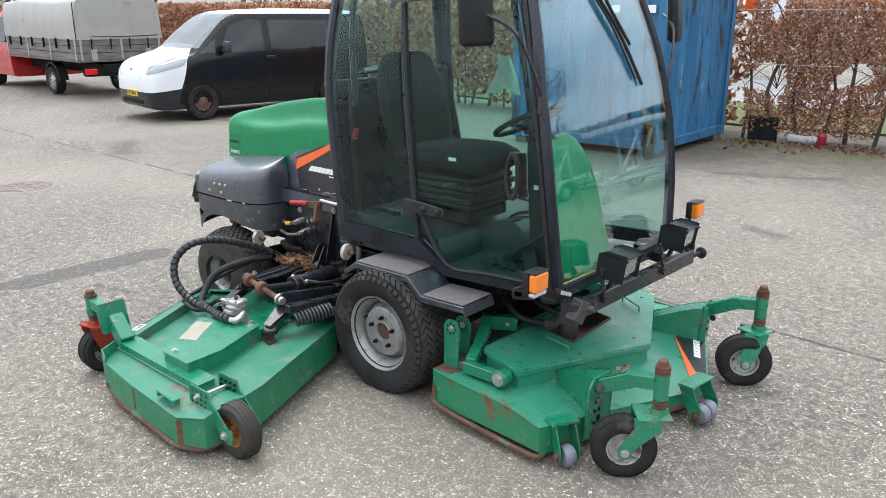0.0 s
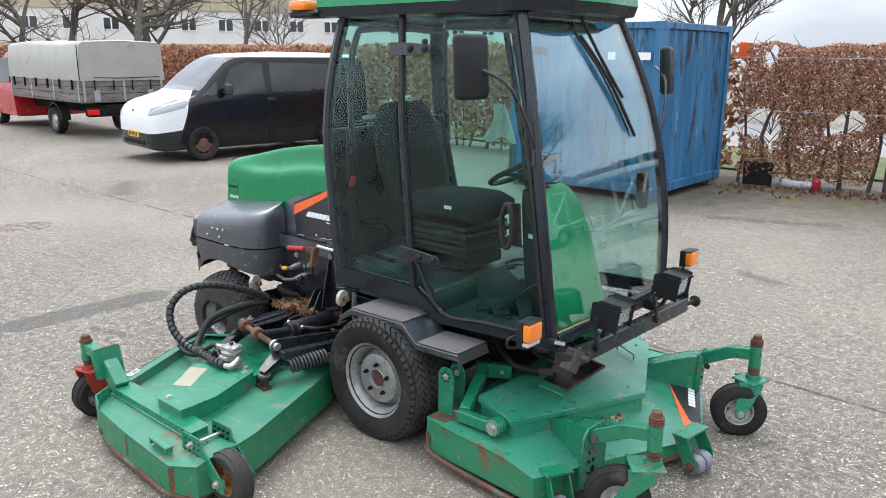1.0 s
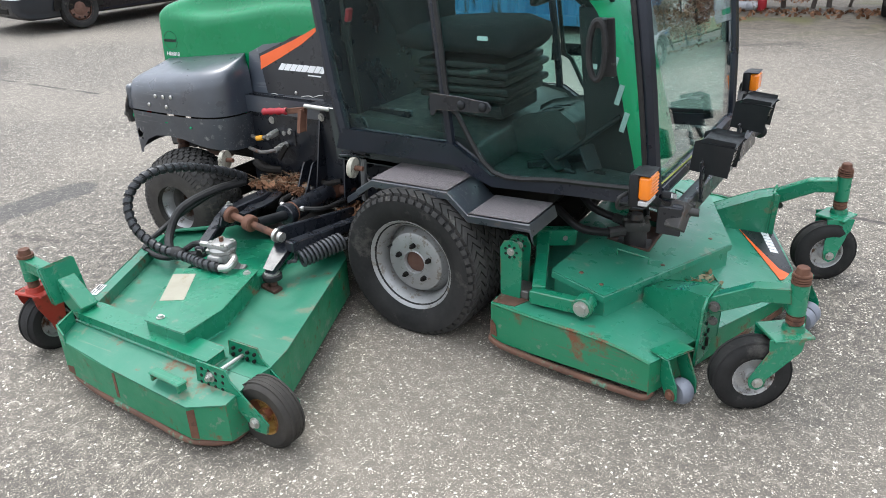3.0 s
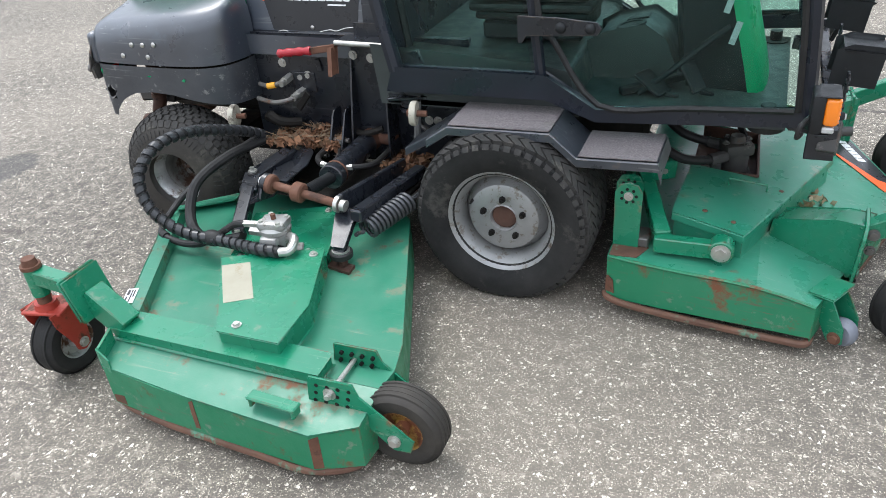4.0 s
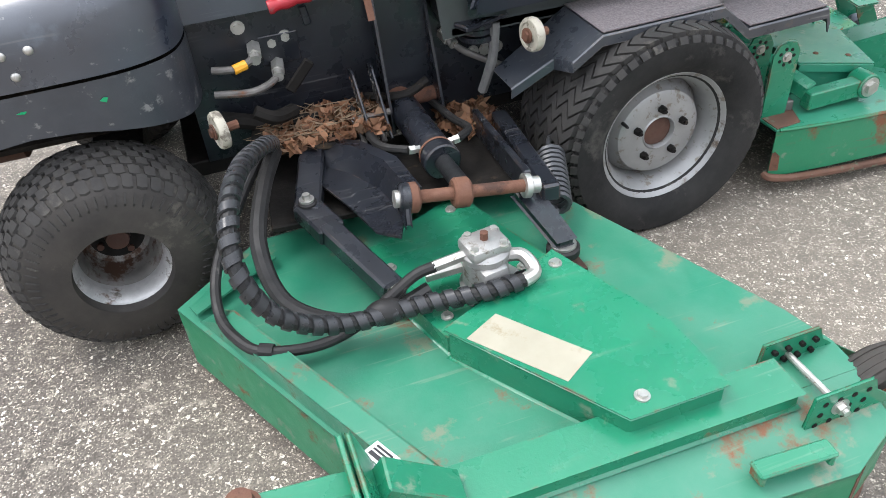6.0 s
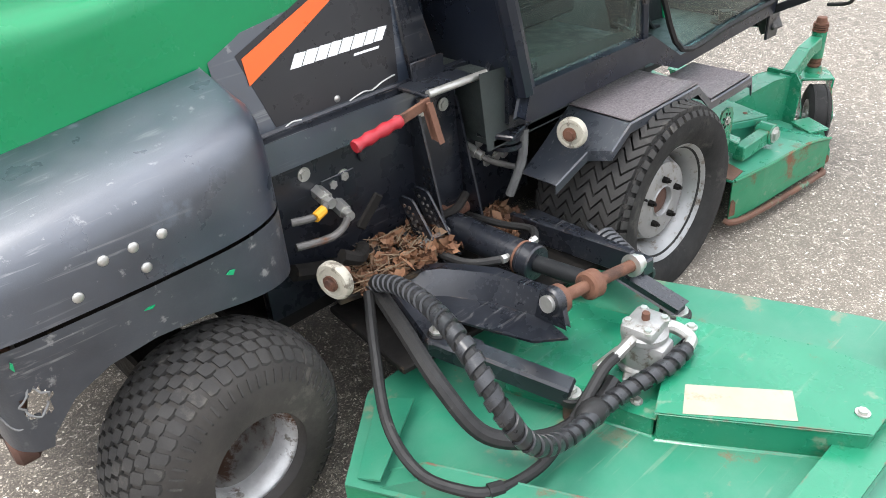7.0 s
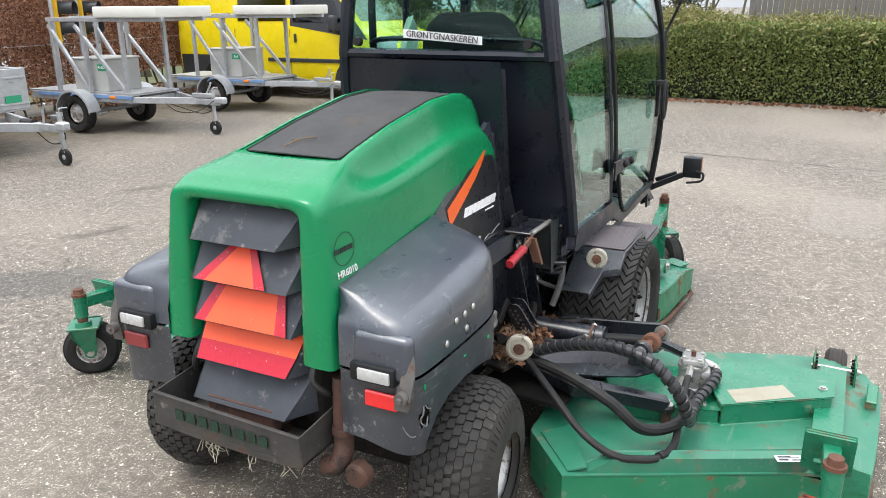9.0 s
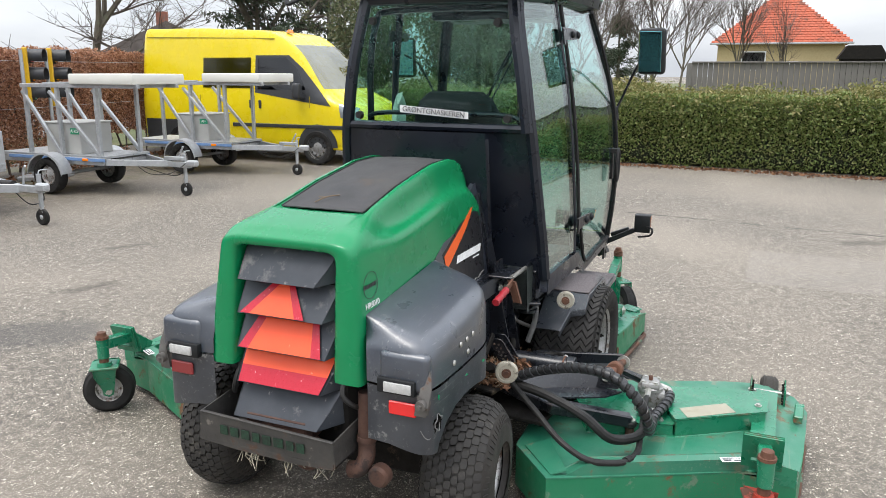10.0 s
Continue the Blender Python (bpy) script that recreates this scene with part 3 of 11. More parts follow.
    smears = most([streak((-0.9, 6.2), (0.4, 6.75), 0.04, 0.12, 0.35), streak((0.35, 3.85), (0.65, 3.7), 0.03, 0.12, 0.3), streak((-8.8, 2.5), (-8.0, 2.0), 0.05, 0.25, 0.5), streak((-2.75, -0.98), (-2.45, -0.9), 0.01, 0.05, 0.12), streak((1.7, 4.75), (2.0, 4.6), 0.02, 0.10, 0.2), streak((5.2, -2.4), (5.5, -3.0), 0.05, 0.14, 0.3)])
    base = mix(math_node("MULTIPLY", smears, 0.55), base, (0.05, 0.04, 0.032))
    l.new(base, p.inputs["Base Color"])
    p.inputs["Roughness"].default_value = 0.78
    bm_ = n.new("ShaderNodeBump")
    bm_.inputs["Strength"].default_value, bm_.inputs["Distance"].default_value = 0.6, 0.006
    l.new(tex("ShaderNodeTexNoise", 120, Detail=3.0).outputs["Fac"], bm_.inputs["Height"])
    l.new(bm_.outputs["Normal"], p.inputs["Normal"])
    return m


M_ASPHALT = asphalt_material()
bm = B()
bmesh.ops.create_grid(bm, x_segments=40, y_segments=40, size=260)
ground = solid("ground", bm, M_ASPHALT, "worn grey asphalt yard with pale stone chips", "ground", kind="structure", smooth=0)

# ---- the mower: one thing ----
mower = thing("ride_on_mower", "green and black wide-area ride-on rotary mower with glazed cab", "mower")


def tyre_profile(R, w, rim):
    h = w / 2
    return [(rim - 0.012, -h * 0.74), (rim, -h * 0.80), (rim + (R - rim) * 0.22, -h * 0.95), (rim + (R - rim) * 0.50, -h), (rim + (R - rim) * 0.72, -h * 0.995),
            (R - 0.060, -h * 0.975), (R - 0.036, -h * 0.92), (R - 0.026, -h * 0.80), (R - 0.020, -h * 0.4), (R - 0.020, h * 0.4), (R - 0.026, h * 0.80), (R - 0.036, h * 0.92), (R - 0.060, h * 0.975),
            (rim + (R - rim) * 0.72, h * 0.995), (rim + (R - rim) * 0.50, h), (rim + (R - rim) * 0.22, h * 0.95), (rim, h * 0.80), (rim - 0.012, h * 0.74)]


def flatten(bm, floor=0.002):
    """The loaded tyre stands flat on the ground."""
    for v in bm.verts:
        if v.co.z < floor:
            v.co.z = floor
    return bm


def on_tyre(R, c, a, y, r=0.0):
    return (c[0] + (R + r) * math.cos(a), c[1] + y, c[2] + (R + r) * math.sin(a))


def tread_r(R, w, y):
    k = abs(y) / (w / 2)
    return R - 0.008 - (0 if k < 0.5 else (k - 0.5) ** 2 * 0.10)


def front_wheel(s):
    """s: -1 on the right of the machine, 1 on the left. Chevron tread, five-nut silver rim."""
    c, R, w = (0.0, s * 0.627, 0.318), 0.346, 0.364
    tyre = part("front_tyre", flatten(lathe(B(), tyre_profile(R, w, 0.200), c, (0, 1, 0), 64)), M_RUBBER, mower, "black turf tyre with zigzag tread")
    bm = B()
    n = 50
    zig = [(-0.157 + 0.0314 * i, 0.95 * (i % 2)) for i in range(11)]
    for i in range(n):
        a0 = 2 * math.pi * i / n
        step = 2 * math.pi / n
        for (y0, k0), (y1, k1) in zip(zig, zig[1:]):
            q = []
            for y, k in ((y0, k0), (y1, k1)):
                for da in (0.0, 0.76):
                    q.append((y, a0 + (k + da) * step))
            lo = [bm.verts.new(on_tyre(tread_r(R, w, y), c, a, y, -0.018)) for y, a in (q[0], q[1], q[3], q[2])]
            hi = [bm.verts.new(on_tyre(tread_r(R, w, y), c, a, y, 0.006)) for y, a in (q[0], q[1], q[3], q[2])]
            bm.faces.new(hi)
            for j in range(4):
                bm.faces.new((lo[j], lo[(j + 1) % 4], hi[(j + 1) % 4], hi[j]))
        for e in (-1, 1):
            a1, a2 = a0 + 0.08 * step, a0 + 0.70 * step
            steps = ((0.047, 0.1765), (0.036, 0.1700), (0.028, 0.1640))
            for (d0, y0), (d1, y1) in zip(steps, steps[1:]):
                lo = [bm.verts.new(on_tyre(R - d - 0.012, c, a, e * (y - 0.010))) for d, a, y in ((d0, a1, y0), (d0, a2, y0), (d1, a2, y1), (d1, a1, y1))]
                hi = [bm.verts.new(on_tyre(R - d + 0.004, c, a, e * (y + 0.004))) for d, a, y in ((d0, a1, y0), (d0, a2, y0), (d1, a2, y1), (d1, a1, y1))]
                bm.faces.new(hi)
                for j in range(4):
                    bm.faces.new((lo[j], lo[(j + 1) % 4], hi[(j + 1) % 4], hi[j]))
    part("tread", flatten(bm), M_TREAD, tyre, smooth=20)
    bm = B()
    prof = [(0.163, -0.10), (0.150, -0.02), (0.140, 0.02), (0.142, 0.055), (0.150, 0.088), (0.163, 0.104), (0.170, 0.116), (0.177, 0.122), (0.183, 0.118), (0.181, 0.108), (0.172, 0.104)]
    lathe(bm, [(r * 1.165, h + 0.030) for r, h in prof], c, (0, s, 0), 56)
    lathe(bm, [(0.166, 0.05), (0.150, 0.07), (0.134, 0.108), (0.120, 0.114), (0.056, 0.114), (0.052, 0.118), (0.049, 0.114), (0.048, 0.095), (0.0, 0.09)], c, (0, s, 0), 56)
    rim = part("front_rim", bm, M_RIM, tyre, "dull silver steel rim with five nuts")
    bm = B()
    lathe(bm, [(0.0485, 0.098), (0.046, 0.102), (0.0, 0.103)], c, (0, s, 0), 30)
    part("hub_centre", bm, M_EXHAUST, tyre, "rusty hub centre")
    bm = B()
    for i in range(5):
        a = math.pi / 2 + 2 * math.pi * i / 5
        p = Vector(on_tyre(0.080, c, a, s * 0.113))
        rod(bm, p, p + Vector((0, s * 0.018, 0)), 0.0125, 0.011, seg=6)
        rod(bm, p, p + Vector((0, s * 0.027, 0)), 0.006, seg=8)
    parts("wheel_nut", bm, M_DARK, tyre)
    p = Vector(on_tyre(0.134, c, 2.7, s * 0.105))
    part("valve", rod(B(), p, p + Vector((0, s * 0.03, 0)), 0.006, 0.004, 8), M_HOSE, tyre)


def rear_wheel(s, turn=0.0):
    """A rounded balloon tyre, its tread worn thin and fading out towards the shoulders."""
    c, R, w, rim = (0.0, 0.0, 0.0), 0.281, 0.286, 0.126

    def crown(y):
        return rim + (R - rim) * (1 - min(1.0, abs(y) / (w / 2)) ** 2.7) ** (1 / 2.7)
    half = w / 2
    ks = (1.0, 0.995, 0.975, 0.94, 0.88, 0.80, 0.69, 0.55, 0.36, 0.18)
    side = [(crown(half * k), half * k) for k in ks]
    prof = [(rim - 0.004, -half * 0.80), (rim + 0.012, -half * 0.95)] + [(r, -y) for r, y in side] + [(R, 0.0)] + side[::-1] + [(rim + 0.012, half * 0.95), (rim - 0.004, half * 0.80)]
    tyre = part("rear_tyre", lathe(B(), prof, c, (0, 1, 0), 72), M_RUBBER_OLD, mower, "rounded dusty turf tyre with worn block tread", smooth=60)
    bm = B()
    n = 46
    wander = random.Random(5)
    for row in range(-4, 5):
        y0 = row * 0.0262
        for i in range(n):
            a0 = 2 * math.pi * (i + 0.5 * (row % 2)) / n
            da, hw = 2 * math.pi / n * 0.44, 0.0112
            q = [(y0 - hw, -0.62), (y0 + hw, -0.62), (y0 + hw * 1.18, 0.0), (y0 + hw, 0.62), (y0 - hw, 0.62), (y0 - hw * 1.18, 0.0)]
            q = [(y, a0 + k * da * 1.32 + 0.006 * (1 if y > y0 else -1)) for y, k in q]
            rise = 0.0120 * (1 - 0.45 * abs(row) / 4) * wander.uniform(0.6, 1.15)
            lo = [bm.verts.new(on_tyre(crown(y), c, a, y, -0.012)) for y, a in q]
            hi = [bm.verts.new(on_tyre(crown(y), c, a, y, rise)) for y, a in q]
            bm.faces.new(hi)
            for k in range(6):
                bm.faces.new((lo[k], lo[(k + 1) % 6], hi[(k + 1) % 6], hi[k]))
    # a ring of small lugs round each shoulder
    for e in (-1, 1):
        for i in range(60):
            a0 = 2 * math.pi * i / 60
            q = [(0.1225, -0.011), (0.1225, 0.011), (0.1345, 0.016), (0.1345, -0.006)]
            lo = [bm.verts.new(on_tyre(crown(y), c, a0 + a, e * y, -0.010)) for y, a in q]
            hi = [bm.verts.new(on_tyre(crown(y), c, a0 + a, e * (y + 0.003), 0.0025)) for y, a in q]
            bm.faces.new(hi)
            for k in range(4):
                bm.faces.new((lo[k], lo[(k + 1) % 4], hi[(k + 1) % 4], hi[k]))
    part("tread", bm, M_TREAD, tyre, smooth=20)
    c = (0.0, 0.0, 0.0)
    bm = B()
    lathe(bm, [(0.126, -0.10), (0.110, -0.03), (0.104, 0.03), (0.110, 0.07), (0.121, 0.095), (0.129, 0.103), (0.137, 0.107), (0.140, 0.101), (0.132, 0.094)], c, (0, s, 0), 48)
    part("rear_rim", bm, M_RIM_OLD, tyre, "weathered silver rim flange")
    part("rim_dish", lathe(B(), [(0.114, 0.060), (0.108, 0.05), (0.100, 0.035), (0.096, 0.01), (0.098, 0.0), (0.094, -0.02), (0.088, -0.045), (0.072, -0.055)], c, (0, s, 0), 48), M_DISH, tyre, "deep rim dish, darker than the flange, with rust")
    bm = B()
    for i in range(4):
        a = 0.4 + math.pi / 2 * i
        p = Vector(on_tyre(0.056, c, a, s * -0.054))
        rod(bm, p, p + Vector((0, s * 0.014, 0)), 0.010, seg=6)
    rod(bm, (0, s * -0.056, 0), (0, s * -0.02, 0), 0.036, 0.030, seg=20)
    parts("wheel_nut", bm, M_EXHAUST, tyre)
    part("wheel_disc", lathe(B(), [(0.0745, -0.053), (0.060, -0.058), (0.0, -0.058)], c, (0, s, 0), 36), M_DARK, tyre, "oily dark wheel disc")
    tyre.matrix_basis = pose(-1.573, s * 0.571, 0.2895, 0, 0, turn)
    return tyre


front_wheel(-1)
front_wheel(1)
rear_wheel(-1, 5)
rear_wheel(1, 5)

# -- chassis --
bm = B()
prism(bm, [(-1.28, -0.36, 0.36), (-0.25, -0.36, 0.36), (-0.25, -0.36, 0.86), (-1.28, -0.36, 0.86)], (0, 0.03, 0), 0.006)
prism(bm, [(-1.28, 0.33, 0.36), (-0.25, 0.33, 0.36), (-0.25, 0.33, 0.86), (-1.28, 0.33, 0.86)], (0, 0.03, 0), 0.006)
chassis = parts("chassis_side_plate", bm, M_BLACK, mower, "black painted steel chassis plate")[0]
bm = B()
box(bm, (-0.75, 0, 0.33), (1.2, 0.70, 0.05))
box(bm, (-1.55, 0, 0.30), (0.16, 0.9, 0.12), bevel=0.01)
rod(bm, (-1.573, -0.52, 0.288), (-1.573, 0.52, 0.288), 0.05, seg=20)
rod(bm, (0, -0.55, 0.31), (0, 0.55, 0.31), 0.075, seg=20)
box(bm, (0.0, 0, 0.33), (0.34, 0.7, 0.2), bevel=0.02)
box(bm, (0.05, 0, 0.55), (0.8, 0.62, 0.12), bevel=0.02)
box(bm, (-1.45, 0, 0.62), (0.9, 0.5, 0.35), bevel=0.03)
part("axle_frame", bm, M_DARK, mower, "oily black axles and underframe")

# -- cab --
RISE = 0.0


HALF_MID = [(0.60, 0.566), (1.0, 0.567), (1.5, 0.550), (1.8, 0.522), (2.0, 0.492), (2.3, 0.450)]
HALF_FRONT = [(0.60, 0.560), (0.80, 0.588), (1.02, 0.613), (1.22, 0.622), (1.40, 0.620), (1.58, 0.608), (1.755, 0.583), (2.0, 0.525), (2.2, 0.470), (2.3, 0.455)]


def table(rows, z):
    for (z0, a), (z1, b) in zip(rows, rows[1:]):
        if z <= z1:
            return lerp(a, b, (z - z0) / (z1 - z0))
    return rows[-1][1]


def cab_y(x, z):
    """Half the cab's width: its sides bulge, most of all at the front."""
    k = max(0.0, min(1.0, x / 0.75))
    t = (z - 0.75) / 1.45
    return lerp(table(HALF_MID, z), table(HALF_FRONT, z), k) - (0.055 * t * min(1.0, -x / 0.6) if x < 0 else 0.0)


def on_side(s, x, z, out=0.0):
    return (x, s * (cab_y(x, z) + out), z)


REAR = [(-0.47, 0.80), (-0.545, 1.15), (-0.615, 1.60), (-0.60, 2.0), (-0.56, 2.20)]
MID = [(0.10, 0.80), (0.055, 1.2), (-0.02, 1.70), (-0.085, 2.20)]
FRONT = [(0.968, 0.735), (0.938, 1.10), (0.895, 1.40), (0.848, 1.62), (0.785, 1.86), (0.660, 2.20)]


def curve_at(curve, z):
    for (x0, z0), (x1, z1) in zip(curve, curve[1:]):
        if z <= z1:
            return lerp(x0, x1, (z - z0) / (z1 - z0))
    return curve[-1][0]




def smooth_curve(curve, n=14):
    pts = smooth_path([(x, 0, z) for x, z in curve], 6)
    return [(p.x, p.z) for p in pts]


REAR_S, MID_S, FRONT_S = smooth_curve(REAR), smooth_curve(MID), smooth_curve(FRONT)
for s in (-1, 1):
    bm = B()
    for curve, r in ((REAR_S, 0.030), (MID_S, 0.020), (FRONT_S, 0.030)):
        tube(bm, [on_side(s, x, z, -0.012) for x, z in curve], r, 8, 1)
    parts("cab_pillar", bm, M_CAB, mower, "black tubular cab pillar", touch=False)
    # sill below the rear side window, and the step down to the door
    bm = B()
    low = [(-0.50, 0.73), (0.12, 0.735), (0.30, 0.665), (0.97, 0.70)]
    top = [(-0.47, 0.815), (0.115, 0.815), (0.30, 0.70), (0.955, 0.745)]
    prism(bm, [on_side(s, x, z, -0.03) for x, z in low] + [on_side(s, x, z, -0.03) for x, z in top[::-1]], (0, s * 0.045, 0), 0.006)
    part("cab_sill", bm, M_CAB, mower, "scuffed black cab sill")
    # panes
    def pane(left, right, z0, z1, inset, name, lower=None):
        rows = []
        for i in range(13):
            z = lerp(z0, z1, i / 12)
            a, b = curve_at(left, z) + inset, curve_at(right, z) - inset
            if lower:
                a = max(a, lower(z))
            rows.append([on_side(s, lerp(a, b, j / 6), z, 0.004) for j in range(7)])
        o = part(name, surface(B(), rows, 0.005), M_GLASS, mower, "green-tinted cab glass")
        o.visible_shadow = False
        return o

    pane(REAR_S, MID_S, 0.83, 2.19, 0.03, "side_window")
    cut = lambda z: 0.12 + max(0.0, (0.98 - z) / 0.26) * 0.19 if z < 0.98 else -9
    pane(MID_S, FRONT_S, 0.72, 2.19, 0.022, "door_glass", cut)
    # door frame edge: dark band round the glass
    bm = B()
    edge = [(curve_at(MID_S, z) + 0.028, z) for z in (2.18, 1.9, 1.6, 1.3, 1.0)] + [(0.15, 0.95), (0.31, 0.725)] + [(0.60, 0.735), (0.935, 0.75)]
    tube(bm, [on_side(s, x, z, 0.012) for x, z in edge], 0.011, 6, 4)
    tube(bm, [on_side(s, curve_at(FRONT_S, z) - 0.02, z, 0.012) for z in (0.75, 1.1, 1.5, 1.9, 2.18)], 0.011, 6, 4)
    part("door_seal", bm, M_HOSE, mower)
    # hinges
    for z in (0.998, 2.03):
        bm = B()
        x = curve_at(MID_S, z)
        prism(bm, [on_side(s, x - 0.045, z + 0.030, 0.026), on_side(s, x + 0.10, z + 0.028, 0.026), on_side(s, x + 0.225, z + 0.018, 0.024), on_side(s, x + 0.238, z, 0.024), on_side(s, x + 0.225, z - 0.018, 0.024), on_side(s, x + 0.06, z - 0.026, 0.026), on_side(s, x - 0.02, z - 0.030, 0.026), on_side(s, x - 0.035, z - 0.055, 0.026), on_side(s, x - 0.045, z - 0.055, 0.026)], (0, s * 0.010, 0), 0.003)
        hinge = part("door_hinge", bm, M_BLACK, mower, "black bolted door hinge")
        bm = B()
        for k in (0.105, 0.205):
            ball(bm, on_side(s, x + k, z, 0.036), 0.019, (1, 0.7, 1), 16)
        parts("hinge_bolt", bm, M_CONSOLE, hinge, "black domed hinge bolt")
    # door latch handle ring
    bm = B()
    ring = [on_side(s, 0.765 + 0.030 * math.cos(a), 1.255 + 0.10 * math.sin(a), 0.045) for a in (2 * math.pi * i / 16 for i in range(17))]
    tube(bm, ring, 0.012, 8, 2)
    beam(bm, on_side(s, 0.765, 1.345, 0.0), on_side(s, 0.765, 1.345, 0.05), 0.04, 0.03)
    beam(bm, on_side(s, 0.80, 1.16, 0.008), on_side(s, 0.785, 1.36, 0.008), 0.012, 0.05, up=(1, 0, 0))
    part("door_handle", bm, M_HOSE, mower, "black looped door handle")
    # mirror on its arm
    bm = B()
    arm = [on_side(s, 0.86, 1.60, 0.015), on_side(s, 0.87, 1.66, 0.05), on_side(s, 0.82, 1.87, 0.19), on_side(s, 0.72, 1.945, 0.28)]
    tube(bm, arm, 0.008, 8)
    beam(bm, on_side(s, 0.87, 1.53, 0.015), on_side(s, 0.86, 1.62, 0.015), 0.02, 0.025)
    marm = part("mirror_arm", bm, M_BLACK, mower)
    bm = B()
    m_c = (0.69 if s < 0 else 0.78, s * 0.85, 1.955 if s < 0 else 1.925)
    box(bm, m_c, (0.055, 0.17, 0.27), (0, -4, s * 14), 0.028, 3)
    part("mirror_housing", bm, M_CONSOLE, marm, "black plastic rear-view mirror")
    bm = B()
    box(bm, (m_c[0] - 0.0275, m_c[1] + s * -0.0075, m_c[2] - 0.002), (0.006, 0.14, 0.235), (0, -4, s * 14), 0.002)
    part("mirror_glass", bm, M_MIRROR, marm)

# windscreen, bowed forward
bm = B()
rows = []
for i in range(17):
    z = lerp(0.745, 2.19, i / 16)
    x = curve_at(FRONT_S, z)
    y = cab_y(x, z) - 0.02
    rows.append([(x + 0.012 + 0.002 * (1 - (2 * j / 12 - 1) ** 2), lerp(-y, y, j / 12), z) for j in range(13)])
ws = part("windscreen", surface(bm, rows, 0.005), M_SCREEN, mower, "large bowed green-tinted windscreen")
ws.visible_shadow = False
bm = B()
for z, r in ((0.735, 0.028), (2.195, 0.026)):
    x = curve_at(FRONT_S, z)
    y = cab_y(x, z) - 0.02
    tube(bm, [(x + 0.012 + 0.002 * (1 - (2 * j / 12 - 1) ** 2), lerp(-y, y, j / 12), z) for j in range(13)], r, 8, 1)
parts("windscreen_frame", bm, M_CAB, mower)
# wiper hanging from the roof
bm = B()
def screen(y, z, out=0.02):
    x = curve_at(FRONT_S, z)
    w = cab_y(x, z) - 0.02
    return (x + 0.012 + out + 0.002 * (1 - (y / w) ** 2), y, z)
tube(bm, [screen(-0.02, 2.19, 0.03), screen(0.06, 2.0, 0.035), screen(0.20, 1.80, 0.03)], 0.008, 8)
tube(bm, [screen(-0.04, 2.10, 0.012), screen(0.12, 1.88, 0.02), screen(0.30, 1.60, 0.012)], 0.009, 6)
tube(bm, [screen(-0.09, 2.12, 0.012), screen(0.07, 1.90, 0.02), screen(0.24, 1.63, 0.012)], 0.006, 6)
part("wiper", bm, M_HOSE, mower, "black windscreen wiper")

# rear wall with its window
bm = B()
zr = [0.74, 1.0, 1.2, 1.4, 1.555]
rows = []
for z in zr:
    x = curve_at(REAR_S, z) - 0.012
    y = cab_y(x, z)
    rows.append([(x, lerp(-y, y, j / 8), z) for j in range(9)])
surface(bm, rows, 0.02)
prism(bm, [(-0.60, -0.30, 0.85), (-0.60, 0.34, 0.85), (-0.70, 0.34, 1.5), (-0.70, -0.30, 1.5)], (-0.05, 0, 0.03), 0.02, 2)
parts("cab_rear_panel", bm, M_CAB, mower, "black rear cab panel", touch=False)
bm = B()
def rear_pt(y_k, z, out=0.0):
    x = curve_at(REAR_S, z) - 0.02 - out
    return (x, y_k * (cab_y(x, z) - 0.01), z)
tube(bm, [rear_pt(-1, 1.566), rear_pt(1, 1.566)], 0.022, 8, 1)
tube(bm, [rear_pt(-1, 2.18), rear_pt(1, 2.18)], 0.026, 8, 1)
tube(bm, [rear_pt(-0.97, z) for z in (1.55, 1.8, 2.0, 2.18)], 0.032, 8, 3)
tube(bm, [rear_pt(0.97, z) for z in (1.55, 1.8, 2.0, 2.18)], 0.032, 8, 3)
part("rear_window_frame", bm, M_CAB, mower)
rows = [[rear_pt(lerp(-0.93, 0.93, j / 6), lerp(1.58, 2.165, i / 6), 0.008) for j in range(7)] for i in range(7)]
rw = part("rear_window", surface(B(), rows, 0.005), M_GLASS, mower, "green-tinted rear cab window")
rw.visible_shadow = False
bm = B()
for k, z in ((-0.80, 1.615), (0.82, 1.615), (-0.78, 2.06), (0.80, 2.08)):
    p = Vector(rear_pt(k, z, 0.01))
    rod(bm, p, p + Vector((-0.022, 0, 0)), 0.022, 0.018, 14)
parts("window_stud", bm, M_HOSE, mower)

# roof
bm = B()
def roof_ring(z, grow):
    pts = []
    for x, y in ((-0.66, 0.50), (0.66, 0.53), (0.79, 0.38), (0.83, 0.0), (0.79, -0.38), (0.66, -0.53), (-0.66, -0.50), (-0.69, 0.0)):
        pts.append((x + grow * (1 if x > 0 else -1), y + grow * (1 if y > 0 else -1 if y < 0 else 0), z))
    return pts
surface(bm, [roof_ring(2.195, -0.05), roof_ring(2.20, 0.0), roof_ring(2.25, 0.012)], close=True)
bm.faces.new([v for v in bm.verts][:8][::-1])
roof = part("roof_tray", bm, M_CAB, mower, "black cab roof tray")
bm = B()
surface(bm, [roof_ring(2.25, 0.014), roof_ring(2.29, 0.008), roof_ring(2.325, -0.04), roof_ring(2.34, -0.14)], close=True)
bm.faces.new([v for v in bm.verts][-8:])
part("roof_cap", bm, M_HOOD, mower, "glossy green roof cap")
bm = B()
box(bm, (-0.78, -0.46, 2.215), (0.20, 0.16, 0.035), (0, 0, 0), 0.01)
beam(bm, (-0.72, 0.50, 2.20), (-0.78, 0.66, 2.185), 0.03, 0.02)
tube(bm, [(-0.78, 0.66, 2.185), (-0.80, 0.72, 2.16), (-0.78, 0.74, 2.19)], 0.01, 8)
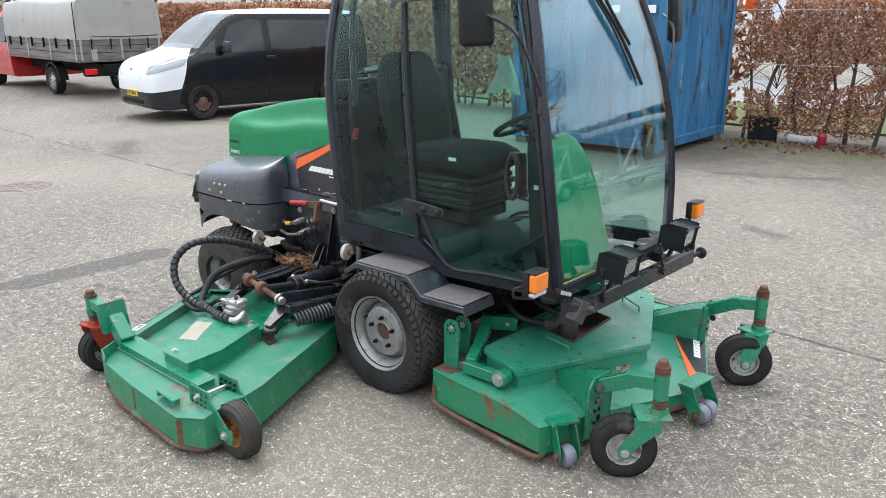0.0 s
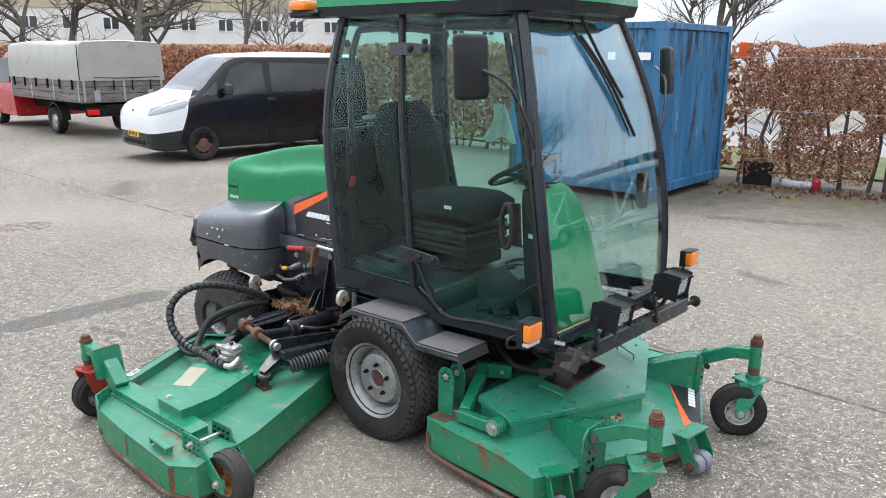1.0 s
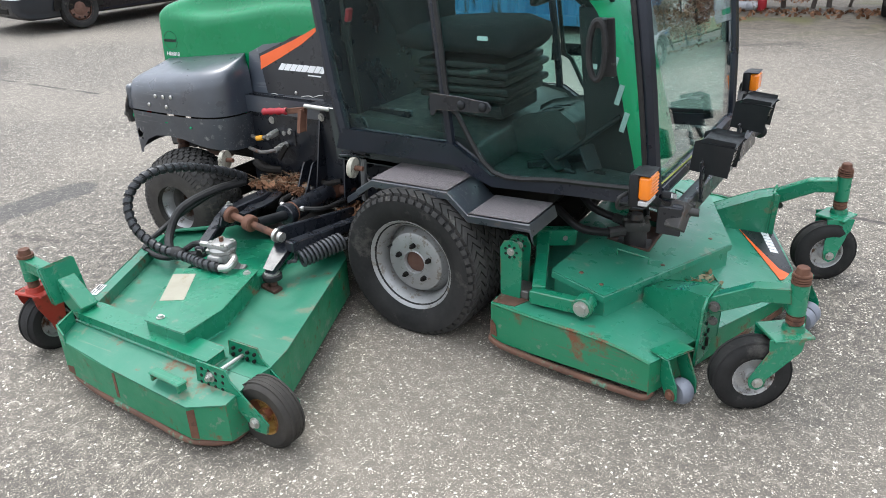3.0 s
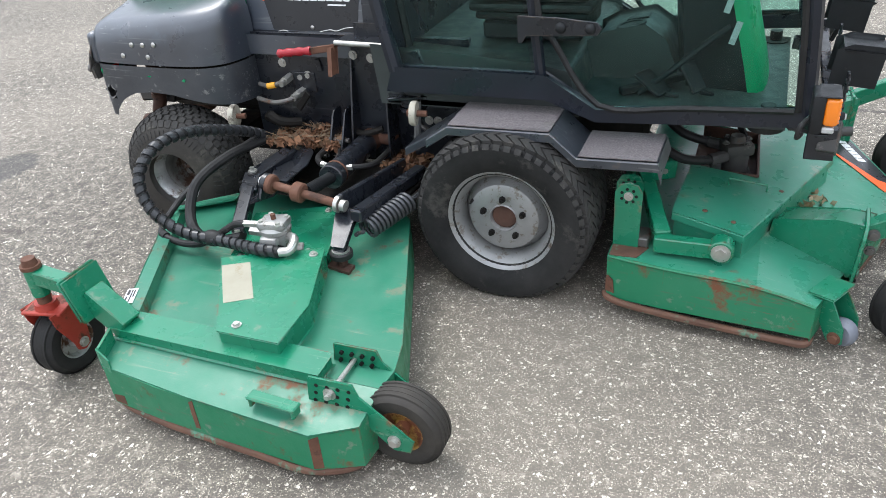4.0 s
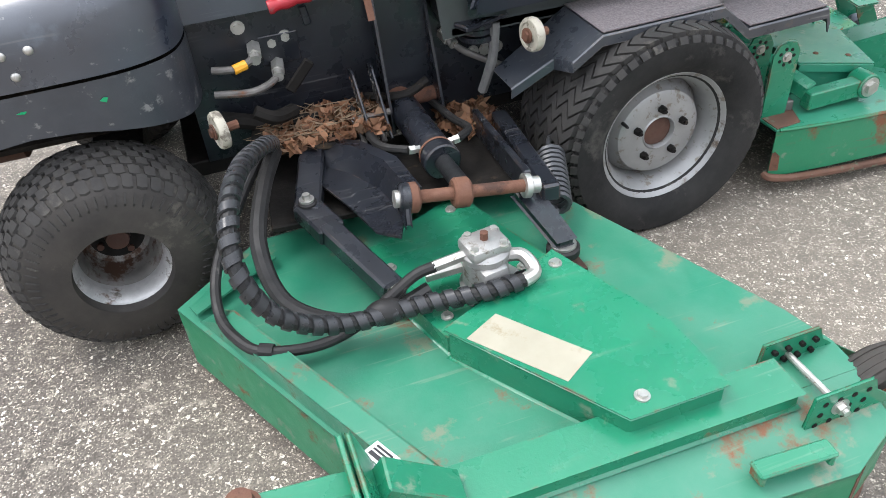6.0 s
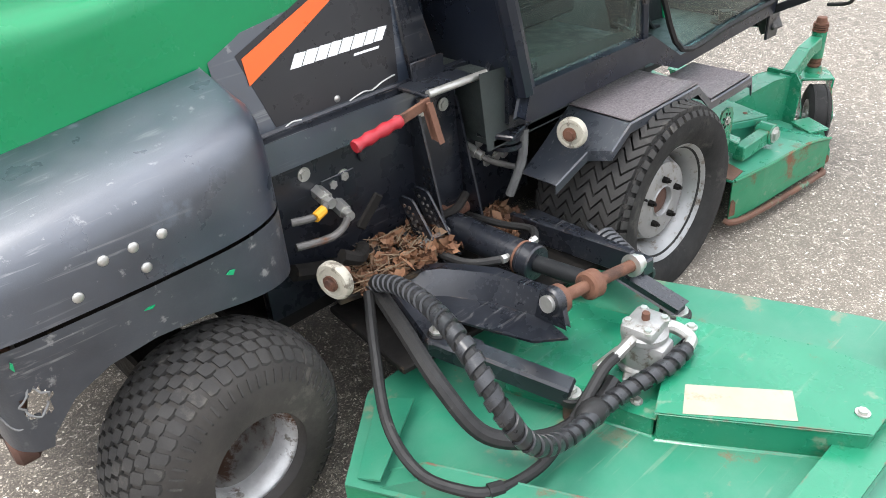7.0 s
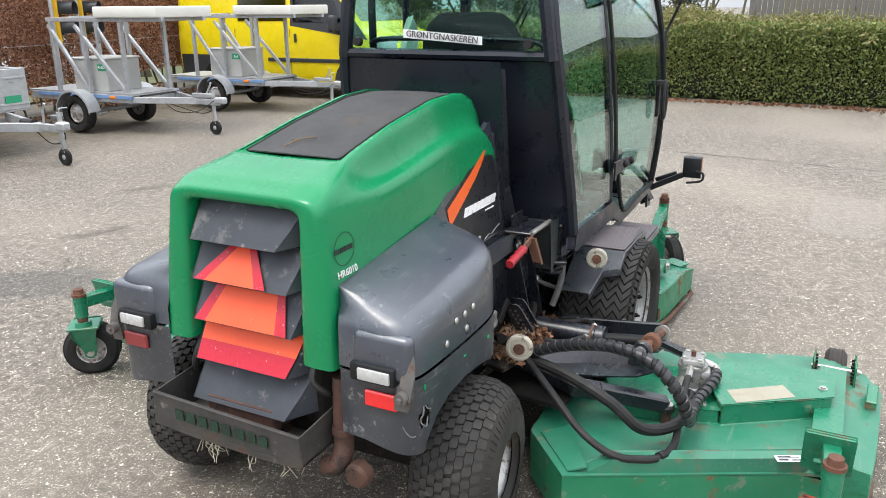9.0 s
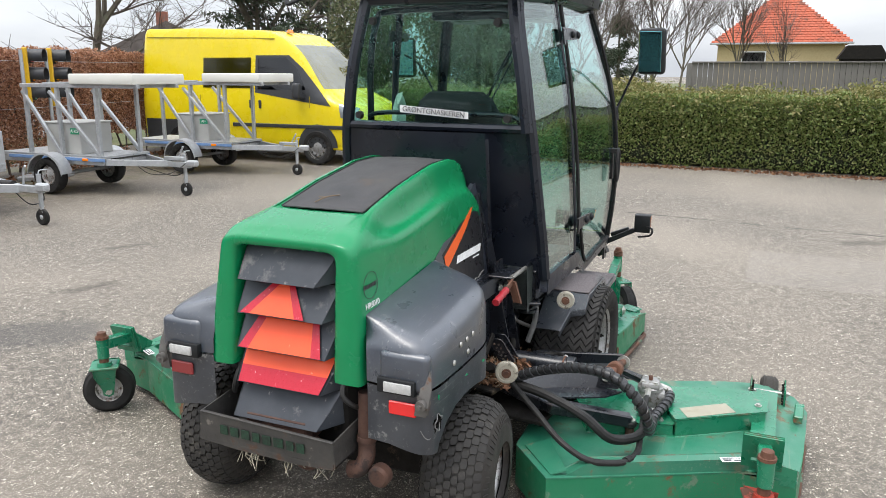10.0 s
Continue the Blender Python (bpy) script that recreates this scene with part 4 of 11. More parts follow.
beacon = parts("beacon_bracket", bm, M_CONSOLE, mower, "black rear light bracket")[0]
bm = B()
box(bm, (-0.80, -0.50, 2.262), (0.14, 0.10, 0.055), bevel=0.015, seg=2)
part("amber_beacon", bm, M_AMBER, beacon, "amber rear flasher")

# -- front wheel guards with gritty steps --
for s in (-1, 1):
    y0, y1 = s * 0.50, s * 0.735
    prof = [(-0.43, 0.515), (-0.312, 0.590), (-0.292, 0.606), (-0.205, 0.664), (0.175, 0.668), (0.27, 0.585), (0.545, 0.592), (0.56, 0.545)]
    bm = B()
    surface(bm, [[(x, y0, z), (x, y1 - s * 0.004 - s * (0.10 if x < -0.4 else 0.075 if x < -0.3 else 0.0), z), (x, y1 - s * (0.10 if x < -0.4 else 0.075 if x < -0.3 else 0.0), z - 0.004), (x, y1 - s * (0.10 if x < -0.4 else 0.075 if x < -0.3 else 0.0), z - 0.032)] for x, z in prof], 0.006)
    guard = part("wheel_guard", bm, M_GUARD, mower, "black folded steel wheel guard", smooth=20)
    for a, b_ in (((-0.203, 0.668), (0.173, 0.672)), ((0.275, 0.590), (0.54, 0.597))):
        bm = B()
        prism(bm, [(a[0], y0, a[1]), (b_[0], y0, b_[1]), (b_[0], y1 - s * 0.006, b_[1]), (a[0], y1 - s * 0.006, a[1])], (0, 0, 0.003))
        part("grip_surface", bm, M_GRIP, guard, "brown-grey gritty anti-slip step")

# -- hood --
HOOD_TOP = [(-1.93, 1.266), (-1.90, 1.284), (-1.85, 1.297), (-1.72, 1.320), (-1.42, 1.386), (-1.10, 1.436), (-0.92, 1.442), (-0.84, 1.434), (-0.78, 1.410), (-0.73, 1.362), (-0.69, 1.30)]


def hood_top(x):
    for (x0, z0), (x1, z1) in zip(HOOD_TOP, HOOD_TOP[1:]):
        if x <= x1:
            return lerp(z0, z1, (x - x0) / (x1 - x0))
    return HOOD_TOP[-1][1]


def ease(a, b, x):
    t = max(0.0, min(1.0, (x - a) / (b - a)))
    return t * t * (3 - 2 * t)


def fine(section):
    return [(p.x, p.y) for p in smooth_path([(y, z, 0) for y, z in section], 2)]


def hood_side(x, z):
    """Half the hood's width: its sides lean inwards, more so towards the cab."""
    k = (x + 1.93) / 1.29
    return 0.314 - 0.010 * k - (0.09 + 0.06 * k) * (z - 1.02)


def sag(z):
    """The hood hangs a little to the left towards its foot."""
    return 0.030 * max(0.0, 1.21 - z) / 0.47


def hood_section(x):
    """Half section (y >= 0) from the ridge to the bottom, at x: boxy at the rear, then a rim round the screen, a scooped flute and a lower shoulder."""
    k = (x + 1.93) / 1.29
    top = hood_top(x)
    ridge = 0.205 - 0.015 * k
    f = ease(-1.86, -1.38, x) * (1 - 0.35 * ease(-0.95, -0.70, x))
    e = ease(-1.91, -1.60, x)
    sunk = 0.013 * ease(-1.74, -1.69, x) * (1 - ease(-0.84, -0.79, x))
    side = hood_side(x, top - 0.15)
    waist = [(0.0, top - sunk), (ridge * 0.90, top - sunk), (ridge * 0.97, top - 0.001), (ridge + 0.012, top - 0.006),
             (ridge + 0.023, top - 0.022 - 0.036 * f), (ridge + 0.032, top - 0.042 - 0.056 * f), (ridge + 0.047, top - 0.064 - 0.064 * f),
             (side - 0.017, top - 0.088 - 0.050 * f), (side - 0.001 + 0.005 * f, top - 0.122 - 0.042 * f)]
    crown = [(0.0, top - sunk), (ridge * 0.90, top - 0.001 - sunk), (0.215, top - 0.004), (0.242, top - 0.009),
             (0.262, top - 0.017), (0.276, top - 0.029), (0.285, top - 0.046), (0.290, top - 0.070), (0.294, top - 0.10)]
    upper = [(lerp(a[0], b[0], e), lerp(a[1], b[1], e)) for a, b in zip(crown, waist)]
    return fine(upper + [(hood_side(x, top - 0.25), top - 0.25), (hood_side(x, 0.90), 0.90), (hood_side(x, 0.738), 0.738)])


def hood_row(x, half):
    return [(x, -y + sag(z), z) for y, z in half[::-1]] + [(x, y + sag(z), z) for y, z in half[1:]]


HX = [-1.93, -1.92, -1.91, -1.895, -1.87, -1.84, -1.80, -1.76, -1.74, -1.72, -1.69, -1.65] + [-1.60 + 0.04 * i for i in range(19)] + [-0.85, -0.82, -0.80, -0.78, -0.755, -0.73, -0.71, -0.69]
bm = B()
rows = [hood_row(x, hood_section(x)) for x in HX]
# rounded rear rim round the grille opening
h = hood_section(-1.93)
hole = fine([(0.0, 1.216), (0.10, 1.216), (0.17, 1.215), (0.190, 1.211), (0.203, 1.203), (0.210, 1.190), (0.213, 1.165), (0.2135, 1.12), (0.214, 1.07), (0.2155, 0.99), (0.218, 0.88), (0.220, 0.738)])
for x, k, drop in ((-1.944, 0.06, 0.003), (-1.953, 0.15, 0.003), (-1.958, 0.30, 0.0), (-1.960, 0.50, 0.0), (-1.959, 0.72, 0.0), (-1.955, 0.90, 0.0), (-1.945, 1.0, 0.0), (-1.90, 1.01, 0.0), (-1.80, 1.01, 0.0)):
    rows.insert(0, hood_row(x, [(lerp(p[0], q[0], k), lerp(p[1], q[1], k) - drop) for p, q in zip(h, hole)]))
surface(bm, rows)
hood = part("engine_hood", bm, M_HOOD, mower, "glossy green moulded engine hood", smooth=75)
# radiator screen let into the top, bowed at its rear edge
bm = B()
rows = []
for x in [-1.69] + [-1.65 + 0.05 * i for i in range(17)] + [-0.83]:
    w = lerp(0.184, 0.170, (x + 1.93) / 1.33)
    rows.append([(x - 0.022 * (1 - (2 * j / 8 - 1) ** 2) * (x < -1.68), lerp(-w, w, j / 8), hood_top(x) - 0.007 + 0.006 * (1 - (2 * j / 8 - 1) ** 2)) for j in range(9)])
surface(bm, rows, 0.004)
part("radiator_screen", bm, M_MESH, hood, "dark grey radiator screen")
bm = B()
for s in (-1, 1):
    tube(bm, [(x, s * (lerp(0.184, 0.170, (x + 1.93) / 1.33) + 0.001), hood_top(x) - 0.007) for x in (-1.69, -1.55, -1.42, -1.26, -1.10, -0.95, -0.83)], 0.004, 6)
parts("screen_seal", bm, M_HOSE, hood)
bm = B()
tube(bm, [(-1.66, 0.05, hood_top(-1.66) + 0.004), (-1.62, 0.02, hood_top(-1.62) + 0.012), (-1.57, -0.01, hood_top(-1.57) + 0.003)], 0.0025, 5, 3)
tube(bm, [(-1.62, 0.02, hood_top(-1.62) + 0.011), (-1.61, 0.06, hood_top(-1.61) + 0.006)], 0.002, 5, 2)
solid("fallen_twig", bm, M_WOODDEBRIS, "thin dry twig lying on the radiator screen", "twig")


# -- black side panel with the stripe --
def panel_y(z, out=0.0):
    return 0.303 - 0.15 * (z - 1.01) + out


for s in (-1, 1):
    def N(x, z, out=0.0):
        return (x, s * panel_y(z, out), z)
    outline = [(-1.27, 0.845), (-0.60, 0.82), (-0.60, 0.90), (-0.655, 1.10), (-0.69, 1.30), (-0.728, 1.303), (-0.83, 1.262), (-1.05, 1.160), (-1.20, 1.088), (-1.27, 1.058)]
    bm = B()
    prism(bm, [N(x, z, -0.02) for x, z in outline], (0, s * 0.022, 0), 0.005)
    prism(bm, [(-1.28, s * 0.32, 0.790), (-0.60, s * 0.32, 0.790), (-0.60, s * 0.32, 0.845), (-1.28, s * 0.32, 0.852)], (0, s * 0.068, 0), 0.012, 2)
    panel = part("side_panel", bm, M_PLASTIC, mower, "black side panel with stripe and maker's mark")
    bm = B()
    prism(bm, [N(x, z, 0.001) for x, z in ((-1.148, 0.868), (-0.745, 0.868), (-0.722, 1.06), (-0.735, 1.255), (-0.78, 1.242), (-1.02, 1.132), (-1.205, 1.058))], (0, s * 0.0025, 0))
    decal = part("black_decal", bm, M_BLACKDECAL, panel, "satin black decal")
    bm = B()
    prism(bm, [N(-0.70, 0.86, 0.004), N(-0.60, 0.86, 0.004), N(-0.648, 1.08, 0.004), N(-0.69, 1.27, 0.004), N(-0.712, 1.255, 0.004)], (0, s * 0.014, 0), 0.006)
    part("corner_strip", bm, M_BLACK, panel, "black folded corner strip")
    bm = B()
    prism(bm, [N(x, z, 0.0042) for x, z in ((-1.189, 0.983), (-1.191, 1.048), (-0.970, 1.136), (-0.865, 1.183), (-0.766, 1.232), (-0.840, 1.168), (-0.913, 1.120), (-1.05, 1.050))], (0, s * 0.0012, 0))
    part("stripe", bm, M_ORANGE, panel, "orange swoosh stripe")
    bm = B()
    x = -1.070
    for w in (0.032, 0.035, 0.034, 0.031, 0.035, 0.039, 0.030, 0.029):
        prism(bm, [N(x, 0.990, 0.0042), N(x + w, 0.989, 0.0042), N(x + w + 0.024, 1.021, 0.0042), N(x + 0.024, 1.023, 0.0042)], (0, s * 0.0012, 0))
        x += w + 0.0045
    prism(bm, [N(-0.875, 0.972, 0.0042), N(-0.79, 0.971, 0.0042), N(-0.787, 0.977, 0.0042), N(-0.872, 0.978, 0.0042)], (0, s * 0.0012, 0))
    parts("mark_bar", bm, M_WHITE, panel, "white bar of the maker's mark", touch=False)
    # torn lower edge of the decal and a bare rivet
    bm = B()
    for pts in ([(-0.92, 0.866), (-0.87, 0.876), (-0.84, 0.872), (-0.80, 0.884), (-0.755, 0.890)], [(-1.125, 0.862), (-1.10, 0.868), (-1.075, 0.864)]):
        tube(bm, [N(x, z, 0.006) for x, z in pts], 0.0025, 5, 3)
    parts("torn_edge", bm, M_ZINC, panel, "bare torn decal edge")
    bm = B()
    ball(bm, N(-0.955, 0.882, 0.004), 0.010, (1, 0.5, 1), 10)
    part("rivet", bm, M_ZINC, panel)


def text_mesh(body, size, depth=0.001):
    cu = bpy.data.curves.new("lettering", "FONT")
    cu.body, cu.size, cu.extrude = body, size, depth
    cu.align_x, cu.align_y = "CENTER", "CENTER"
    tmp = bpy.data.objects.new("lettering", cu)
    scene.collection.objects.link(tmp)
    bpy.context.view_layer.update()
    me = bpy.data.meshes.new_from_object(tmp.evaluated_get(bpy.context.evaluated_depsgraph_get()))
    bpy.data.objects.remove(tmp)
    return me


def lettering(body, size, m, material, parent, label="", name="lettering"):
    me = text_mesh(body, size)
    me.transform(m)
    me.materials.append(material)
    ob = new(name, me)
    ob.parent = parent
    if label:
        ob["label"] = label
    return ob


lettering("HR6010", 0.031, Matrix.Translation((-1.853, sag(1.02) - hood_side(-1.85, 1.02) - 0.0035, 1.019)) @ pose(0, 0, 0, 84.5, 0, 0), M_WHITE, hood, "white model number")


def on_hood(x, z):
    return (x, sag(z) - hood_side(x, z) - 0.002, z)


bm = B()
for i in range(28):
    a0, a1 = 2 * math.pi * i / 28, 2 * math.pi * (i + 0.8) / 28
    prism(bm, [on_hood(-1.860 + r * math.cos(a), 1.092 + r * 0.95 * math.sin(a)) for r, a in ((0.053, a0), (0.053, a1), (0.051, a1), (0.051, a0))], (0, -0.001, 0))
x = -1.910
for w in (0.009, 0.009, 0.008, 0.010, 0.010, 0.004, 0.010, 0.009, 0.008, 0.008):
    prism(bm, [on_hood(x, 1.084), on_hood(x + w * 0.75, 1.084), on_hood(x + w * 0.75, 1.099), on_hood(x, 1.099)], (0, -0.001, 0))
    x += w + 0.001
part("dealer_sticker", bm, M_BLACKDECAL, hood, "round black dealer sticker with bars")

# -- rear grille: hanging slats with the warning triangle --
SL = [(1.212, 1.088), (1.085, 0.957), (0.955, 0.819), (0.818, 0.680), (0.690, 0.545)]
bm = B()
box(bm, (-1.80, 0.01, 0.92), (0.02, 0.46, 0.62), bevel=0.002)
grille = part("grille_backing", bm, M_DARK, mower, "dark grille recess")
for i, (zt, zb) in enumerate(SL):
    xt, xb = -1.895, -1.968 - (0.02 if i == 4 else 0.0)
    yl, yr = 0.198 + 0.010 * i, (-0.130, -0.158, -0.166, -0.142, -0.133)[i]
    bm = B()
    surface(bm, [[(xt, -0.198, zt), (xt, yl, zt)], [(lerp(xt, xb, 0.55), lerp(-0.198, yr, 0.5), lerp(zt, zb, 0.55)), (lerp(xt, xb, 0.55), yl, lerp(zt, zb, 0.55))], [(xb, yr, zb), (xb, yl, zb)]], 0.005)
    prism(bm, [(xt, -0.198, zt), (xb, yr, zb), (xb + 0.09, -0.204, zb + 0.012), (xt + 0.02, -0.206, zb + 0.05)], (0.004, 0.002, 0))
    prism(bm, [(xt, yl, zt), (xb, yl, zb), (xb + 0.07, yl, zb + 0.02)], (0, -0.005, 0))
    slat = part("slat", bm, M_SLAT, grille, "black louvre slat")

    def face(y, v, out=0.009):
        d = Vector((xb - xt, 0, zb - zt)).normalized()
        nrm = Vector((-(zt - zb), 0, xt - xb)).normalized()
        nrm = nrm if nrm.x < 0 else -nrm
        p = Vector((lerp(xt, xb, v), y, lerp(zt, zb, v))) + nrm * out
        return tuple(p)
    if i in (1, 2, 3):
        bm2, bm3 = B(), B()
        (lt, lb), (rt, rb), band = {1: ((0.066, 0.190), (-0.010, -0.088), 0.040), 2: ((0.138, 0.206), (-0.112, -0.153), 0.042), 3: ((0.215, 0.215), (-0.17, -0.14), 0.05)}[i]
        lo, hi = 0.04, 0.985
        if i < 3:
            prism(bm2, [face(lt - band * 0.8, lo), face(rt + band * 0.6, lo), face(rb + band, hi), face(lb - band, hi)], (-0.001, 0, 0))
            prism(bm3, [face(lt, lo), face(lt - band * 0.8, lo), face(lb - band, hi), face(lb, hi)], (-0.001, 0, 0))
            prism(bm3, [face(rt, lo), face(rt + band * 0.6, lo), face(rb + band, hi), face(rb, hi)], (-0.001, 0, 0))
        else:
            prism(bm2, [face(0.212, lo), face(-0.180, lo), face(-0.162, 0.56), face(0.214, 0.56)], (-0.001, 0, 0))
            prism(bm3, [face(0.214, 0.56), face(-0.162, 0.56), face(-0.140, hi), face(0.215, hi)], (-0.001, 0, 0))
        part("triangle_film", bm2, M_SLATORANGE, slat, "fluorescent orange warning film")
        parts("reflective_border", bm3, M_SLATRED, slat, "red reflective border")

# -- rear fenders --
M_CRACKED = mat("whitened_broken_plastic", (0.13, 0.13, 0.127), (0.25, 0.25, 0.24), 40, 0.8, bump=0.3)
def fender(s):
    plan = [(p.x, p.y) for p in smooth_path([(-1.962, 0.335, 0), (-1.972, 0.43, 0), (-1.970, 0.52, 0), (-1.950, 0.562, 0), (-1.905, 0.582, 0), (-1.75, 0.589, 0), (-1.58, 0.589, 0), (-1.44, 0.582, 0), (-1.345, 0.555, 0), (-1.285, 0.505, 0), (-1.255, 0.42, 0), (-1.25, 0.335, 0)], 5)]

    def at(x):
        return max(0.0, min(1.0, (x + 1.97) / 0.72))

    # upper shell, rounded over from the outline to the hood
    levels = []
    for kind in range(9):
        row = []
        for x, y in plan:
            k = at(x)
            shoulder = lerp(0.925, 1.008, k ** 0.8)
            spine = Vector((max(-1.90, min(-1.30, x)), 0.302, 0))
            p = Vector((x, y, 0))
            inward = (spine - p)
            inward = inward.normalized() if inward.length > 1e-6 else Vector((0, 0, 0))
            if kind < 6:
                z, inset = ((0.772, 0.0), (0.83, 0.001), (shoulder - 0.085, 0.004), (shoulder - 0.040, 0.014), (shoulder - 0.012, 0.036), (shoulder + 0.003, 0.070))[kind]
                p = p + inward * min(inset, (spine - p).length)
            else:
                u = (0.35, 0.7, 1.0)[kind - 6]
                p0 = p + inward * min(0.070, (spine - p).length)
                p = p0.lerp(spine, u)
                z = lerp(shoulder + 0.003, lerp(0.985, 1.062, k), u)
            row.append((p.x, s * p.y, z))
        levels.append(row)
    upper = part("fender_shell", surface(B(), levels), M_PLASTIC, mower, "scuffed black moulded rear fender", smooth=80)

    # lower skirt with its wheel arch; one corner is torn
    def foot(x, y):
        if x < -1.90:
            return 0.553 - 0.03 * max(0.0, (y - 0.42) / 0.16)
        edge = [(-1.90, 0.545), (-1.84, 0.607), (-1.76, 0.640), (-1.66, 0.650), (-1.55, 0.642), (-1.40, 0.612), (-1.25, 0.585)]
        for (x0, z0), (x1, z1) in zip(edge, edge[1:]):
            if x <= x1:
                return lerp(z0, z1, (x - x0) / (x1 - x0))
        return 0.585
    bm = B()
    fine_plan = [(lerp(x0, x1, k / 3), lerp(y0, y1, k / 3)) for (x0, y0), (x1, y1) in zip(plan, plan[1:]) for k in range(3)] + [plan[-1]]
    cols = [[bm.verts.new((x, s * (y + 0.002), lerp(0.764, foot(x, y), j / 24))) for j in range(25)] for x, y in fine_plan]
    for i, (a, b_) in enumerate(zip(cols, cols[1:])):
        for j in range(24):
            xm, zm = fine_plan[i][0], a[j].co.z
            around = math.atan2(zm - 0.638, xm + 1.905)
            if s < 0 and ((xm + 1.905) / 0.026) ** 2 + ((zm - 0.638) / 0.030) ** 2 < 1 + 0.35 * math.sin(5 * around + 1) + 0.2 * math.sin(11 * around):
                continue
            bm.faces.new((a[j], b_[j], b_[j + 1], a[j + 1]))
    bm.verts.ensure_lookup_table()
    bmesh.ops.delete(bm, geom=[v for v in bm.verts if not v.link_faces], context="VERTS")
    skirt = part("fender_skirt", bm, M_SCUFFED, mower, "black fender skirt with torn corner" if s < 0 else "black fender skirt", smooth=60)
    if s < 0:
        # the frayed pale lip of the tear and a split running down from it
        bm = B()
        ring = [(-1.905 + 0.025 * math.cos(k * 0.42) * (1 + 0.22 * math.sin(k * 2.1)), -0.5855 - 0.004 * math.sin(k * 1.3), 0.638 + 0.028 * math.sin(k * 0.42) * (1 + 0.2 * math.cos(k * 1.7))) for k in range(15)]
        tube(bm, ring, 0.0022, 5, 2)
        tube(bm, [(-1.925, -0.579, 0.612), (-1.934, -0.574, 0.592), (-1.948, -0.567, 0.585), (-1.958, -0.556, 0.596), (-1.966, -0.545, 0.622)], 0.002, 5, 4)
        parts("torn_lip", bm, M_CRACKED, skirt, "pale torn plastic lip")
        # smears of green paint and a long scrape on the skirt
        bm = B()
        for x, z, w_, h_ in ((-1.472, 0.713, 0.020, 0.013), (-1.655, 0.722, 0.024, 0.007), (-1.917, 0.735, 0.007, 0.022)):
            prism(bm, [(x - w_ / 2, -0.5945, z), (x, -0.5945, z + h_ / 2), (x + w_ / 2, -0.5945, z + h_ * 0.3), (x + w_ * 0.2, -0.5945, z - h_ / 2)], (0, 0.004, 0))
        parts("paint_smear", bm, M_TOWER, skirt, "smear of green paint")
    bm = B()
    box(bm, (-1.952, s * 0.482, 0.828), (0.050, 0.190, 0.140), (0, 3, 0), 0.022, 3)
    for k in range(3):
        rod(bm, (-1.976, s * (0.455 + 0.012 * k), 0.838), (-1.9795, s * (0.455 + 0.012 * k), 0.838), 0.004, seg=8)
    part("lamp_pad", bm, M_PLASTIC, upper)
    bm = B()
    for x, z in ((-1.588, 0.863), (-1.648, 0.860), (-1.708, 0.859), (-1.635, 0.808), (-1.771, 0.809)):
        ball(bm, (x, s * 0.590, z), 0.0115, (1, 0.5, 1), 12)
    parts("rivet", bm, M_ZINC, upper)
    # lamp and reflector
    bm = B()
    box(bm, (-1.978, s * 0.462, 0.779), (0.03, 0.145, 0.055), bevel=0.006, seg=2)
    lamp = part("plate_lamp", bm, M_CONSOLE, upper, "black lamp body with clear lens")
    bm = B()
    box(bm, (-1.994, s * 0.470, 0.778), (0.012, 0.105, 0.036), bevel=0.004, seg=2)
    part("lens", bm, M_CLEARISH, lamp, "dusty clear lens")
    bm = B()
    box(bm, (-1.978, s * 0.482, 0.698), (0.012, 0.105, 0.05), bevel=0.004)
    part("reflector", bm, M_REDLENS if s < 0 else M_REDLENS_OLD, skirt, "red rear reflector")
    # latch lever
    bm = B()
    prism(bm, [(-1.996, s * 0.585, 0.725), (-1.996, s * 0.548, 0.728), (-1.962, s * 0.560, 0.850), (-1.956, s * 0.574, 0.850), (-1.975, s * 0.588, 0.79)], (0.008, 0, 0), 0.002)
    prism(bm, [(-1.990, s * 0.535, 0.69), (-1.990, s * 0.575, 0.69), (-1.990, s * 0.585, 0.74), (-1.990, s * 0.548, 0.76)], (0.018, 0, 0), 0.003)
    rod(bm, (-2.012, s * 0.563, 0.733), (-1.985, s * 0.563, 0.733), 0.019, seg=14)
    rod(bm, (-2.022, s * 0.563, 0.733), (-2.0, s * 0.563, 0.733), 0.009, seg=6)
    part("latch", bm, M_DARKSTEEL, skirt, "scratched steel over-centre latch")


M_DARKSTEEL = mat("scratched_dark_steel", (0.085, 0.080, 0.074), (0.16, 0.15, 0.138), 20, 0.5, 0.35, bump=0.2, wear=(0.16, 0.07, 0.035), wear_scale=14, wear_amount=0.3)
M_CLEARISH = mat("dusty_lens", (0.40, 0.40, 0.385), (0.50, 0.50, 0.485), 30, 0.25, coat=0.4)
fender(-1)
fender(1)

# -- rear bumper tray and exhaust --
bm = B()
prism(bm, [(-2.075, 0.322, 0.585), (-2.075, -0.258, 0.566), (-2.065, -0.250, 0.455), (-2.058, -0.10, 0.442), (-2.058, 0.17, 0.445), (-2.065, 0.340, 0.462)], (0.006, 0, 0))
for y, z in ((0.322, 0.0), (-0.258, -0.019)):
    prism(bm, [(-2.073, y, 0.585 + z), (-1.86, y, 0.605 + z), (-1.86, y, 0.470), (-2.065, y, 0.462)], (0, -0.006 if y > 0 else 0.006, 0))
prism(bm, [(-2.065, -0.258, 0.470), (-2.065, 0.322, 0.470), (-1.86, 0.322, 0.470), (-1.86, -0.258, 0.470)], (0, 0, -0.006))
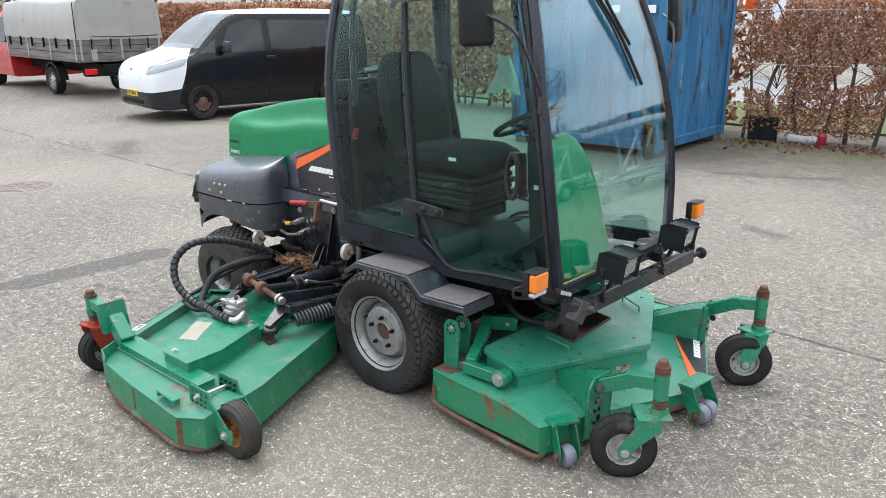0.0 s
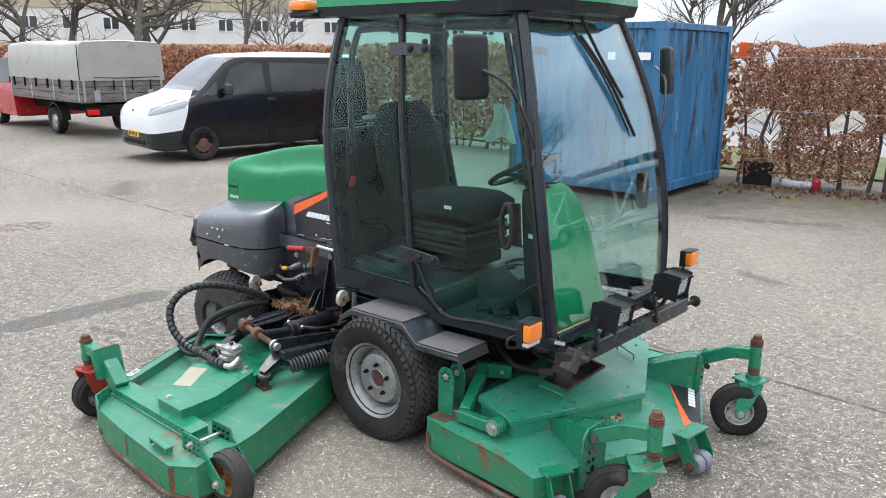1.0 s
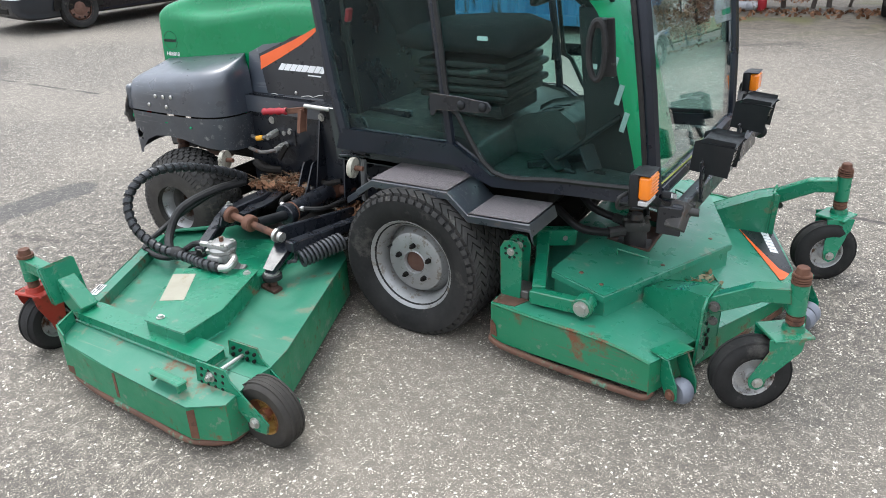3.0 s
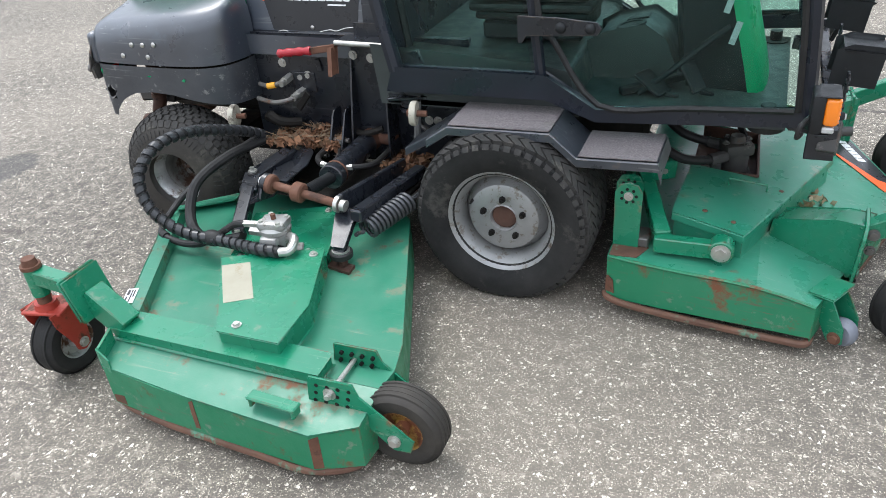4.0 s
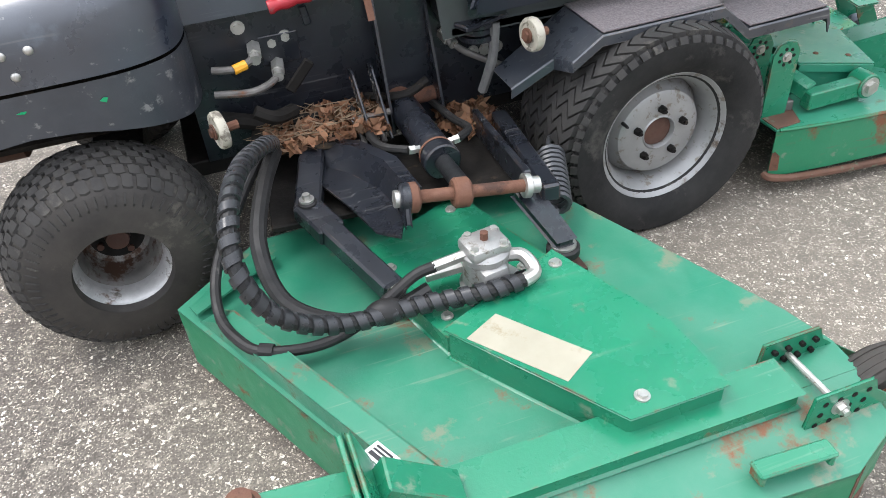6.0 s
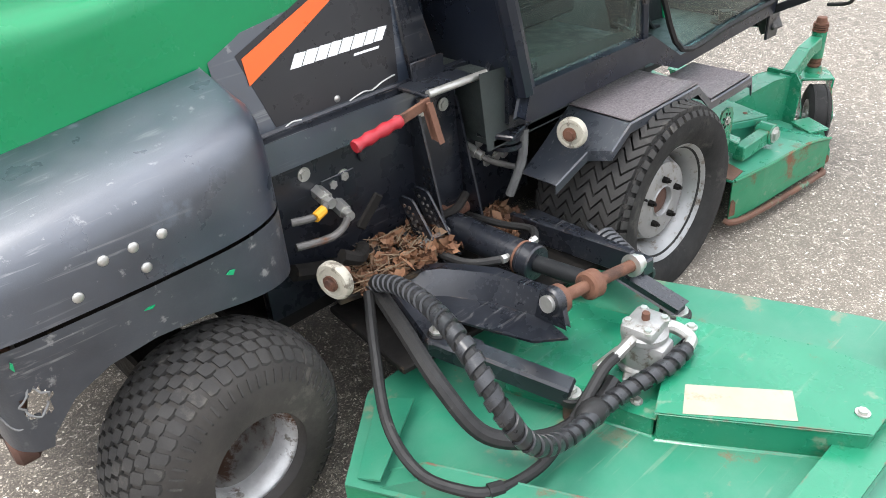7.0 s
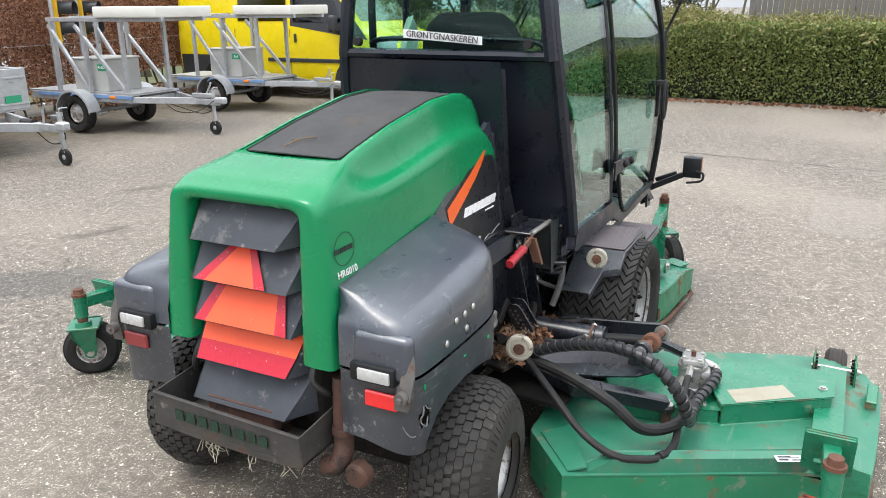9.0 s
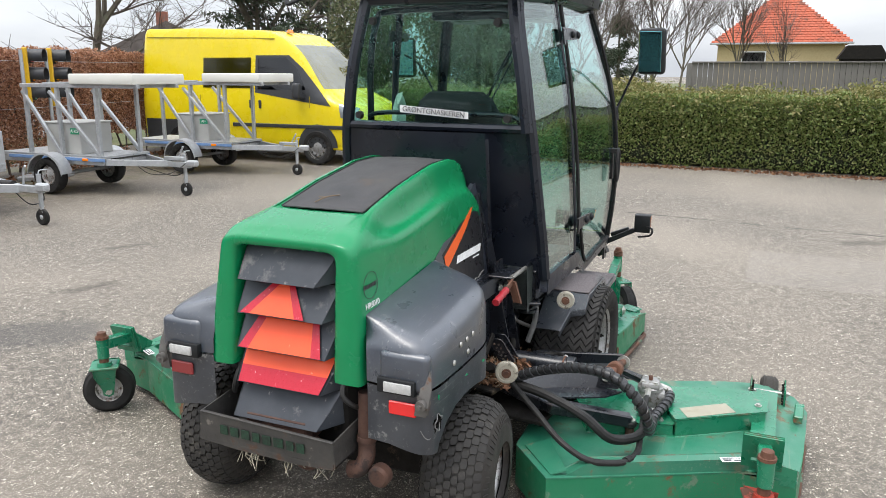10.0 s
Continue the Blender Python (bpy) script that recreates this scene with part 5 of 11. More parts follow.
# folded rim
beam(bm, (-2.072, 0.322, 0.585), (-2.072, -0.258, 0.566), 0.014, 0.006, 0.002)
tray = part("rear_tray", bm, M_TRAY, mower, "black steel rear tray with cut-out maker's mark")
bm = B()
y = 0.232
for w in (0.040, 0.042, 0.042, 0.038, 0.042, 0.048, 0.036, 0.038):
    z = 0.504 + 0.02 * (y - 0.03)
    prism(bm, [(-2.0735, y, z), (-2.0735, y - w * 0.85, z), (-2.075, y - w * 0.85, z + 0.036), (-2.075, y, z + 0.036)], (-0.003, 0, 0))
    y -= w + 0.007
parts("mark_bar", bm, mat("green_flecked_edge", (0.008, 0.009, 0.008), (0.010, 0.050, 0.024), 60, 0.7), tray, "dark green-flecked bar of the maker's mark", touch=False)
# grass caught under the tray
bm = B()
for i in range(26):
    x, y = -2.05 + random.uniform(-0.01, 0.03), random.choice((0.10, 0.13, -0.06, -0.19)) + random.uniform(-0.03, 0.03)
    tube(bm, [(x, y, 0.447), (x + random.uniform(-0.02, 0.02), y + random.uniform(-0.015, 0.015), 0.425), (x + random.uniform(-0.03, 0.03), y + random.uniform(-0.03, 0.03), 0.405 - random.random() * 0.02)], 0.0016, 4, 2)
part("caught_straw", bm, M_PAPER, tray, "dry straw caught under the tray")["kind"] = "stuff"
bm = B()
tube(bm, [(-1.90, -0.300, 0.70), (-1.905, -0.300, 0.62), (-1.91, -0.300, 0.50), (-1.925, -0.305, 0.45), (-1.945, -0.29, 0.415), (-1.95, -0.25, 0.405)], 0.032, 14)
rod(bm, (-1.908, -0.300, 0.53), (-1.910, -0.300, 0.51), 0.037, seg=18)
part("exhaust_pipe", bm, M_EXHAUST, mower, "rust-brown exhaust pipe")
bm = B()
rod(bm, (-1.965, -0.37, 0.40), (-1.91, -0.37, 0.40), 0.042, seg=20, bevel=0.01)
rod(bm, (-1.95, -0.05, 0.42), (-1.80, -0.05, 0.42), 0.07, seg=20, bevel=0.01)
box(bm, (-1.88, 0.05, 0.53), (0.2, 0.3, 0.10), bevel=0.02)
parts("rear_casting", bm, M_EXHAUST, mower, "rusty casting below the tray")
bm = B()
tube(bm, [(-1.88, -0.26, 0.62), (-1.95, -0.27, 0.66), (-1.97, -0.24, 0.70), (-1.94, -0.23, 0.745)], 0.010, 8)
tube(bm, [(-1.86, 0.30, 0.60), (-1.93, 0.27, 0.62), (-1.94, 0.25, 0.68), (-1.9, 0.25, 0.74)], 0.012, 8)
parts("rear_cable", bm, M_HOSE, mower)

# -- side cutting deck --
TOP = 0.245
OUT = [(-1.22, -0.66), (-1.45, -0.86), (-1.09, -1.56), (-1.02, -1.79), (-0.80, -1.815), (-0.66, -1.825), (-0.225, -1.85), (-0.09, -1.79), (-0.072, -1.58), (-0.10, -1.46), (-0.40, -0.72), (-0.50, -0.63)]


def deck_z(p):
    return TOP - max(0.0, (-p[1] - 1.66)) * 0.28


def side_deck(s):
    """The right wing deck; s = 1 mirrors it to the left."""
    def P(x, y, z):
        return (x, -s * y, z)
    bm = B()
    inner = [(-1.22, -0.66), (-1.45, -0.86), (-1.09, -1.56), (-1.055, -1.665), (-0.078, -1.665), (-0.072, -1.58), (-0.10, -1.46), (-0.40, -0.72), (-0.50, -0.63)]
    prism(bm, [P(x, y, TOP) for x, y in inner], (0, 0, -0.008))
    outer = [(-1.06, -1.665), (-1.02, -1.79), (-0.66, -1.825), (-0.225, -1.85), (-0.09, -1.79), (-0.078, -1.665)]
    prism(bm, [P(x, y, deck_z((x, y))) for x, y in outer], (0, 0, -0.008))
    deck = part("side_deck", bm, M_GREEN_DUSTY, mower, "dusty scraped green side cutting deck")
    # skirts
    bm = B()
    n = len(OUT)
    cx, cy = -0.75, -1.25
    for i in range(n):
        (xa, ya), (xb, yb) = OUT[i], OUT[(i + 1) % n]
        d = Vector((cx - (xa + xb) / 2, cy - (ya + yb) / 2, 0)).normalized() * 0.006
        lo = 0.055
        prism(bm, [P(xa, ya, deck_z((xa, ya)) - 0.0045), P(xb, yb, deck_z((xb, yb)) - 0.0045), P(xb, yb, lo), P(xa, ya, lo)], P(*d))
    parts("skirt_plate", bm, M_SKIRT, deck, "green deck skirt with rusty patches", touch=False)
    for (xa, ya), (xb, yb), u0, u1, h0, h1 in (((-0.66, -1.825), (-0.225, -1.85), 0.0, 0.04, 0.075, 0.19), ((-0.225, -1.85), (-0.09, -1.79), 0.0, 0.20, 0.06, 0.185), ((-1.02, -1.79), (-0.66, -1.825), 0.02, 0.16, 0.06, 0.10)):
        a, b_ = Vector((xa, ya, 0)), Vector((xb, yb, 0))
        out = Vector((-(b_ - a).y, (b_ - a).x, 0)).normalized() * -0.0015
        p, q = a.lerp(b_, u0) - out, a.lerp(b_, u1) - out
        bm = B()
        prism(bm, [P(p.x, p.y - 0.003, h0), P(q.x, q.y - 0.003, h0), P(q.x, q.y - 0.003, h1), P(p.x, p.y - 0.003, h1 - 0.01)], P(0, 0.002, 0))
        part("rust_band", bm, M_RUST, deck, "rusted weld seam")
    bm = B()
    rail = [(-1.01, -1.72, 0.052), (-0.995, -1.775, 0.044), (-0.84, -1.806, 0.040), (-0.66, -1.822, 0.040), (-0.44, -1.835, 0.040), (-0.25, -1.845, 0.040), (-0.12, -1.785, 0.042), (-0.10, -1.70, 0.052)]
    tube(bm, [P(*p) for p in rail], 0.013, 8, 5)
    part("skid_rail", bm, M_RUST_EDGE, deck, "rust-worn skid rail")
    # stiffening flange along the rear edge
    bm = B()
    prism(bm, [P(-1.40, -0.93, TOP), P(-1.05, -1.62, TOP), P(-1.05, -1.62, TOP + 0.05), P(-1.36, -1.01, TOP + 0.05)], P(0.05, 0.025, 0), 0.003)
    prism(bm, [P(-1.22, -0.70, TOP), P(-1.42, -0.87, TOP), P(-1.40, -0.93, TOP + 0.02), P(-1.18, -0.80, TOP + 0.03)], (0, 0, 0.006))
    part("rear_flange", bm, M_GREEN_DUSTY, deck)
    # raised belt cover
    bm = B()
    cov = [(-0.874, -1.29), (-0.545, -1.14), (-0.425, -1.46), (-0.415, -1.655), (-0.632, -1.655)]
    prism(bm, [P(x, y, TOP) for x, y in cov], (0, 0, 0.085), 0.005)
    prism(bm, [P(x + (x + 0.62) * 0.02, y + (y + 1.42) * 0.02, TOP + 0.085) for x, y in cov], (0, 0, 0.006), 0.002)
    cover = part("belt_cover", bm, M_GREEN, deck, "clean green belt cover")
    bm = B()
    prism(bm, [P(x, y, TOP) for x, y in ((-0.98, -0.92), (-0.66, -0.77), (-0.545, -1.135), (-0.87, -1.28))], (0, 0, 0.06), 0.005)
    part("motor_platform", bm, M_GREEN, deck)
    bm = B()
    prism(bm, [P(x, y, TOP + 0.0912) for x, y in ((-0.845, -1.335), (-0.757, -1.288), (-0.617, -1.478), (-0.70, -1.53))], (0, 0, 0.0012))
    part("instruction_label", bm, M_PAPER, cover, "yellowed paper instruction label")
    bm = B()
    for x, y in ((-0.585, -1.62), (-0.56, -1.185), (-0.66, -1.21)):
        bolt(bm, P(x, y, TOP + 0.092), (0, 0, 1), 0.011, 0.010)
    for x, y in ((-0.62, -1.13), (-0.85, -1.22), (-0.92, -1.0), (-0.70, -0.83)):
        bolt(bm, P(x, y, TOP + 0.06), (0, 0, 1), 0.010, 0.010)
    parts("cover_bolt", bm, M_ZINC, cover)
    # box beam along the outer edge
    bm = B()
    prism(bm, [P(-1.06, -1.60, TOP), P(-1.045, -1.69, TOP - 0.005), P(-0.262, -1.70, TOP - 0.005), P(-0.262, -1.61, TOP)], (0, 0, 0.045), 0.006)
    # raked arm to the caster
    a, b = Vector(P(-1.0, -1.655, 0.275)), Vector(P(-1.135, -1.645, 0.375))
    beam(bm, a, b, 0.075, 0.085, 0.004)
    part("outer_beam", bm, M_GREEN, deck, "green welded box beam")
    bm = B()
    prism(bm, [P(-1.125, -1.575, 0.31), P(-1.125, -1.72, 0.31), P(-1.165, -1.72, 0.455), P(-1.165, -1.575, 0.455)], (-0.012, 0, -0.003), 0.003)
    prism(bm, [P(-1.11, -1.575, 0.31), P(-1.11, -1.72, 0.31), P(-1.15, -1.72, 0.455), P(-1.15, -1.575, 0.455)], (-0.010, 0, -0.003), 0.003)
    px_, py_ = (-1.350, -1.662) if s < 0 else (-1.350, -1.60)
    beam(bm, P(-1.15, -1.655 if s < 0 else -1.62, 0.395), P(px_ + 0.012, py_ + 0.005, 0.420), 0.055, 0.055, 0.004)
    rod(bm, P(px_, py_, 0.345), P(px_, py_, 0.450), 0.030, seg=20)
    arm = parts("caster_arm", bm, M_GREEN, deck, "green bolted caster arm", touch=False)[0]
    bm = B()
    rod(bm, P(px_, py_, 0.450), P(px_, py_, 0.463), 0.034, seg=20)
    rod(bm, P(px_, py_, 0.463), P(px_, py_, 0.486), 0.026, 0.022, seg=20)
    rod(bm, P(px_, py_, 0.28), P(px_, py_, 0.345), 0.024, seg=16)
    parts("caster_spindle", bm, M_RUST, arm, "rusty caster spindle")
    # caster with red fork (right) or green fork (left), each swung its own way
    if s < 0:
        caster(P(-1.358, -1.625, 0.128), P(px_, py_, 0.285), arm, M_REDPAINT, 0.128, 0.10, Vector((-1.0, 0.06, 0)))
    else:
        caster(P(-1.262, -1.675, 0.132), P(px_, py_, 0.292), arm, M_GREEN, 0.132, 0.095, Vector((-0.75, -0.66, 0)))
    # anti-scalp wheel between two drilled plates at the front corner
    hub = Vector(P(0.0, -1.70, 0.118))
    for y in (-1.585, -1.735):
        bm = B()
        prism(bm, [P(-0.275, y, 0.215), P(-0.265, y, 0.308), P(-0.125, y, 0.308), P(-0.110, y, 0.268), P(0.048, y, 0.140), P(0.036, y, 0.100), P(-0.014, y, 0.098), P(-0.110, y, 0.185)], (0, -s * 0.008 if y > -1.7 else s * 0.008, 0), 0.002)
        pl = part("drilled_bracket", bm, M_GREEN, deck, "green bracket with rows of holes")
        bm = B()
        for k in range(3):
            for j in range(4):
                q = P(-0.252 + j * 0.035 + k * 0.006, y, 0.226 + k * 0.029)
                rod(bm, Vector(q) + Vector((0, -0.0095, 0)), Vector(q) + Vector((0, 0.0095, 0)), 0.0065, seg=8)
        parts("bracket_hole", bm, M_DARK, pl, touch=False)
    bm = B()
    rod(bm, P(-0.20, -1.765, 0.262), P(-0.20, -1.57, 0.262), 0.008, seg=10)
    bolt(bm, P(-0.20, -1.743, 0.262), P(0, -1, 0), 0.014, 0.014)
    rod(bm, P(-0.010, -1.757, 0.133), P(-0.010, -1.58, 0.133), 0.014, seg=10)
    bolt(bm, P(-0.010, -1.745, 0.133), P(0, -1, 0), 0.014, 0.014)
    parts("axle_bolt", bm, M_ZINC, deck)
    small_wheel(P(-0.010, -1.668, 0.133), Vector((0, 1, 0)), 0.133, 0.092, deck, rusty=True)
    # carry handle
    bm = B()
    beam(bm, P(-0.43, -1.80, 0.215), P(-0.43, -1.80, 0.245), 0.012, 0.04)
    beam(bm, P(-0.28, -1.81, 0.215), P(-0.28, -1.81, 0.245), 0.012, 0.04)
    beam(bm, P(-0.44, -1.80, 0.247), P(-0.27, -1.81, 0.247), 0.042, 0.012)
    # folded pocket
    prism(bm, [P(-1.045, -1.70, 0.20), P(-1.03, -1.78, 0.19), P(-1.03, -1.78, 0.27), P(-1.045, -1.70, 0.29)], (0.01, 0, 0))
    prism(bm, [P(-1.03, -1.78, 0.19), P(-0.98, -1.79, 0.19), P(-0.98, -1.79, 0.24), P(-1.03, -1.78, 0.27)], (0, s * 0.006, 0))
    parts("handle", bm, M_GREEN, deck)
    # maker's plate
    bm = B()
    prism(bm, [P(-1.13, -1.505, TOP + 0.052), P(-1.09, -1.585, TOP + 0.052), P(-1.055, -1.57, TOP + 0.052), P(-1.095, -1.49, TOP + 0.052)], (0, 0, 0.001))
    pl = part("data_plate", bm, M_WHITE, deck, "white data plate with unreadable print")
    bm = B()
    for i, (u0, u1, v0, v1) in enumerate(((0.1, 0.45, 0.15, 0.4), (0.55, 0.9, 0.15, 0.3), (0.1, 0.9, 0.5, 0.62), (0.1, 0.6, 0.72, 0.85))):
        a, bq, cq = Vector(P(-1.13, -1.505, TOP + 0.0535)), Vector(P(-1.09, -1.585, TOP + 0.0535)), Vector(P(-1.095, -1.49, TOP + 0.0535))
        e1, e2 = bq - a, cq - a
        prism(bm, [a + e1 * u + e2 * v for u, v in ((u0, v0), (u1, v0), (u1, v1), (u0, v1))], (0, 0, 0.0006))
    part("print_bars", bm, M_BLACKDECAL, pl)
    return deck


def small_wheel(c, axis, R, w, parent, rusty=False):
    c = Vector(c)
    tyre = part("caster_tyre", lathe(B(), [(R * 0.52, -w * 0.40), (R * 0.66, -w * 0.5), (R * 0.86, -w * 0.48), (R * 0.96, -w * 0.36), (R, -w * 0.15), (R, w * 0.15), (R * 0.96, w * 0.36), (R * 0.86, w * 0.48), (R * 0.66, w * 0.5), (R * 0.52, w * 0.40)], c, axis, 40),
                M_RUBBER_OLD if rusty else M_RUBBER, parent, "small solid black rubber tyre")
    bm = B()
    for k in ((-0.28, -0.1, 0.1, 0.28) if rusty else (-0.3, 0.3)):
        lathe(bm, [(R - 0.004, w * k - 0.006), (R + 0.0015, w * k - 0.004), (R + 0.0015, w * k + 0.004), (R - 0.004, w * k + 0.006)], c, axis, 40)
    parts("tyre_rib", bm, M_RUBBER_OLD if rusty else M_RUBBER, tyre)
    bm = B()
    prof = [(R * 0.54, w * 0.42), (R * 0.50, w * 0.40), (R * 0.44, w * 0.22), (R * 0.22, w * 0.16), (R * 0.20, w * 0.42), (R * 0.10, w * 0.44), (0.0, w * 0.44)]
    lathe(bm, prof, c, axis, 32)
    lathe(bm, prof, c, -Vector(axis), 32)
    part("caster_rim", bm, M_CASTERRUST if rusty else M_RIM_OLD, tyre, "rusty yellowed hub" if rusty else "weathered silver hub")
    return tyre


M_CASTERRUST = mat("rusty_yellow_hub", (0.30, 0.17, 0.035), (0.38, 0.20, 0.04), 16, 0.6, bump=0.2, wear=RUST, wear_scale=14, wear_amount=0.5)


def caster(hub, top, parent, material, R, w, axis):
    """A trailing caster: bent two-sided fork from the spindle foot to the hub."""
    hub, top, axis = Vector(hub), Vector(top), Vector(axis).normalized()
    bm = B()
    back = (Vector((hub.x, hub.y, 0)) - Vector((top.x, top.y, 0)))
    back = back.normalized() if back.length > 0.01 else Vector((1, 0, 0))
    crown = Vector((lerp(top.x, hub.x, 0.35), lerp(top.y, hub.y, 0.35), top.z))
    beam(bm, top - back * 0.045, crown + back * 0.055, w + 0.050, 0.012, 0.003)
    rod(bm, top - Vector((0, 0, 0.004)), top + Vector((0, 0, 0.028)), 0.042, 0.036, seg=20)
    for k in (-1, 1):
        o = axis * k * (w / 2 + 0.016)
        side = axis.cross(Vector((0, 0, 1))).normalized()
        up = Vector((0, 0, 1))
        pts = [crown + o - side * 0.060 + up * 0.004, crown + o + side * 0.060 + up * 0.004, crown + o + side * 0.056 - up * 0.045, hub + o + side * 0.030 + up * 0.012,
               hub + o + side * 0.024 - up * 0.018, hub + o - up * 0.030, hub + o - side * 0.024 - up * 0.018, hub + o - side * 0.030 + up * 0.012, crown + o - side * 0.052 - up * 0.045]
        prism(bm, pts, axis * k * 0.008, 0.002)
    fork = part("caster_fork", bm, material, parent, "bent steel caster fork")
    bm = B()
    e = axis * (w / 2 + 0.03)
    rod(bm, hub - e, hub + e, 0.010, seg=10)
    for k in (-1, 1):
        bolt(bm, hub + axis * k * (w / 2 + 0.026), axis * k, 0.013, 0.012)
    part("axle_bolt", bm, M_ZINC, fork)
    tyre = small_wheel(hub, axis, R, w, parent)
    return fork


side_deck(-1)
left_deck = side_deck(1)

# -- front cutting deck --
MIDDLE = 0.04
FD_BACK = [(0.40, -0.79), (0.60, -0.815), (0.90, -0.838), (0.90, 0.838), (0.60, 0.815), (0.40, 0.79)]
FD_FRONT = [(0.90, -0.838), (1.085, -0.855), (1.175, -0.60), (1.23, -0.44), (1.395, 0.0), (1.41, 0.06), (1.41, 0.22), (1.385, 0.29), (1.225, 0.66), (1.17, 0.72), (1.085, 0.855), (0.90, 0.838)]


def fd_z(x):
    """The deck's top: nearly level, then sloping down to the nose."""
    return 0.245 - 0.03 * (x - 0.40) if x < 0.90 else 0.230 - 0.19 * (x - 0.90)


bm = B()
prism(bm, [(x, y, fd_z(x)) for x, y in FD_BACK], (0, 0, -0.008))
prism(bm, [(x, y, fd_z(x)) for x, y in FD_FRONT], (0, 0, -0.008))
fdeck = part("front_deck", bm, M_GREEN_PALER, mower, "green front cutting deck with rust-worn edges")
bm = B()
ring = FD_BACK[:3] + FD_FRONT[1:-1] + FD_BACK[3:]
for (xa, ya), (xb, yb) in zip(ring, ring[1:]):
    d = Vector((0.8 - (xa + xb) / 2, -(ya + yb) / 2, 0)).normalized() * 0.006
    low = 0.07 if max(xa, xb) < 1.10 else 0.055
    prism(bm, [(xa, ya, fd_z(xa) - 0.0045), (xb, yb, fd_z(xb) - 0.0045), (xb, yb, low), (xa, ya, low)], d)
parts("skirt_plate", bm, M_SKIRT, fdeck, "green deck skirt with rusty patches", touch=False)
# folded lip along the top edge of the side skirts
bm = B()
for s in (-1, 1):
    tube(bm, [(0.41, s * 0.792, fd_z(0.41)), (0.60, s * 0.817, fd_z(0.60)), (0.90, s * 0.840, fd_z(0.90)), (1.083, s * 0.857, fd_z(1.083))], 0.006, 6, 3)
parts("deck_lip", bm, M_SKIRT, fdeck)
bm = B()
for s in (-1, 1):
    tube(bm, [(0.395, s * 0.775, 0.082), (0.41, s * 0.797, 0.072), (0.50, s * 0.818, 0.062), (0.75, s * 0.838, 0.050), (1.0, s * 0.858, 0.046), (1.07, s * 0.858, 0.046), (1.088, s * 0.82, 0.05)], 0.013, 8)
parts("skid_rail", bm, M_RUST_EDGE, fdeck, "rust-worn skid rail")
# paint worn to rust on the rear corners and along the nose
for s in (-1, 1):
    bm = B()
    prism(bm, [(0.398, s * 0.792, 0.10), (0.430, s * 0.797, 0.095), (0.425, s * 0.797, 0.150), (0.408, s * 0.795, 0.168), (0.398, s * 0.792, 0.165)], (0, s * 0.002, 0))
    part("rust_patch", bm, M_RUST, fdeck, "rusted deck corner")
    bm = B()
    prism(bm, [(0.405, s * 0.62, fd_z(0.405)), (0.50, s * 0.60, fd_z(0.5)), (0.53, s * 0.70, fd_z(0.53)), (0.50, s * 0.775, fd_z(0.5)), (0.405, s * 0.785, fd_z(0.405))], (0, 0, 0.003))
    part("rust_patch", bm, M_RUST_EDGE, fdeck, "rusted deck corner")
bm = B()
for (xa, ya), (xb, yb) in (((1.235, -0.43), (1.395, 0.0)), ((1.385, 0.29), (1.24, 0.63))):
    prism(bm, [(xa, ya, 0.056), (xb, yb, 0.056), (xb, yb, 0.085), (xa, ya, 0.075)], (0.004, -0.0015, 0))
parts("rust_band", bm, M_RUST_EDGE, fdeck, "rust-worn nose edge")


# drive cover, its lid tilted forwards, with a cut-out for the motor
def lid_z(x):
    return 0.335 - 0.12 * (x - 0.75)


HEXA = [(0.60, -0.61), (0.838, -0.672), (1.128, 0.092), (0.862, 0.69), (0.66, 0.67), (0.62, 0.24), (0.845, 0.19), (0.862, -0.225), (0.62, -0.21)]
bm = B()
top = [bm.verts.new((x, y, lid_z(x) - 0.004)) for x, y in HEXA]
low = [bm.verts.new((x, y, fd_z(x) - 0.02)) for x, y in HEXA]
for i in range(len(HEXA)):
    j = (i + 1) % len(HEXA)
    bm.faces.new((top[i], top[j], low[j], low[i]))
bm.faces.new(top)
cover = part("drive_cover", bm, M_GREEN_PALER, fdeck, "green drive cover with a cut-out")
bm = B()
prism(bm, [(x + (x - 0.80) * 0.03, y * 1.015, lid_z(x)) for x, y in HEXA], (0, 0, 0.008), 0.003)
for (xa, ya), (xb, yb) in (((0.60, -0.61), (0.838, -0.672)), ((0.838, -0.672), (1.128, 0.092)), ((1.128, 0.092), (0.862, 0.69))):
    beam(bm, (xa + (xa - 0.80) * 0.035, ya * 1.018, lid_z(xa) - 0.012), (xb + (xb - 0.80) * 0.035, yb * 1.018, lid_z(xb) - 0.012), 0.005, 0.026, 0.001)
part("cover_lid", bm, M_GREEN_PALER, cover, "green sheet lid with a turned-down rim")
bm = B()
for p, q in (((0.763, -0.33), (0.899, -0.328)), ((0.776, 0.470), (0.912, 0.409))):
    tube(bm, [(*p, lid_z(p[0])), (*p, lid_z(p[0]) + 0.036), (*q, lid_z(q[0]) + 0.036), (*q, lid_z(q[0]))], 0.005, 8, 1)
parts("lid_handle", bm, M_GREEN, cover)
bm = B()
for x, y in ((0.70, -0.57), (0.80, -0.61), (1.05, 0.08), (0.83, 0.60), (0.95, -0.30)):
    ball(bm, (x, y, lid_z(x) + 0.008), 0.010, (1, 1, 0.5), 10)
parts("lid_rivet", bm, M_RUST, cover)
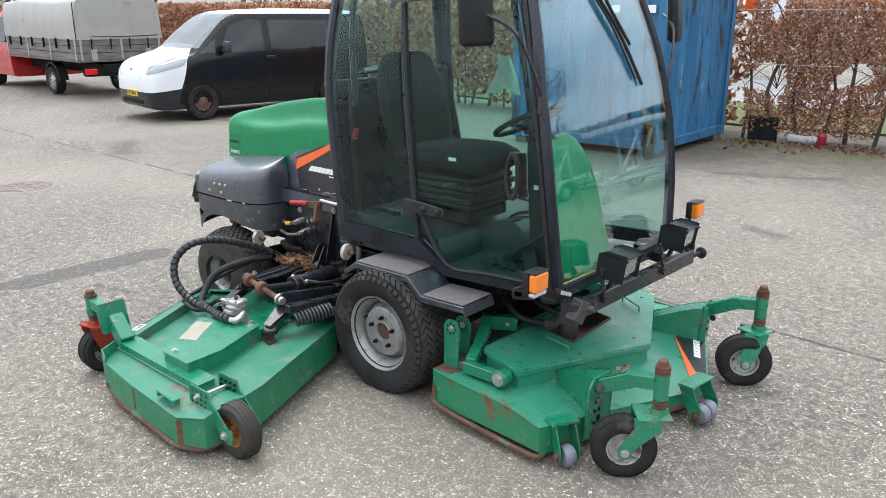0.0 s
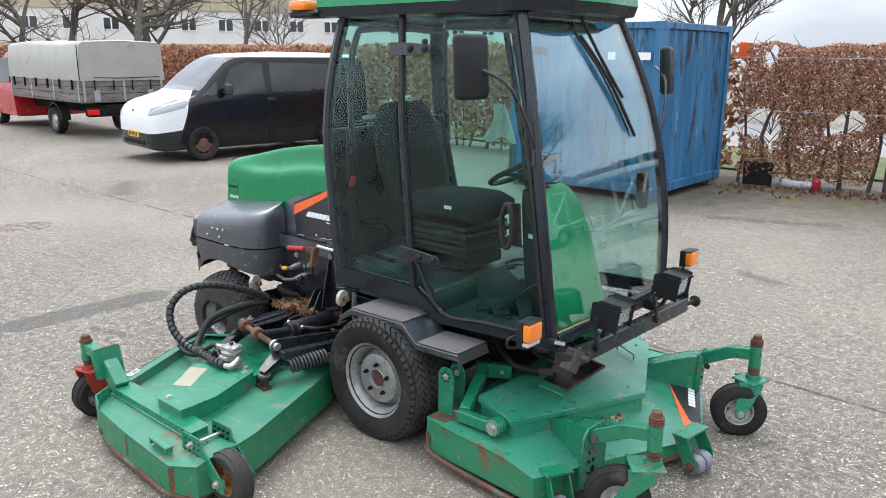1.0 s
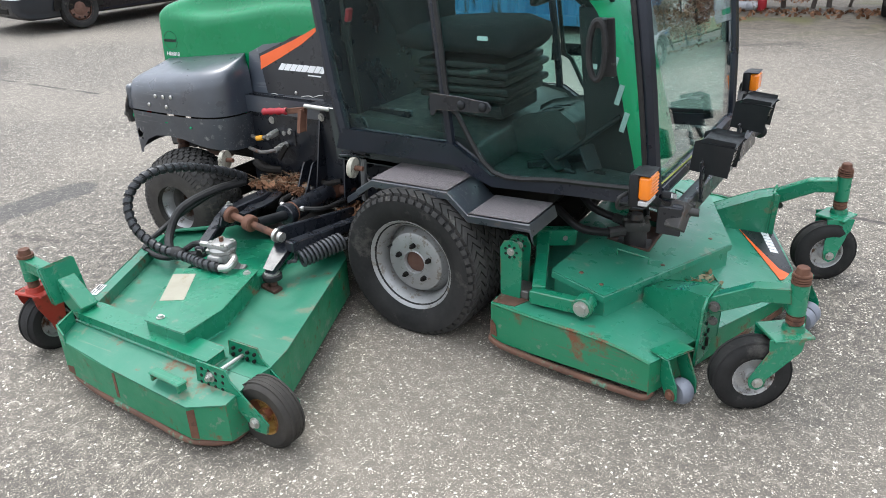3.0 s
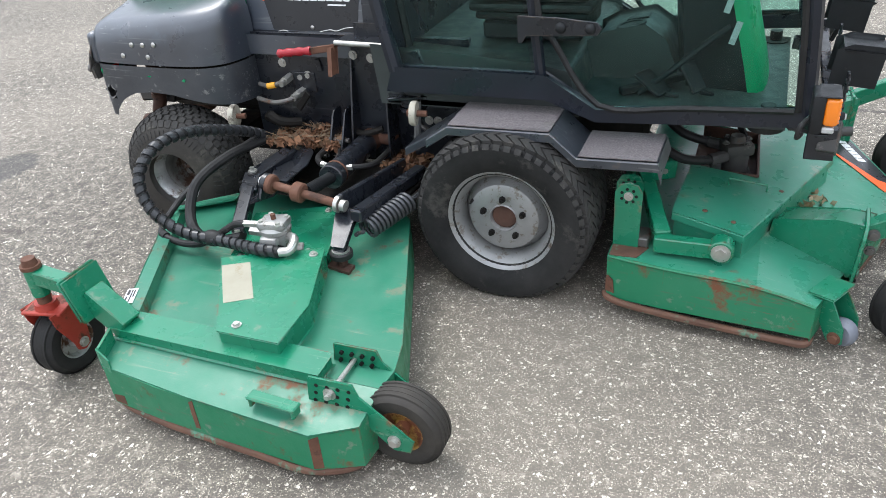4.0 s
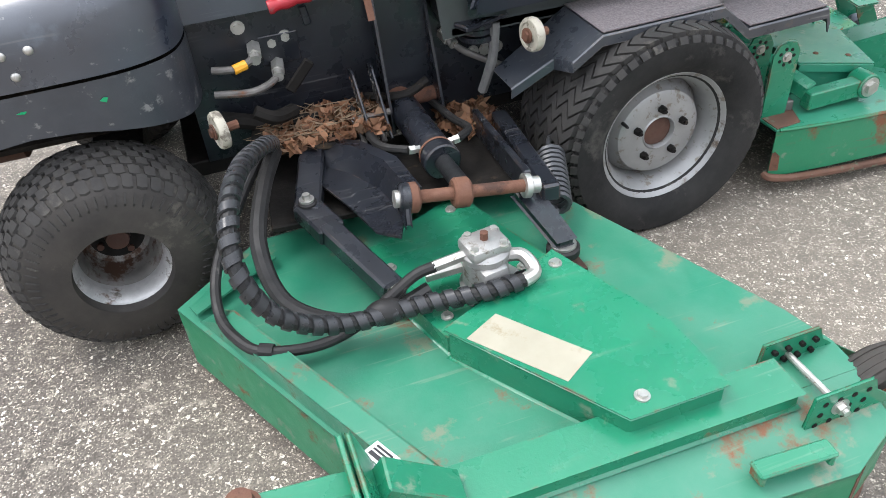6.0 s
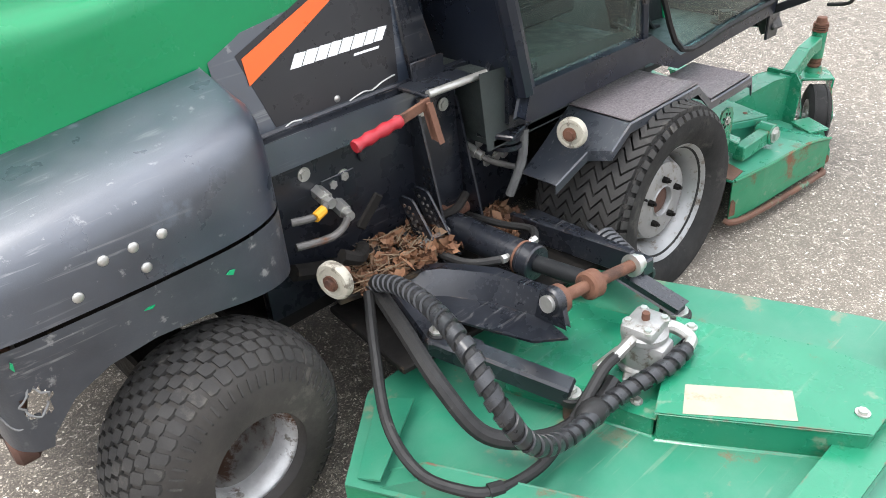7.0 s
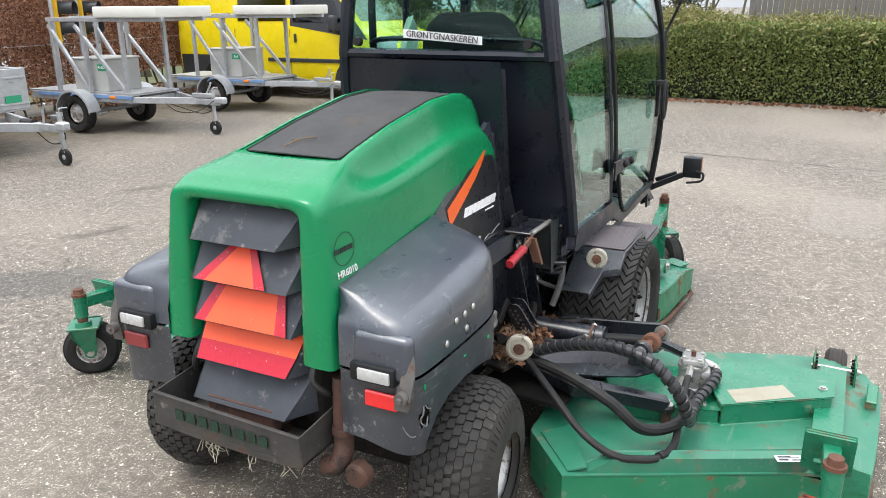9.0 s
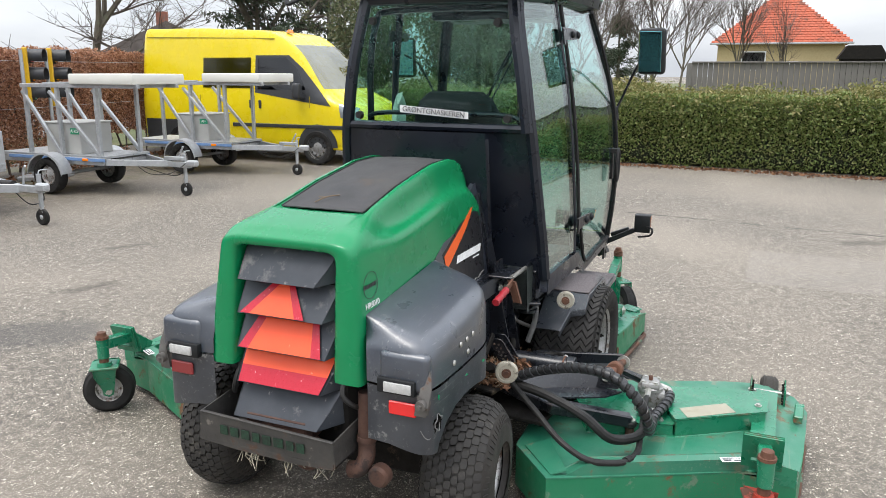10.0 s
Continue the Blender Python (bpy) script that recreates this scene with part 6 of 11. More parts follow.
# oily motor well with the cast motor, its shaft cover and hoses
bm = B()
box(bm, (0.735, -0.01, 0.262), (0.26, 0.42, 0.012))
for p, q in (((0.62, -0.205), (0.862, -0.22)), ((0.862, -0.22), (0.848, 0.19)), ((0.848, 0.19), (0.62, 0.235))):
    beam(bm, (*p, 0.315), (*q, 0.315), 0.010, 0.05, 0.002)
well = part("motor_well", bm, M_EXHAUST, fdeck, "rusty motor well")
bm = B()
box(bm, (0.760, -0.11, 0.285), (0.15, 0.16, 0.03), (0, 0, 12), 0.008, 2)
rod(bm, (0.770, -0.12, 0.29), (0.770, -0.12, 0.405), 0.050, seg=20, bevel=0.008)
box(bm, (0.770, -0.12, 0.405), (0.115, 0.10, 0.05), (0, 0, 25), 0.014, 2)
rod(bm, (0.770, -0.12, 0.43), (0.770, -0.12, 0.455), 0.032, 0.026, seg=14)
rod(bm, (0.735, -0.17, 0.385), (0.68, -0.22, 0.385), 0.024, seg=10)
rod(bm, (0.735, -0.10, 0.395), (0.66, -0.09, 0.405), 0.022, seg=10)
deck_motor = part("deck_motor", bm, M_TRAY, fdeck, "oily brown hydraulic deck motor")
bm = B()
for dx, dy in ((-0.04, -0.03), (0.04, -0.03), (0.04, 0.03), (-0.04, 0.03)):
    bolt(bm, (0.770 + dx, -0.12 + dy, 0.43), (0, 0, 1), 0.009, 0.010)
parts("motor_bolt", bm, M_DARKSTEEL, deck_motor)
bm = B()
tube(bm, [(0.68, -0.22, 0.385), (0.58, -0.30, 0.42), (0.47, -0.28, 0.48), (0.38, -0.20, 0.50)], 0.018, 10)
tube(bm, [(0.66, -0.09, 0.405), (0.56, -0.10, 0.44), (0.46, -0.05, 0.50), (0.36, 0.0, 0.52)], 0.018, 10)
tube(bm, [(0.80, -0.07, 0.42), (0.74, 0.04, 0.46), (0.58, 0.10, 0.48), (0.40, 0.12, 0.50)], 0.014, 8)
parts("motor_hose", bm, M_HOSE, deck_motor, "black hydraulic hose")
# lift links at the rear corners
for s in (-1, 1):
    for y, top_, x0 in ((0.700, 0.493, 0.405), (0.596, 0.478, 0.392)):
        bm = B()
        outline = [(x0, 0.245), (x0 + 0.085, 0.245), (x0 + 0.092, top_ - 0.035), (x0 + 0.076, top_ - 0.006), (x0 + 0.046, top_), (x0 + 0.016, top_ - 0.006), (x0, top_ - 0.035)]
        prism(bm, [(x, s * y, z) for x, z in outline], (0, s * 0.008, 0), 0.002)
        link = part("lift_link_plate", bm, M_GREEN, fdeck, "green lift plate drilled round its bolt")
        bm = B()
        for i in range(7):
            ang = i * math.pi * 2 / 7
            q = Vector((x0 + 0.046 + 0.026 * math.cos(ang), s * (y - 0.0015), top_ - 0.045 + 0.026 * math.sin(ang)))
            rod(bm, q, q + Vector((0, s * 0.011, 0)), 0.0058, seg=8)
        parts("link_hole", bm, M_DARK, link, touch=False)
        bm = B()
        bolt(bm, (x0 + 0.046, s * (y + 0.009), top_ - 0.045), (0, s, 0), 0.011, 0.010)
        part("link_bolt", bm, M_ZINC, link)
    bm = B()
    beam(bm, (0.40, s * 0.40, 0.385), (0.555, s * 0.285, 0.372), 0.05, 0.075)
    beam(bm, (0.455, s * 0.40, 0.40), (0.575, s * 0.705, 0.300), 0.055, 0.05)
    beam(bm, (0.55, s * 0.722, 0.283), (0.785, s * 0.722, 0.285), 0.045, 0.058)
    rod(bm, (0.775, s * 0.685, 0.29), (0.775, s * 0.752, 0.29), 0.042, seg=22, bevel=0.004)
    arm = part("lift_link", bm, M_GREEN, fdeck, "green welded lift link")
    bm = B()
    bolt(bm, (0.775, s * 0.753, 0.29), (0, s, 0), 0.022, 0.014)
    bolt(bm, (0.525, s * 0.33, 0.375), (0.4, s * 0.9, 0), 0.012, 0.010)
    parts("link_bolt", bm, M_ZINC, arm)
    bm = B()
    beam(bm, (0.42, s * 0.65, 0.262), (0.53, s * 0.66, 0.262), 0.09, 0.035)
    part("link_foot", bm, M_DARKSTEEL, arm)
# caster arms on their wedge-shaped gussets
for s in (-1, 1):
    def W(x, y, z):
        return (x, MIDDLE + s * y, z)
    bm = B()
    prism(bm, [W(0.925, 0.508, 0.215), W(1.195, 0.640, 0.165), W(1.205, 0.645, 0.372), W(1.13, 0.605, 0.362), W(0.935, 0.512, 0.292)], (0.04, -s * 0.10, 0), 0.003)
    arm = part("arm_gusset", bm, M_GREEN, fdeck, "green wedge-shaped gusset")
    bm = B()
    prism(bm, [W(1.200, 0.520, 0.095), W(1.185, 0.685, 0.095), W(1.200, 0.690, 0.345), W(1.205, 0.66, 0.385), W(1.215, 0.53, 0.385)], (0.012, 0, 0), 0.002)
    flange = part("arm_flange", bm, M_GREEN, arm, "upright flange plate with holes")
    bm = B()
    for k, z in enumerate((0.155, 0.215, 0.262)):
        beam(bm, W(1.193, 0.600, z - 0.010), W(1.193, 0.600, z + 0.010 + 0.02 * (k == 0)), 0.050, 0.014, 0.003)
        q = Vector(W(1.205, 0.635, z))
        rod(bm, q, q + Vector((0.012, 0, 0)), 0.007, seg=8)
    parts("flange_hole", bm, M_DARK, flange, touch=False)
    bm = B()
    beam(bm, W(1.205, 0.615, 0.335), W(1.375, 0.612, 0.425), 0.055, 0.066)
    beam(bm, W(1.355, 0.612, 0.422), W(1.485, 0.610, 0.442), 0.055, 0.060)
    rod(bm, W(1.505, 0.610, 0.368), W(1.505, 0.610, 0.490), 0.032, seg=22, bevel=0.003)
    prism(bm, [W(1.205, 0.625, 0.30), W(1.26, 0.625, 0.355), W(1.205, 0.625, 0.365)], (0, -s * 0.02, 0))
    part("caster_arm", bm, M_GREEN, arm, "green welded caster arm")
    bm = B()
    bolt(bm, W(1.235, 0.645, 0.345), (0, s, 0), 0.014, 0.012)
    bolt(bm, W(1.235, 0.645, 0.285), (0, s, 0), 0.012, 0.012)
    parts("arm_bolt", bm, M_DARKSTEEL, arm)
    bm = B()
    for k in range(4):
        rod(bm, W(1.505, 0.610, 0.490 + 0.010 * k), W(1.505, 0.610, 0.497 + 0.010 * k), 0.034 - 0.002 * (k % 2), seg=20)
    rod(bm, W(1.505, 0.610, 0.525), W(1.505, 0.610, 0.552), 0.025, 0.021, seg=18, bevel=0.003)
    rod(bm, W(1.505, 0.610, 0.300), W(1.505, 0.610, 0.370), 0.026, seg=18)
    for k in range(2):
        rod(bm, W(1.505, 0.610, 0.335 + 0.018 * k), W(1.505, 0.610, 0.347 + 0.018 * k), 0.031, seg=18)
    parts("caster_spindle", bm, M_RUST, arm, "rusty caster spindle with stacked washers")
    if s < 0:
        caster((1.393, -0.660, 0.142), (1.505, MIDDLE - 0.610, 0.300), arm, M_GREEN, 0.142, 0.090, Vector((0.55, -0.835, 0)))
    else:
        caster((1.474, 0.556, 0.142), (1.505, MIDDLE + 0.610, 0.300), arm, M_GREEN, 0.142, 0.090, Vector((0.50, -0.866, 0)))
# anti-scalp rollers: one at the outer corner, a pair under the nose
M_ROLLER = mat("grey_roller_plastic", (0.13, 0.14, 0.165), (0.21, 0.22, 0.25), 12, 0.5, bump=0.1, wear=(0.10, 0.07, 0.05), wear_scale=20, wear_amount=0.2)
for c, ax, count, reach in (((1.185, -0.775, 0.062), (0.5, 0.866), 1, 0.045), ((1.492, 0.005, 0.065), (0.16, 0.987), 2, 0.075)):
    c, ax = Vector(c), Vector((*ax, 0))
    side = Vector((ax.y, -ax.x, 0))
    bm = B()
    for k in (-1, 1):
        o = c + ax * k * reach
        prism(bm, [o - side * 0.105 + Vector((0, 0, 0.135)), o - side * 0.035 + Vector((0, 0, 0.140)), o + side * 0.020 + Vector((0, 0, 0.040)), o + side * 0.024 + Vector((0, 0, -0.014)), o - side * 0.024 + Vector((0, 0, -0.018)), o - side * 0.075 + Vector((0, 0, 0.070))], ax * k * 0.007, 0.002)
    prism(bm, [c - ax * (reach + 0.02) - side * 0.105 + Vector((0, 0, 0.137)), c + ax * (reach + 0.02) - side * 0.105 + Vector((0, 0, 0.137)), c + ax * (reach + 0.02) - side * 0.02 + Vector((0, 0, 0.142)), c - ax * (reach + 0.02) - side * 0.02 + Vector((0, 0, 0.142))], (0, 0, 0.008), 0.002)
    rb = part("roller_bracket", bm, M_GREEN, fdeck, "folded green roller bracket")
    bm = B()
    rod(bm, c - ax * (reach + 0.02), c + ax * (reach + 0.02), 0.009, seg=10)
    for k in (-1, 1):
        bolt(bm, c + ax * k * (reach + 0.008), ax * k, 0.015, 0.014)
    part("roller_bolt", bm, M_RUST, rb)
    bm = B()
    for k in range(count):
        lathe(bm, [(0.0, -0.030), (0.040, -0.027), (0.049, -0.012), (0.050, 0.0), (0.049, 0.012), (0.040, 0.027), (0.0, 0.030)], c + ax * ((k - (count - 1) / 2) * 0.064), ax, 28)
    parts("scalp_roller", bm, M_ROLLER, rb, "grey plastic anti-scalp roller")


# decal on the nose
def on_nose(x, y, up):
    return (x, y, fd_z(x) + up)


bm = B()
prism(bm, [on_nose(x, y, 0.001) for x, y in ((1.075, 0.535), (1.215, 0.650), (1.388, 0.262), (1.352, 0.150))], (0, 0, 0.0012))
decal = part("deck_decal", bm, M_BLACKDECAL, fdeck, "black decal with orange stripe")
bm = B()
prism(bm, [on_nose(x, y, 0.0027) for x, y in ((1.080, 0.525), (1.20, 0.385), (1.335, 0.235), (1.398, 0.215), (1.358, 0.130), (1.25, 0.285))], (0, 0, 0.001))
part("stripe", bm, M_ORANGE, decal, "faded orange stripe")
bm = B()
d = (Vector((1.313, 0.385, 0)) - Vector((1.195, 0.640, 0))).normalized()
across = Vector((-d.y, d.x, 0)) * -1
for i in range(8):
    o = Vector((1.190, 0.632, 0)) + d * (0.034 * i)
    quad = [o, o + d * 0.028, o + d * 0.024 + across * 0.036, o - d * 0.004 + across * 0.036]
    prism(bm, [on_nose(q.x, q.y, 0.0027) for q in quad], (0, 0, 0.001))
parts("mark_bar", bm, M_WHITE, decal, "white bar of the maker's mark", touch=False)

# -- front bar, lamps --
bm = B()
beam(bm, (1.055, -0.56, 0.652), (1.055, 0.72, 0.612), 0.045, 0.085, 0.006)
for y in (-0.56, 0.72):
    box(bm, (1.03, y, 0.632), (0.09, 0.012, 0.11), bevel=0.003)
for y in (-0.45, 0.45):
    beam(bm, (0.93, y, 0.66), (1.04, y, 0.645), 0.05, 0.05, 0.005)
bar = part("front_lamp_bar", bm, M_BLACK, mower, "scuffed black box-section lamp bar")
bm = B()
prism(bm, [(0.955, -0.575, 0.690), (0.955, 0.575, 0.665), (0.972, 0.575, 0.735), (0.972, -0.575, 0.760)], (0.022, 0, 0), 0.004)
part("screen_sill", bm, M_CAB, mower, "black sill below the windscreen")
bm = B()
tube(bm, [(0.992, -0.565, 0.772), (0.998, 0.0, 0.758), (0.992, 0.565, 0.740)], 0.0035, 5, 4)
part("sill_seal", bm, simple("yellowed_sealant", (0.30, 0.31, 0.06), 0.6), mower, "yellowed sealant bead")
bm = B()
beam(bm, (1.05, -0.555, 0.60), (1.06, -0.50, 0.69), 0.06, 0.07, 0.004)
for y in (-0.52, -0.42):
    bolt(bm, (1.079, y, 0.65), (1, 0, 0), 0.011, 0.010)
rod(bm, (1.07, -0.50, 0.655), (1.12, -0.49, 0.655), 0.016, seg=12)
part("bar_bracket", bm, M_TRAY, bar, "worn bar end bracket")
bm = B()
rod(bm, (1.06, 0.70, 0.612), (1.075, 0.80, 0.612), 0.013, seg=12)
lathe(bm, [(0.0, 0.0), (0.012, 0.0), (0.022, 0.006), (0.034, 0.012), (0.034, 0.020), (0.0, 0.022)], (1.076, 0.80, 0.612), (0.15, 1, 0), 18)
part("bar_knob", bm, M_HOSE, bar, "black rubber end knob")
for y0, y1, z0, z1 in ((-0.392, -0.345, 0.820, 0.648), (0.225, 0.300, 0.803, 0.622)):
    bm = B()
    n_ = 5
    for k in range(n_):
        p, q = Vector((1.088, lerp(y0, y1, k / n_), lerp(z0, z1, k / n_))), Vector((1.088, lerp(y0, y1, (k + 0.92) / n_), lerp(z0, z1, (k + 0.92) / n_)))
        for o in (-0.009, 0.009):
            beam(bm, p + Vector((0, o, 0)), q + Vector((0, o, 0)), 0.007, 0.009, 0.002, up=(1, 0, 0))
        rod(bm, q + Vector((-0.006, 0, 0)), q + Vector((0.008, 0, 0)), 0.012, seg=10)
    part("lamp_hinge", bm, M_BLACK, bar, "black linked lamp hinge")


def smaller(bm, y):
    """Draws a lamp's piece in towards the lamp's middle."""
    bmesh.ops.scale(bm, vec=(0.86, 0.86, 0.86), space=Matrix.Translation((-1.12, -y, -0.825)), verts=bm.verts)
    return bm


for y in (-0.273, 0.380):
    bm = B()
    sec = [(1.045, 0.775), (1.055, 0.870), (1.09, 0.884), (1.180, 0.876), (1.165, 0.762)]
    prism(bm, [(x, y - 0.085, z) for x, z in sec], (0, 0.17, 0), 0.024, 4)
    prism(bm, [(1.06, y - 0.088, 0.885), (1.205, y - 0.090, 0.874), (1.205, y + 0.090, 0.874), (1.06, y + 0.088, 0.885)], (0, 0, 0.005), 0.002)
    for o in (-0.090, 0.086):
        prism(bm, [(1.10, y + o, 0.884), (1.220, y + o, 0.873), (1.185, y + o, 0.845), (1.12, y + o, 0.858)], (0, 0.004, 0))
    beam(bm, (1.10, y, 0.77), (1.06, y, 0.67), 0.04, 0.02, 0.004)
    smaller(bm, y)
    lamp = part("work_lamp", bm, M_CONSOLE, bar, "black boxy work lamp with peaked hood")
    bm = B()
    prism(bm, [(1.171, y - 0.068, 0.776), (1.171, y + 0.068, 0.776), (1.184, y + 0.068, 0.860), (1.184, y - 0.068, 0.860)], (0.003, 0, 0))
    part("reflector", smaller(bm, y), M_REFLECTOR, lamp, "silvered reflector")
    bm = B()
    prism(bm, [(1.172, y - 0.075, 0.770), (1.172, y + 0.075, 0.770), (1.187, y + 0.075, 0.866), (1.187, y - 0.075, 0.866)], (0.006, 0, 0), 0.002)
    part("lens", smaller(bm, y), M_LAMPGLASS, lamp, "ribbed clear lens")
    bm = B()
    for k in range(9):
        o = y - 0.064 + 0.016 * k
        prism(bm, [(1.1785, o - 0.003, 0.776), (1.1785, o + 0.003, 0.776), (1.193, o + 0.003, 0.861), (1.193, o - 0.003, 0.861)], (0.003, 0, 0))
    parts("lens_rib", smaller(bm, y), M_LAMPGLASS, lamp)
for s in (-1, 1):
    y = -0.812 if s < 0 else 0.848
    bm = B()
    box(bm, (0.985, y, 0.845), (0.036, 0.104, 0.118), (0, 0, 0), 0.010, 2)
    box(bm, (1.012, y, 0.902), (0.058, 0.106, 0.005), bevel=0.002)
    box(bm, (1.004, y, 0.787), (0.040, 0.104, 0.005), bevel=0.002)
    beam(bm, (0.985, y - s * 0.05, 0.80), (0.985, s * 0.57, 0.70), 0.028, 0.032, 0.004)
    ind = part("indicator_lamp", bm, M_CONSOLE, bar, "black framed indicator housing")
    bm = B()
    box(bm, (1.021, y, 0.855), (0.042, 0.100, 0.084), (0, 0, 0), 0.012, 3)
    part("amber_lens", bm, M_AMBER, ind, "ribbed amber indicator lens")
    bm = B()
    box(bm, (1.017, y, 0.801), (0.034, 0.096, 0.018), bevel=0.004)
    part("clear_lens", bm, M_CLEARISH, ind, "clear strip below the amber lens")
    bm = B()
    for i in range(6):
        box(bm, (1.0424, y, 0.825 + i * 0.012), (0.002, 0.08, 0.004), bevel=0.0)
    parts("lens_rib", bm, M_AMBER, ind)
    bm = B()
    tube(bm, [(0.965, y + s * 0.03, 0.83), (0.945, y + s * 0.07, 0.82), (0.94, y + s * 0.06, 0.78), (0.955, y - s * 0.02, 0.76)], 0.007, 8)
    part("lamp_cable", bm, M_HOSE, ind)
bm = B()
box(bm, (1.048, -0.655, 0.768), (0.032, 0.130, 0.026), (-22, 0, 6), 0.006, 2)
led = part("led_strip", bm, M_CONSOLE, bar, "small white daytime lamp strip")
bm = B()
box(bm, (1.066, -0.657, 0.768), (0.006, 0.112, 0.017), (-22, 0, 6), 0.002)
part("lens", bm, M_CLEARISH, led)
# cab mount rubbers
bm = B()
for x, y in ((0.86, -0.44), (0.86, 0.44)):
    for k in range(2):
        rod(bm, (x, y, 0.625 + k * 0.025), (x, y, 0.645 + k * 0.025), 0.06 - 0.006 * k, seg=20)
    rod(bm, (x, y, 0.61), (x, y, 0.71), 0.025, seg=12)
parts("cab_mount", bm, M_HOSE, mower, "black rubber cab mount")

# -- cab interior --
bm = B()
prism(bm, [(-0.55, -0.50, 0.645), (0.92, -0.50, 0.645), (0.92, 0.50, 0.645), (-0.55, 0.50, 0.645)], (0, 0, 0.02))
prism(bm, [(-0.56, -0.50, 0.66), (0.20, -0.50, 0.66), (0.17, -0.50, 0.79), (0.05, -0.50, 0.815), (-0.58, -0.50, 0.86)], (0, 1.0, 0), 0.02, 2)
part("cab_floor", bm, M_INTERIOR, mower, "grey rubber-matted cab floor with a raised seat box")


def cushion(bm, sections, thick_edge=0.6):
    """A padded slab: rows of (x, z, half width, half thickness) along its length, tilted as the rows run."""
    rows = []
    for i, (x, z, w, t) in enumerate(sections):
        a_, b_ = sections[max(i - 1, 0)], sections[min(i + 1, len(sections) - 1)]
        d = Vector((b_[0] - a_[0], 0, b_[1] - a_[1])).normalized()
        nrm = Vector((-d.z, 0, d.x))
        row = []
        for k in range(16):
            ang = 2 * math.pi * k / 16
            cx, sx_ = math.cos(ang), math.sin(ang)
            row.append(Vector((x, SEAT_Y + w * math.copysign(abs(cx) ** 0.45, cx), z)) + nrm * (t * math.copysign(abs(sx_) ** 0.6, sx_)))
        rows.append(row)
    surface(bm, rows, close=True)
    n_ = len(bm.verts)
    bm.verts.ensure_lookup_table()
    bm.faces.new([bm.verts[k] for k in range(n_ - len(sections) * 16, n_ - len(sections) * 16 + 16)])
    bm.faces.new([bm.verts[k] for k in range(n_ - 16, n_)][::-1])
    return bm


SEAT_Y = -0.05
bm = B()
cushion(bm, [(0.235, 1.155, 0.19, 0.035), (0.215, 1.165, 0.225, 0.062), (0.12, 1.185, 0.24, 0.070), (-0.05, 1.185, 0.245, 0.066), (-0.22, 1.175, 0.24, 0.062), (-0.36, 1.175, 0.21, 0.05)])
part("seat_cushion", bm, M_SEAT, mower, "dark grey suspension seat cushion", smooth=60)
bm = B()
cushion(bm, [(-0.32, 1.20, 0.22, 0.05), (-0.345, 1.28, 0.25, 0.065), (-0.385, 1.40, 0.26, 0.070), (-0.42, 1.53, 0.25, 0.062), (-0.445, 1.62, 0.235, 0.055), (-0.455, 1.69, 0.20, 0.05), (-0.462, 1.73, 0.15, 0.03)])
part("seat_backrest", bm, M_SEAT, mower, "dark grey seat back with a rounded top", smooth=60)
bm = B()
for i in range(5):
    w = 0.205 + 0.018 * (i % 2)
    box(bm, (-0.03, SEAT_Y, 0.93 + i * 0.036), (w * 2.2, w * 1.95, 0.034), bevel=0.016, seg=2)
part("seat_bellows", bm, M_HOSE, mower, "black rubber seat bellows")
bm = B()
box(bm, (-0.03, SEAT_Y, 0.87), (0.40, 0.36, 0.07), bevel=0.01)
part("seat_base", bm, M_CONSOLE, mower)
bm = B()
box(bm, (0.10, SEAT_Y - 0.255, 1.06), (0.10, 0.03, 0.026), (0, -14, 0), 0.010, 2)
part("seat_lever", bm, M_INTERIOR, mower, "pale grey seat lever")
bm = B()
box(bm, (0.12, SEAT_Y - 0.262, 1.205), (0.05, 0.004, 0.018), bevel=0.001)
part("seat_label", bm, M_WHITE, mower, "small white seat label")
# centre console with a cup holder, its front face sloping to the floor
bm = B()
prism(bm, [(0.185, -0.13, 0.655), (0.52, -0.13, 0.655), (0.455, -0.13, 0.815), (0.385, -0.13, 0.862), (0.245, -0.13, 0.832), (0.185, -0.13, 0.80)], (0, 0.30, 0), 0.018, 3)
console = part("side_console", bm, M_INTERIOR, mower, "grey-green console with a cup holder")
bm = B()
lathe(bm, [(0.058, 0.0), (0.060, 0.004), (0.056, 0.009), (0.046, 0.008), (0.044, 0.004), (0.0, 0.003)], (0.325, -0.045, 0.850), (-0.2, 0, 1), 26)
part("cup_holder", bm, M_HOSE, console, "black cup holder ring")
bm = B()
box(bm, (0.335, 0.07, 0.852), (0.09, 0.07, 0.012), (0, -11, 0), 0.004)
part("console_tray", bm, M_CONSOLE, console)
# levers, pedals and their linkage on the floor
bm = B()
beam(bm, (0.34, -0.33, 0.685), (0.56, -0.16, 0.70), 0.03, 0.03)
part("pedal_shaft", bm, M_CONSOLE, mower, "black pedal shaft")
for p, q, w in (((0.50, -0.30, 0.675), (0.40, -0.25, 0.735), 0.09), ((0.62, -0.26, 0.675), (0.56, -0.22, 0.77), 0.075), ((0.62, 0.20, 0.675), (0.56, 0.22, 0.77), 0.075)):
    bm = B()
    beam(bm, p, q, w, 0.014, 0.004)
    beam(bm, p, Vector(p) + Vector((0.05, 0, -0.01)), 0.02, 0.02)
    part("pedal", bm, M_CONSOLE, mower, "worn black pedal")
bm = B()
tube(bm, [(0.40, -0.30, 0.67), (0.50, -0.26, 0.74), (0.62, -0.22, 0.84), (0.70, -0.20, 0.90)], 0.012, 8)
part("floor_lever", bm, M_CONSOLE, mower, "black floor lever")
